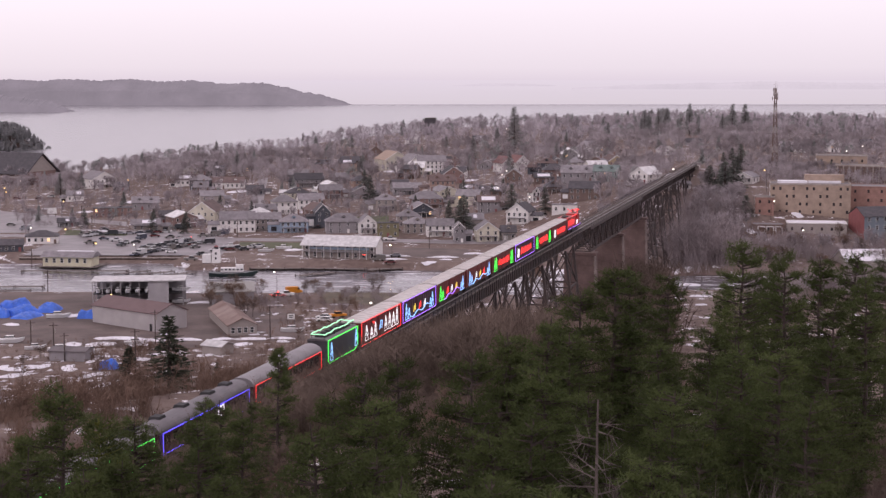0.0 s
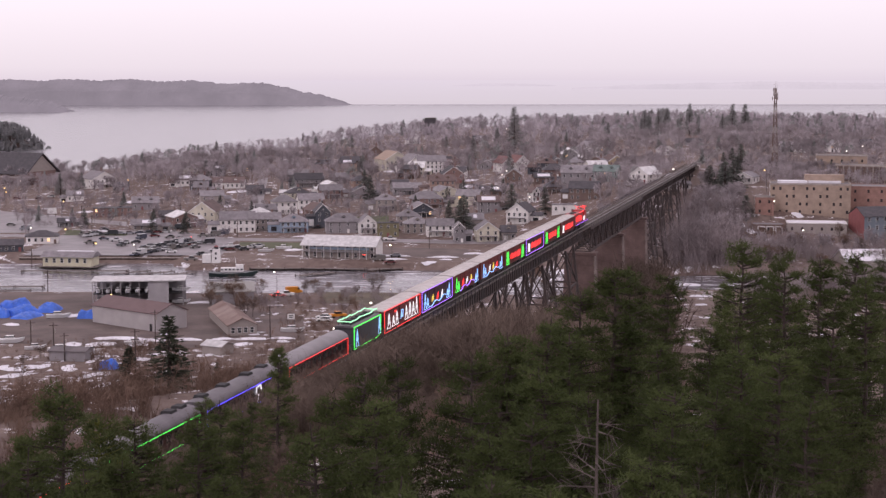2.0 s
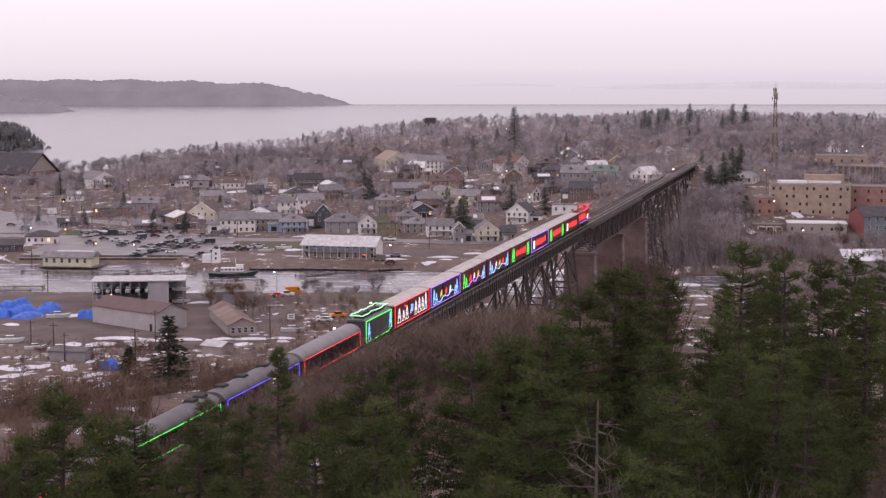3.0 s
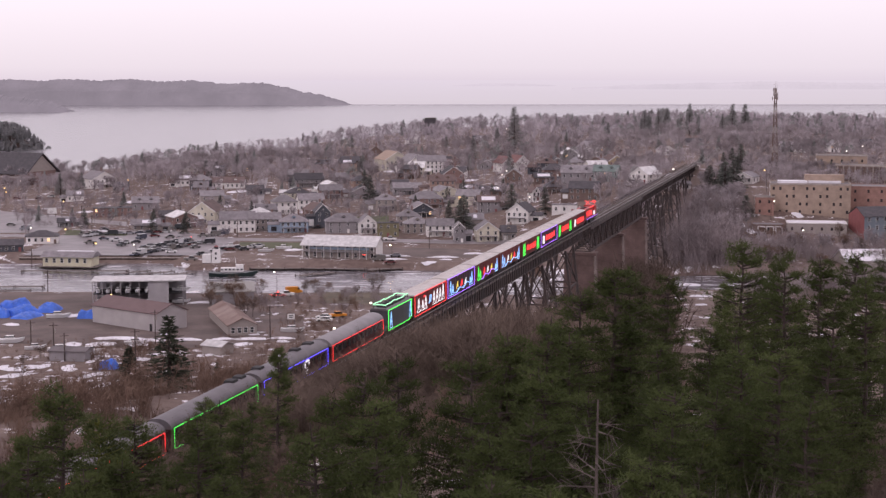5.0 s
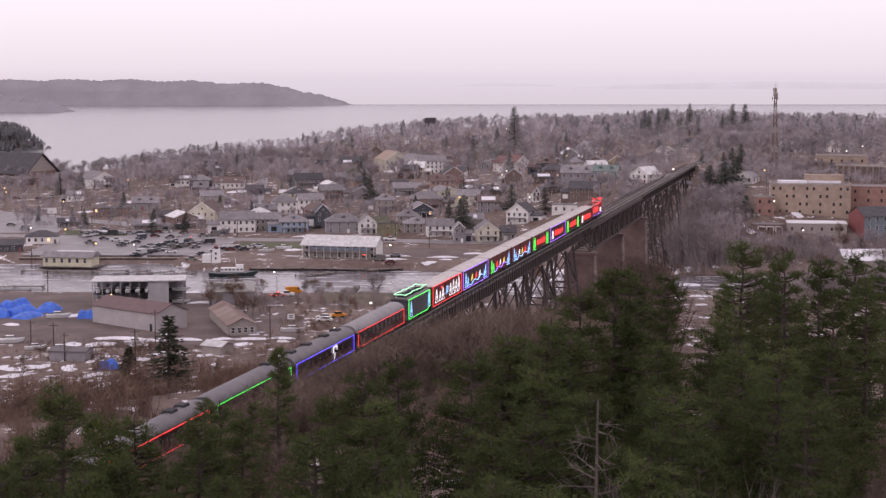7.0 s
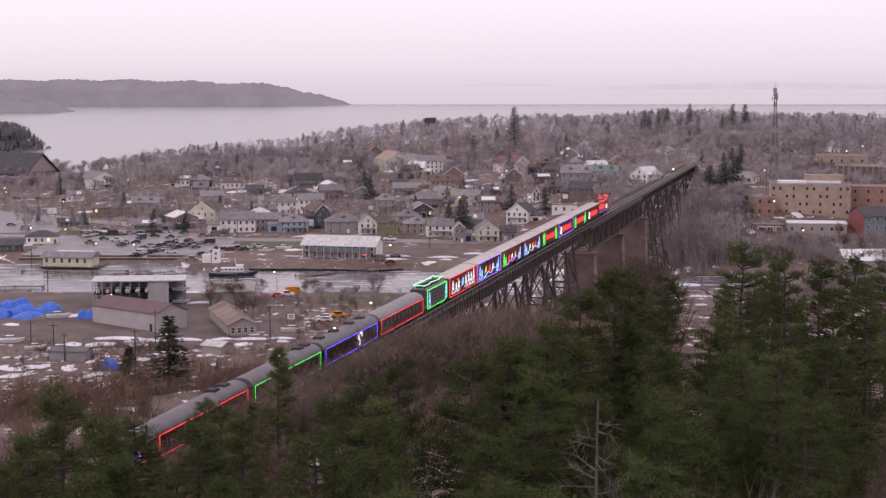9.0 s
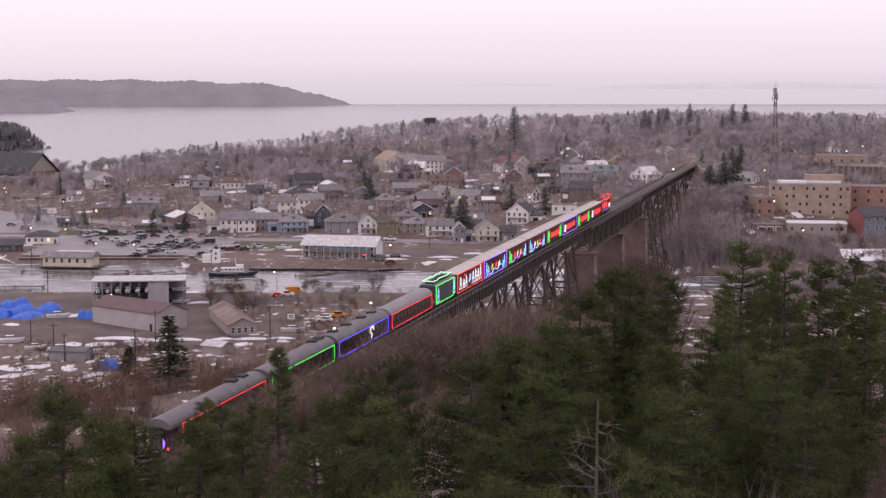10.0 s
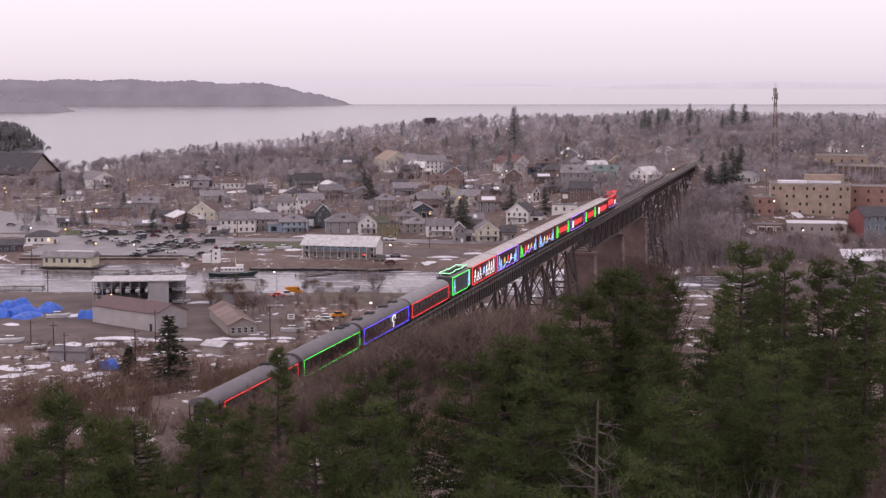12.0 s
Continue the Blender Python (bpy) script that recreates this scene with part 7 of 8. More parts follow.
# ---- waterfront ----
def wharf_building():
    b = thing("wharf_building", pose(-38.5, 594, float(ground(-38.5, 594)) - 0.2, 0, 0, -14), "long two-storey waterfront building with white metal roof", "building")
    bm = bmesh.new()
    prism(bm, [(-4.5, -1), (4.5, -1), (4.5, 6.2), (0.5, 8.2), (-4.5, 5.6)], 0, -14.5, 14.5)
    part("wall", bm, WALL["stone"], b)
    bm = bmesh.new()
    prism(bm, [(-6.6, 4.9), (0.5, 8.3), (5.0, 6.1), (5.0, 6.35), (0.5, 8.6), (-6.6, 5.15)], 0, -15.2, 15.2)
    part("roof", bm, ROOF["white"], b, "white metal roof")
    bm = bmesh.new()
    prism(bm, [(-4.6, 0), (4.6, 0), (4.6, 6.2), (0.5, 8.25), (-4.6, 5.7)], 0, 14.5, 14.62)
    part("gable_wall", bm, TRIM, b, "white gable wall")
    bm = bmesh.new()
    box(bm, (0, -5.5, 2.9), (29, 2.0, 0.2))
    part("balcony", bm, WALL["grey"], b)
    for k in range(11):
        bm = bmesh.new()
        box(bm, (-14.3 + 28.6 * k / 10, -6.3, 2.5), (0.18, 0.18, 5.0))
        part("post", bm, TRIM, b)
    for f, k in product(range(2), range(9)):
        window(b, -13 + 26 * k / 8, -4.55, 1.5 + 2.8 * f, 0, 1.2)
    bm = bmesh.new()
    box(bm, (9.8, -4.62, 1.9), (1.1, 0.08, 0.35))
    part("neon_sign", bm, LAMP_R, b, "lit red sign")
    bm = bmesh.new()
    box(bm, (0, -5.0, 4.0), (24, 0.1, 0.9))
    part("railing", bm, WALL["blue"], b)


def boat(name, m, length, hull, label, cabin=True, cover=None):
    b = thing(name, m, label, "boat")
    w = length * 0.3
    bm = bmesh.new()
    st = []
    for s, half, keel in ((-0.5, 0.36, 0.25), (-0.3, 0.46, 0.02), (0.0, 0.5, 0.0), (0.25, 0.4, 0.08), (0.42, 0.2, 0.45), (0.5, 0.02, 1.2)):
        zt = length * (0.125 + 0.22 * s * s + 0.04 * s)
        st.append([bm.verts.new(p) for p in ((s * length, -half * w, zt), (s * length, -half * w * 0.7, keel * length * 0.12), (s * length, half * w * 0.7, keel * length * 0.12), (s * length, half * w, zt))])
    for p, q in zip(st, st[1:]):
        for k in range(4):
            bm.faces.new((p[k], p[(k + 1) % 4], q[(k + 1) % 4], q[k]))
    bm.faces.new(st[0])
    bm.faces.new(st[-1][::-1])
    part("hull", bm, hull, b)
    if cabin:
        bm = bmesh.new()
        box(bm, (-0.05 * length, 0, length * 0.21), (length * 0.34, w * 0.62, length * 0.12), 0.82)
        part("cabin", bm, TRIM, b)
        bm = bmesh.new()
        box(bm, (-0.05 * length, 0, length * 0.225), (length * 0.345, w * 0.63, length * 0.045), 0.93)
        part("windscreen", bm, GLASS, b)
    return b


WHITE_HULL = mat("white_hull", (0.62, 0.61, 0.62), 0.35, 0.06, 0.8)
DARK_HULL = mat("dark_green_hull", (0.03, 0.045, 0.045), 0.45, 0.1, 0.8)


def boat_rack():
    """Open-fronted storage for boats on two levels."""
    b = thing("boat_storage", pose(-92.5, 470, float(ground(-92, 470)), 0, 0, 6), "grey open-fronted boat storage shed with white roof", "boat shed")
    metal = mat("grey_cladding", (0.36, 0.34, 0.35), 0.6, 0.08, 0.3)
    bm = bmesh.new()
    box(bm, (0, 6, 3.7), (27, 0.2, 7.4))
    part("back_wall", bm, metal, b)
    bm = bmesh.new()
    box(bm, (6.0, -5.9, 3.7), (6.2, 0.2, 7.4))
    part("front_wall", bm, metal, b)
    bm = bmesh.new()
    box(bm, (0, 0, 7.6), (28, 13, 0.3))
    part("roof", bm, ROOF["white"], b, "white flat roof")
    bm = bmesh.new()
    box(bm, (0, 0, 3.7), (26.8, 11.6, 0.2))
    part("upper_floor", bm, BLACK, b)
    for k in range(7):
        for y in (-5.9, 0, 5.6):
            bm = bmesh.new()
            box(bm, (-13.4 + 16.5 * k / 6 + (0 if k < 6 else 0), y, 3.7), (0.25, 0.25, 7.4))
            part("post", bm, metal, b)
    for x, y in ((13.4, -5.9), (13.4, 0), (13.4, 5.7)):
        bm = bmesh.new()
        box(bm, (x, y, 3.7), (0.25, 0.25, 7.4))
        part("post", bm, metal, b)
    rnd = random.Random(3)
    base = b.matrix_basis
    for f in range(2):
        for k in range(6):
            x = -12 + 15.5 * k / 5.3
            boat("motorboat", base @ pose(x, -4.3, 0.25 + 3.7 * f, 0, 0, -90 + rnd.uniform(-6, 6)), rnd.uniform(5.2, 6.4), WHITE_HULL, "white motorboat stored in the rack")
        boat("motorboat", base @ pose(12.6, -1.5, 0.25 + 3.7 * f, 0, 0, 4), 5.5, WHITE_HULL, "white motorboat stored in the rack")


def shed(name, corner, across, deep, turn, wall, rise, paint, roof, label, eave=0.4):
    """A gabled shed by its front left corner; the ridge runs along its front."""
    b = thing(name, pose(corner[0], corner[1], float(ground(*corner)) - 0.2, 0, 0, turn), label, "shed")
    bm = bmesh.new()
    prism(bm, [(0, -0.8), (deep, -0.8), (deep, wall), (deep / 2, wall + rise), (0, wall)], 0, 0, across)
    part("wall", bm, paint, b)
    s = rise / (deep / 2)
    bm = bmesh.new()
    prism(bm, [(-eave, wall - eave * s + 0.03), (deep / 2, wall + rise + 0.03), (deep + eave, wall - eave * s + 0.03), (deep + eave, wall - eave * s + 0.2), (deep / 2, wall + rise + 0.22), (-eave, wall - eave * s + 0.2)], 0, -eave, across + eave)
    part("roof", bm, roof, b)
    return b


def tarp(x, y, w, d, h, seed, turn=0):
    rnd = random.Random(seed)
    t = thing("covered_boat", pose(x, y, float(ground(x, y)), 0, 0, turn), "boat stored under a blue tarpaulin", "boat", "covered boats")
    v, f = [], []
    nx, ny = 14, 9
    for j, i in product(range(ny + 1), range(nx + 1)):
        a, b = i / nx * 2 - 1, j / ny * 2 - 1
        e = max(0.0, 1 - abs(b) ** 2.6) ** 0.7 * max(0.0, 1 - abs(a) ** 3) ** 0.5 * (1 + 0.15 * math.sin(a * 4 + seed))
        v.append((a * w / 2 * (1 + rnd.uniform(-0.02, 0.02)), b * d / 2, h * e * (1 + rnd.uniform(-0.09, 0.07)) + rnd.uniform(-0.1, 0.1) * (e > 0)))
    for j, i in product(range(ny), range(nx)):
        q = j * (nx + 1) + i
        f.append((q, q + 1, q + nx + 2, q + nx + 1))
    mesh_of("tarpaulin", v, f, mat("blue_tarpaulin", (0.06, 0.16, 0.62), 0.5, 0.2, 0.4, 0, 0.2), t)
    bm = bmesh.new()
    box(bm, (0, 0, h * 0.25), (w * 0.7, d * 0.4, h * 0.5))
    part("hull", bm, WHITE_HULL, t)


def tug():
    b = boat("tug_boat", pose(-75.5, 556, -0.5, 0, 0, 4), 17.5, DARK_HULL, "dark green tug boat with white deckhouse at the quay", False)
    b.scale = (1, 1, 0.72)
    bm = bmesh.new()
    box(bm, (-0.5, 0, 4.1), (8, 2.8, 1.9))
    part("deckhouse", bm, TRIM, b, "white deckhouse")
    bm = bmesh.new()
    box(bm, (2.2, 0, 5.7), (2.6, 2.6, 1.6))
    part("wheelhouse", bm, TRIM, b)
    for k in range(6):
        bm = bmesh.new()
        box(bm, (-4.0 + k * 1.4, -1.62, 4.3), (0.8, 0.06, 0.7))
        part("window", bm, GLASS, b)
    bm = bmesh.new()
    tube(bm, (1.0, 0, 5.0), (0.6, 0, 10.5), 0.12, 0.06, 6)
    beam(bm, (0.7, -1.2, 8.4), (0.7, 1.2, 8.4), 0.1)
    part("mast", bm, TRIM, b)


def lighthouse():
    b = thing("small_lighthouse", pose(-85.0, 579, float(ground(-85, 579)), 0, 0, 0), "small white tapered lighthouse by the quay", "lighthouse")
    bm = bmesh.new()
    box(bm, (0, 0, 2.2), (3.4, 3.4, 5.2), 0.68)
    part("tower", bm, TRIM, b)
    bm = bmesh.new()
    box(bm, (0, 0, 5.2), (1.5, 1.5, 1.0))
    part("lantern", bm, GLASS, b)
    bm = bmesh.new()
    box(bm, (0, 0, 5.9), (1.9, 1.9, 0.5), 0.2)
    part("cap", bm, WALL["red"], b)
    for z in (1.4, 3.2):
        bm = bmesh.new()
        box(bm, (0, -1.62 + z * 0.1, z), (0.6, 0.16, 0.9))
        part("window", bm, GLASS, b)
    bm = bmesh.new()
    box(bm, (-3.4, -0.5, 1.3), (3.2, 3.2, 3.2))
    part("annex", bm, TRIM, b)


def dock(x, y, ln, w, turn):
    d = thing("dock", pose(x, y, 0.0, 0, 0, turn), "weathered dark timber dock on the harbour", "dock", "docks of the harbour")
    n = max(4, int(ln / 1.2))
    bm = bmesh.new()
    for k in range(n):
        box(bm, (-ln / 2 + ln * (k + 0.5) / n, 0, 0.7), (ln / n - 0.06, w, 0.14))
    part("planking", bm, TIE, d)
    for sx, sy in product((-0.48, -0.16, 0.16, 0.48), (-0.46, 0.46)):
        bm = bmesh.new()
        tube(bm, (sx * ln, sy * w, -2.5), (sx * ln, sy * w, 1.2), 0.18, 0.16, 7)
        part("pile", bm, BARK, d)


def quay():
    """The timber-faced edge of the car park over the water."""
    q = thing("quay_wall", pose(-126, 597.5, 0, 0, 0, 0), "dark timber quay wall along the car park", "quay wall")
    bm = bmesh.new()
    box(bm, (0, 0, 1.9), (76, 1.2, 0.35))
    part("cap", bm, COPING, q, "pale concrete cap")
    for k in range(4):
        bm = bmesh.new()
        box(bm, (0, -0.3 - 0.02 * (k % 2), -0.35 + 0.55 * k), (75.5, 0.25, 0.5))
        part("wale", bm, BARK, q)
    for k in range(26):
        bm = bmesh.new()
        tube(bm, (-37.5 + 3 * k, -0.62, -3), (-37.5 + 3 * k, -0.62, 2.0), 0.2, 0.18, 7)
        part("pile", bm, BARK, q)


def waterfront():
    quay()
    wharf_building()
    boat_rack()
    b = shed("storage_shed", (-98.6, 432.6), 27.5, 10.8, -39.7, 5.1, 2.2, mat("pale_grey_cladding", (0.40, 0.37, 0.37), 0.7, 0.07, 0.3), mat("brown_metal_roof", (0.135, 0.085, 0.085), 0.6, 0.08, 0.3), "large pale grey metal shed with brown roof")
    bm = bmesh.new()
    box(bm, (25.3, -0.05, 1.1), (1.0, 0.1, 2.2))
    part("door", bm, BLACK, b)
    m = thing("marina_office", pose(-140.5, 583, 1.05, 0, 0, -8), "pale yellow harbour office with grey hip roof", "building")
    bm = bmesh.new()
    box(bm, (0, 0, 1.6), (19, 8, 3.8))
    part("wall", bm, mat("pale_yellow_siding", (0.60, 0.56, 0.42), 0.7, 0.06, 0.6), m)
    bm = bmesh.new()
    prism(bm, [(-4.8, 3.2), (4.8, 3.2), (1.2, 5.0), (-1.2, 5.0)], 0, -10.3, 10.3)
    part("roof", bm, ROOF["grey"], m)
    bm = bmesh.new()
    box(bm, (2, 0, 5.12), (14, 1.6, 0.25))
    part("roof_snow", bm, SNOW, m, "snow along the ridge")
    for k in range(6):
        window(m, -8 + k * 3.0, -4.03, 1.9, 0, 1.2)
    for k in range(7):
        tarp(-136 + k * 3.3, 454 - (k % 3) * 6, 9.5, 6.5, 5.0 - 0.45 * k - 0.7 * (k % 3), 40 + k, 20 * k - 30)
    tarp(-102.0, 440, 5, 3.6, 2.4, 55)
    tarp(-79, 362, 4.5, 3.5, 2.2, 56)
    tug()
    lighthouse()
    for x, y, ln, w, t in ((-140.5, 583, 24, 13, -8), (-135, 566, 40, 3, 0), (-150, 522, 30, 3, 3), (-150, 512, 26, 3, 0), (-113, 562, 14, 2.5, 40), (-104, 560, 14, 2.5, 40), (-95, 558, 12, 2.5, 40), (-95, 521, 16, 3, 0), (-40, 573, 24, 4, -8), (-46, 557, 16, 3.4, 38), (-22, 572, 14, 4, 20), (-62, 574, 20, 4, 0)):
        dock(x, y, ln, w, t)
    b = shed("boathouse", (-67, 441), 34, 7.6, -73, 3.0, 1.8, WALL["stone"], mat("rusty_metal_roof", (0.22, 0.165, 0.145), 0.7, 0.2, 0.2, 0, 0, (0.16, 0.10, 0.085)), "low grey boathouse with rusty metal roof")
    for k in range(4):
        window(b, 34.05, 1.2 + k * 1.7, 1.7, 90)
    shed("warehouse", (-70, 463), 13, 14, 8, 4.5, 2.0, WALL["grey"], mat("weathered_grey_roof", (0.30, 0.285, 0.27), 0.7, 0.1, 0.2), "grey warehouse with weathered roof by the river")
    shed("hut", (-60, 382), 6, 5, -30, 2.4, 0.9, WALL["stone"], ROOF["white"], "small hut with snow-white roof")
    shed("low_shed", (-95.5, 372), 9, 6, -8, 2.6, 0.6, WALL["grey"], mat("tar_roof", (0.15, 0.13, 0.135), 0.8, 0.15, 0.3), "low dark flat-roofed shed")
    for x, y, ln, t in ((-96, 385, 6.5, 10), (-88, 383, 6, -6), (-103, 388, 5.5, 20), (-112, 398, 7, 5), (-79, 395, 6, 15), (-40.6, 415.5, 6.5, 0), (-63, 500, 6, 5), (-110, 440, 7, 12), (-80, 500, 8, 14)):
        boat("motorboat", pose(x, y, max(float(ground(x, y)), 0) + 0.1, 0, 0, t), ln, WHITE_HULL, "white motorboat laid up in the yard")
    for x, y, t in ((-76, 625, 8), (-64, 622, -5), (-86, 628, 10), (-70, 612, 4)):
        boat("motorboat", pose(x, y, float(ground(x, y)) + 0.1, 0, 0, t), 6.5, WHITE_HULL, "white motorboat laid up by the quay")
    s = thing("yard_sign", pose(-42.1, 426, float(ground(-42, 426)), 0, 0, -5), "white sign board on two posts", "sign")
    bm = bmesh.new()
    box(bm, (0, 0, 2.6), (2.0, 0.1, 1.5))
    part("board", bm, TRIM, s)
    for k in range(2):
        bm = bmesh.new()
        box(bm, (0, -0.07, 2.85 - 0.5 * k), (1.2, 0.03, 0.25))
        part("lettering_bar", bm, BLACK, s)
    for x in (-0.9, 0.9):
        bm = bmesh.new()
        box(bm, (x, 0, 0.9), (0.1, 0.1, 2.0))
        part("post", bm, BARK, s)
    s = thing("street_sign", pose(-194, 768, float(ground(-194, 768)), 0, 0, 12), "white billboard on posts beside the street", "sign")
    bm = bmesh.new()
    box(bm, (0, 0, 3.2), (4.6, 0.2, 2.8))
    part("board", bm, TRIM, s)
    for x in (-1.8, 1.8):
        bm = bmesh.new()
        box(bm, (x, 0, 0.8), (0.2, 0.2, 2.4))
        part("post", bm, BARK, s)


def lamp_post(x, y, h, lit, label="street lamp on a tall pole, lit"):
    p = thing("street_lamp", pose(x, y, max(float(ground(x, y)), 0), 0, 0, random.Random(int(x * 7)).uniform(0, 360)), label, "street lamp", "street lamps")
    bm = bmesh.new()
    tube(bm, (0, 0, -0.5), (0, 0, h), 0.12, 0.07, 6)
    beam(bm, (0, 0, h), (1.0, 0, h + 0.1), 0.09)
    part("pole", bm, BARK, p)
    bm = bmesh.new()
    box(bm, (1.1, 0, h + 0.05), (0.62, 0.5, 0.36), 0.7)
    part("lamp_head", bm, lit, p, "glowing lamp head")


def utility_pole(x, y, h):
    p = thing("utility_pole", pose(x, y, max(float(ground(x, y)), 0), 0, 0, 20), "weathered timber utility pole with crossarm", "utility pole", "utility poles")
    bm = bmesh.new()
    tube(bm, (0, 0, -0.5), (0, 0, h), 0.16, 0.11, 6)
    part("pole", bm, BARK, p)
    bm = bmesh.new()
    beam(bm, (-1.1, 0, h - 0.7), (1.1, 0, h - 0.7), 0.12)
    part("crossarm", bm, BARK, p)
    bm = bmesh.new()
    tube(bm, (0.35, 0, h - 2.6), (0.35, 0, h - 1.6), 0.22, 0.22, 8)
    part("transformer", bm, WALL["stone"], p)


# ---- large buildings ----
def block(name, x, y, turn, w, d, wall, floors, n, paint, roof, label, parapet=0.6, band=None, side_n=4):
    b = thing(name, pose(x, y, float(ground(x, y - d / 2)) - 0.5, 0, 0, turn), label, "building")
    bm = bmesh.new()
    box(bm, (0, 0, wall / 2 - 0.5), (w, d, wall + 1))
    part("wall", bm, paint, b)
    bm = bmesh.new()
    box(bm, (0, 0, wall + 0.12), (w - 0.6, d - 0.6, 0.24))
    part("roof", bm, roof, b)
    for a, s in (((0, -d / 2), (w + 0.3, 0.35)), ((0, d / 2), (w + 0.3, 0.35)), ((-w / 2, 0), (0.35, d - 0.4)), ((w / 2, 0), (0.35, d - 0.4))):
        bm = bmesh.new()
        box(bm, (a[0], a[1], wall + parapet / 2), (s[0], s[1], parapet))
        part("parapet", bm, band or paint, b)
    fh = wall / floors
    for f in range(floors):
        for k in range(n):
            if n > 8 and (k * 7 + f * 4) % 5 < 2:
                continue
            window(b, -w / 2 + w * (k + 0.5) / n, -d / 2 + 0.0, f * fh + fh * 0.55, 0, 0.85).data = SASH[0]
        for k in range(side_n):
            window(b, -w / 2 - 0.03, -d / 2 + d * (k + 0.5) / side_n, f * fh + fh * 0.55, 90, 1.15)
    return b


def big_buildings():
    buff = mat("buff_brick", (0.36, 0.275, 0.22), 0.9, 0.12, 0.5, 0, 0.05)
    red = mat("red_brick", (0.31, 0.185, 0.155), 0.9, 0.12, 0.5, 0, 0.05)
    tar = mat("flat_roof", (0.2, 0.18, 0.185), 0.9, 0.15, 0.2)
    b = block("school_building", 151.5, 641, -11, 32, 18, 12.6, 4, 12, buff, tar, "four-storey buff brick institutional building", 0.7, COPING)
    for x, y, w, d in ((-7, 2, 12, 8), (6, 5, 13, 8)):
        bm = bmesh.new()
        box(bm, (x, y, 13.3), (w, d, 0.9))
        part("roof_snow", bm, SNOW, b, "snow-covered roof part")
    bm = bmesh.new()
    box(bm, (6, 6, 14.5), (16, 5, 3.2))
    part("penthouse", bm, buff, b)
    block("brick_wing", 131.5, 634, -11, 7.5, 8, 7.6, 2, 2, red, tar, "red brick wing of the institutional building", 0.5, COPING)
    block("brick_hall", 179.5, 645, -14, 21, 16, 11.0, 3, 4, red, tar, "plain red-brown brick hall beside the institution", 0.4)
    block("orange_brick_hall", 196, 765, -12, 24, 14, 9.5, 2, 5, buff, tar, "buff brick hall on the hill", 0.5, COPING)
    b = block("concrete_office", 196, 722, -30, 24, 12, 8, 2, 9, WALL["brown"], tar, "long office block with pale concrete fins", 0.6, COPING)
    for k in range(9):
        bm = bmesh.new()
        box(bm, (-11 + 22 * k / 8, -6.2, 4), (0.4, 0.5, 8))
        part("fin", bm, COPING, b)
    block("flat_roof_shop", 149, 618, -10, 23, 12, 4.6, 1, 6, WALL["stone"], SNOW, "low flat-roofed shop with snow on its roof", 0.35, TRIM)
    g = block("garage", 129.5, 617, -10, 12, 9, 3.4, 1, 1, WALL["brown"], tar, "low garage with white-framed bays", 0.3)
    for k in range(3):
        for dx in (-1.3, 1.3):
            bm = bmesh.new()
            box(bm, (-2.6 + k * 3.4 + dx, -4.6, 1.3), (0.35, 0.2, 3.0))
            part("bay_post", bm, TRIM, g)
        bm = bmesh.new()
        box(bm, (-2.6 + k * 3.4, -4.6, 2.9), (2.9, 0.2, 0.4))
        part("bay_lintel", bm, TRIM, g)
    b = shed("apartment_house", (165.0, 606), 22, 14, 10, 9.6, 3.2, mat("slate_blue_siding", (0.17, 0.20, 0.23), 0.8, 0.08, 0.6), ROOF["dark"], "apartment house with blue front and red gable")
    b["category"] = "house"
    bm = bmesh.new()
    prism(bm, [(-0.1, -0.8), (14.1, -0.8), (14.1, 9.5), (7, 12.6), (-0.1, 9.5)], 0, -0.14, -0.02)
    part("gable_wall", bm, WALL["red"], b, "dark red gable wall")
    for f, k in product(range(3), range(6)):
        window(b, 2 + k * 3.4, -0.03, 1.9 + 3.3 * f, 0, 1.1)
    s = shed("snowy_warehouse", (148, 567), 24, 14, 4, 4.0, 3.4, WALL["stone"], SNOW, "warehouse with snow-white roof")
    m = thing("radio_mast", pose(160.0, 752, float(ground(160, 752)), 0, 0, 15), "tall red and white lattice radio mast with antennas", "radio mast")
    for k in range(13):
        bm = bmesh.new()
        z0, z1 = k * 3.1, k * 3.1 + 3.1
        w0, w1 = 1.6 - 0.09 * k, 1.6 - 0.09 * (k + 1)
        cs = [(-1, -0.6), (1, -0.6), (0, 1.1)]
        for i in range(3):
            a, c = cs[i], cs[(i + 1) % 3]
            beam(bm, (a[0] * w0, a[1] * w0, z0), (a[0] * w1, a[1] * w1, z1), 0.32)
            beam(bm, (a[0] * w0, a[1] * w0, z0), (c[0] * w1, c[1] * w1, z1), 0.2)
            beam(bm, (a[0] * w1, a[1] * w1, z1), (c[0] * w1, c[1] * w1, z1), 0.2)
        part("lattice_section", bm, WALL["brown"] if k % 3 else WALL["stone"], m)
    for k in range(9):
        bm = bmesh.new()
        t = k * 0.9
        box(bm, (1.3 * math.cos(t), 1.3 * math.sin(t), 35.5 + (k % 3) * 2.0), (0.25, 0.25, 1.8))
        beam(bm, (0, 0, 35.5 + (k % 3) * 2), (1.3 * math.cos(t), 1.3 * math.sin(t), 35.5 + (k % 3) * 2.0), 0.12)
        part("antenna", bm, WALL["brown"], m)
    for k in range(3):
        bm = bmesh.new()
        tube(bm, (0.9 - k * 0.8, 0, 39.5), (0.9 - k * 0.8, 0, 42.5 + k % 2), 0.07, 0.04, 5)
        part("whip_antenna", bm, WALL["brown"], m)
    a = thing("arena_hall", pose(-282, 1024, 2.2, 0, 0, -22), "large brick hall with dark gabled roof at the lake", "building")
    bm = bmesh.new()
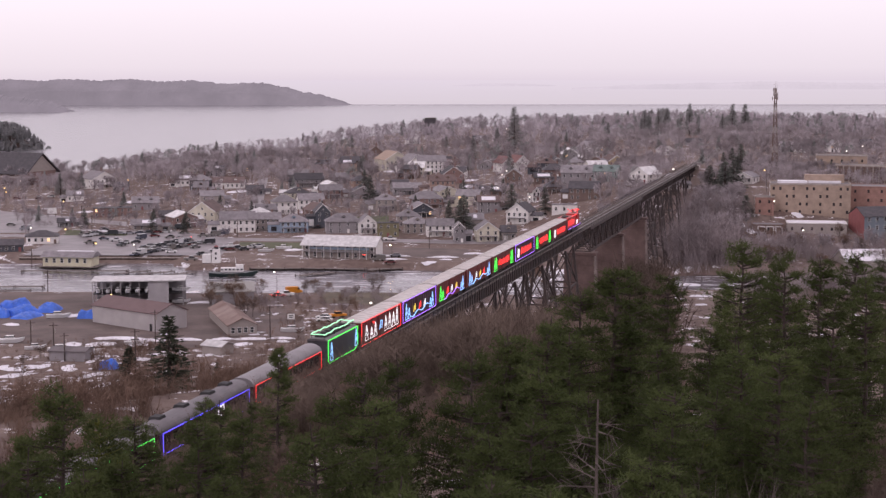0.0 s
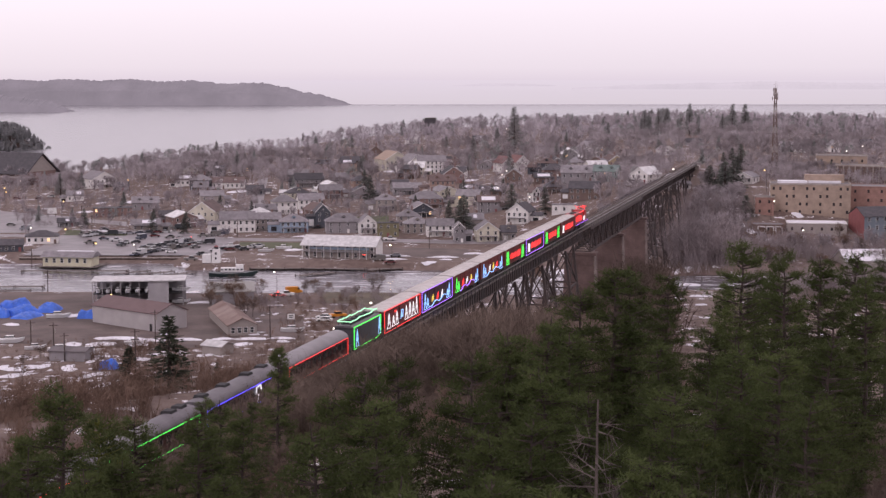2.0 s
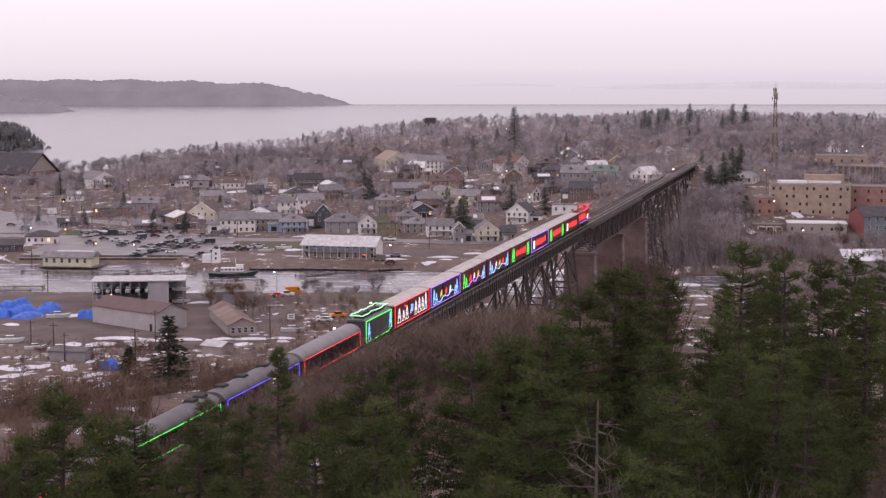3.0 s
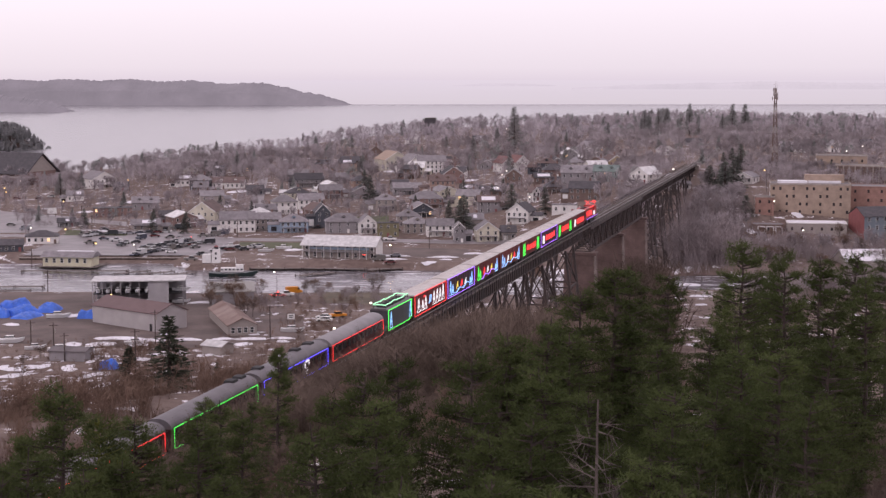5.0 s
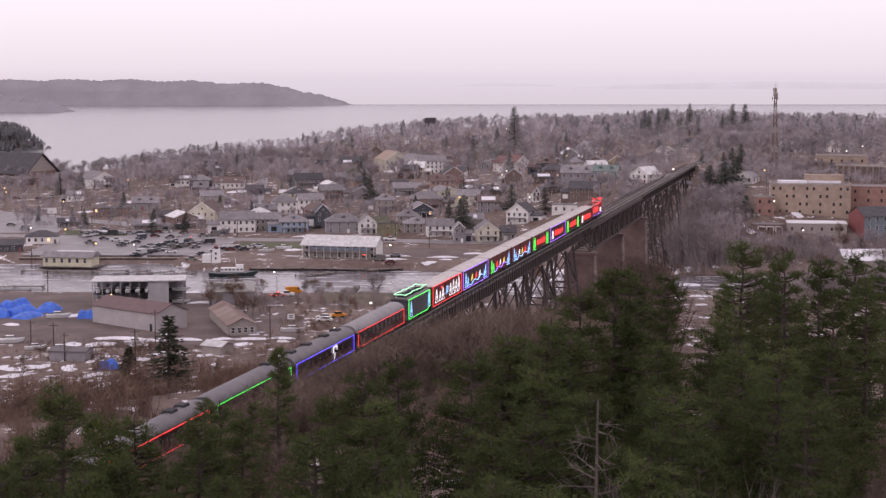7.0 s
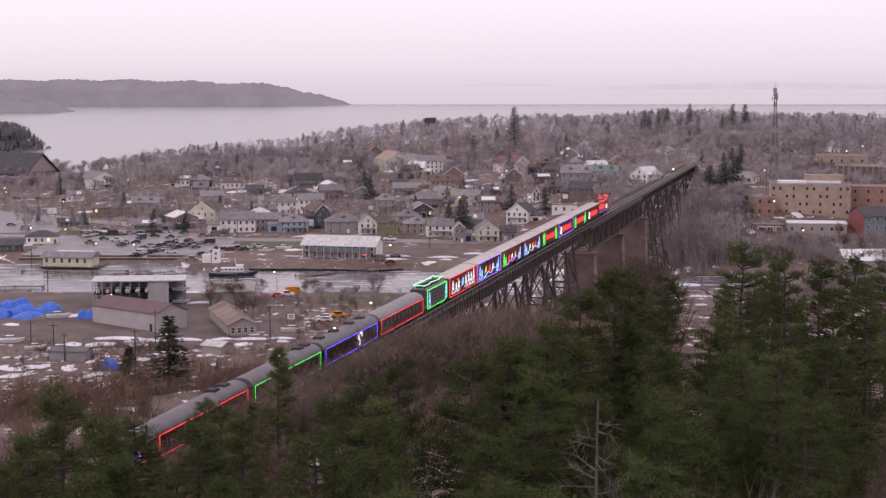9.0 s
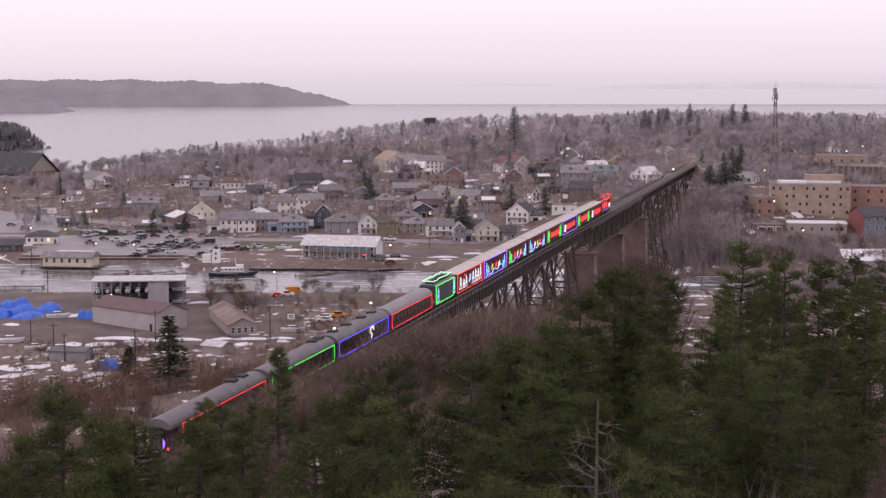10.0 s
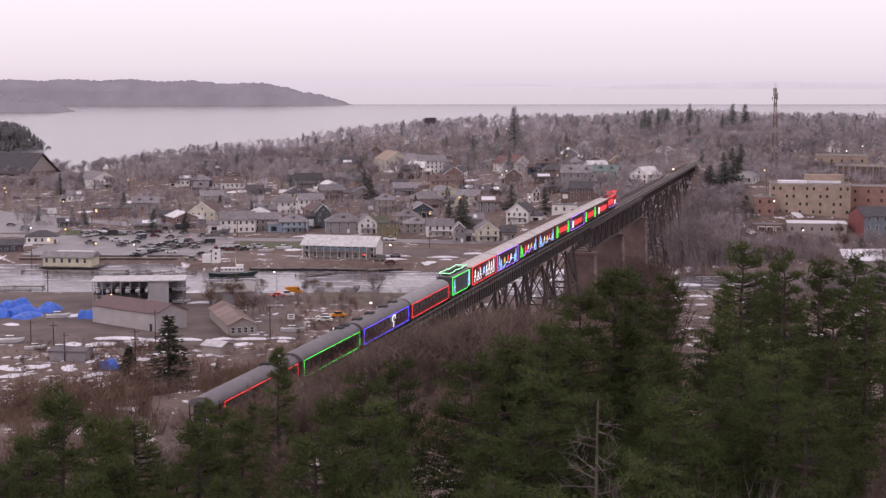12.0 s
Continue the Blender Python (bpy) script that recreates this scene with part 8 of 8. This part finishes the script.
    prism(bm, [(-15, -1), (15, -1), (15, 9), (0, 19.5), (-15, 9)], 0, -28, 21)
    part("wall", bm, WALL["brick"], a)
    bm = bmesh.new()
    prism(bm, [(-18, 7.2), (0, 20), (18, 7.2), (18, 7.8), (0, 20.7), (-18, 7.8)], 0, -29, 22.5)
    part("roof", bm, ROOF["dark"], a)
    bm = bmesh.new()
    prism(bm, [(-14.5, 8.8), (14.5, 8.8), (0, 19.0)], 0, 21.0, 21.3)
    part("gable_panel", bm, WALL["stone"], a, "pale gable panel")
    bm = bmesh.new()
    box(bm, (2, -20, 2.2), (26, 10, 6.5))
    box(bm, (24, -8, 2.0), (14, 14, 6.0))
    part("entrance_wing", bm, WALL["brick"], a)
    bm = bmesh.new()
    box(bm, (8, -20, 5.7), (40, 13, 0.6))
    part("wing_roof", bm, WALL["stone"], a)
    for k in range(8):
        window(a, -9 + k * 3.1, -25.05, 2.4, 0, 1.5)
    o = thing("lookout_block", pose(-11, 1330, float(ground(-11, 1330)) - 0.5, 0, 0, 4), "dark square water tank building on the ridge", "water tank")
    bm = bmesh.new()
    box(bm, (0, 0, 6.9), (9, 9, 14.0))
    part("wall", bm, ROOF["dark"], o)
    bm = bmesh.new()
    box(bm, (0, 0, 14.1), (9.4, 9.4, 0.5))
    part("cap", bm, ROOF["brown"], o)


roads()
HOUSE_RND = random.Random(23)
for row in HOUSES:
    house(*row, HOUSE_RND)
big_buildings()
waterfront()
vehicles()
snow_patches()
for x, y, h, lit in LAMPS:
    lamp_post(x, y, h, (LAMP_W, LAMP_Y, LAMP_R)[lit])
for x, y in ((-19.4, 586), (-28.8, 587)):
    lamp_post(x, y, 5.5, FLOOD, "bright flood lamp on the wharf")
for x, y, h in POLES:
    utility_pole(x, y, h)


# ---- what moves ----
SPEED = 5.62


def motions():
    """The train rolls forward at an even speed, and its wheels turn with it."""
    for car, s in CARS:
        walk(car, [(t, track_pose(s - 0.4 + SPEED * (t - 9.5))) for t in range(13)])
    step = math.radians(72) * 0.46 / SPEED
    n = int(12 / step) + 1
    for w, at in WHEELSETS:
        walk(w, [(12 * k / n, Matrix.Translation(at) @ Matrix.Rotation(SPEED * 12 * k / n / 0.46, 4, "Y")) for k in range(n + 1)])


motions()
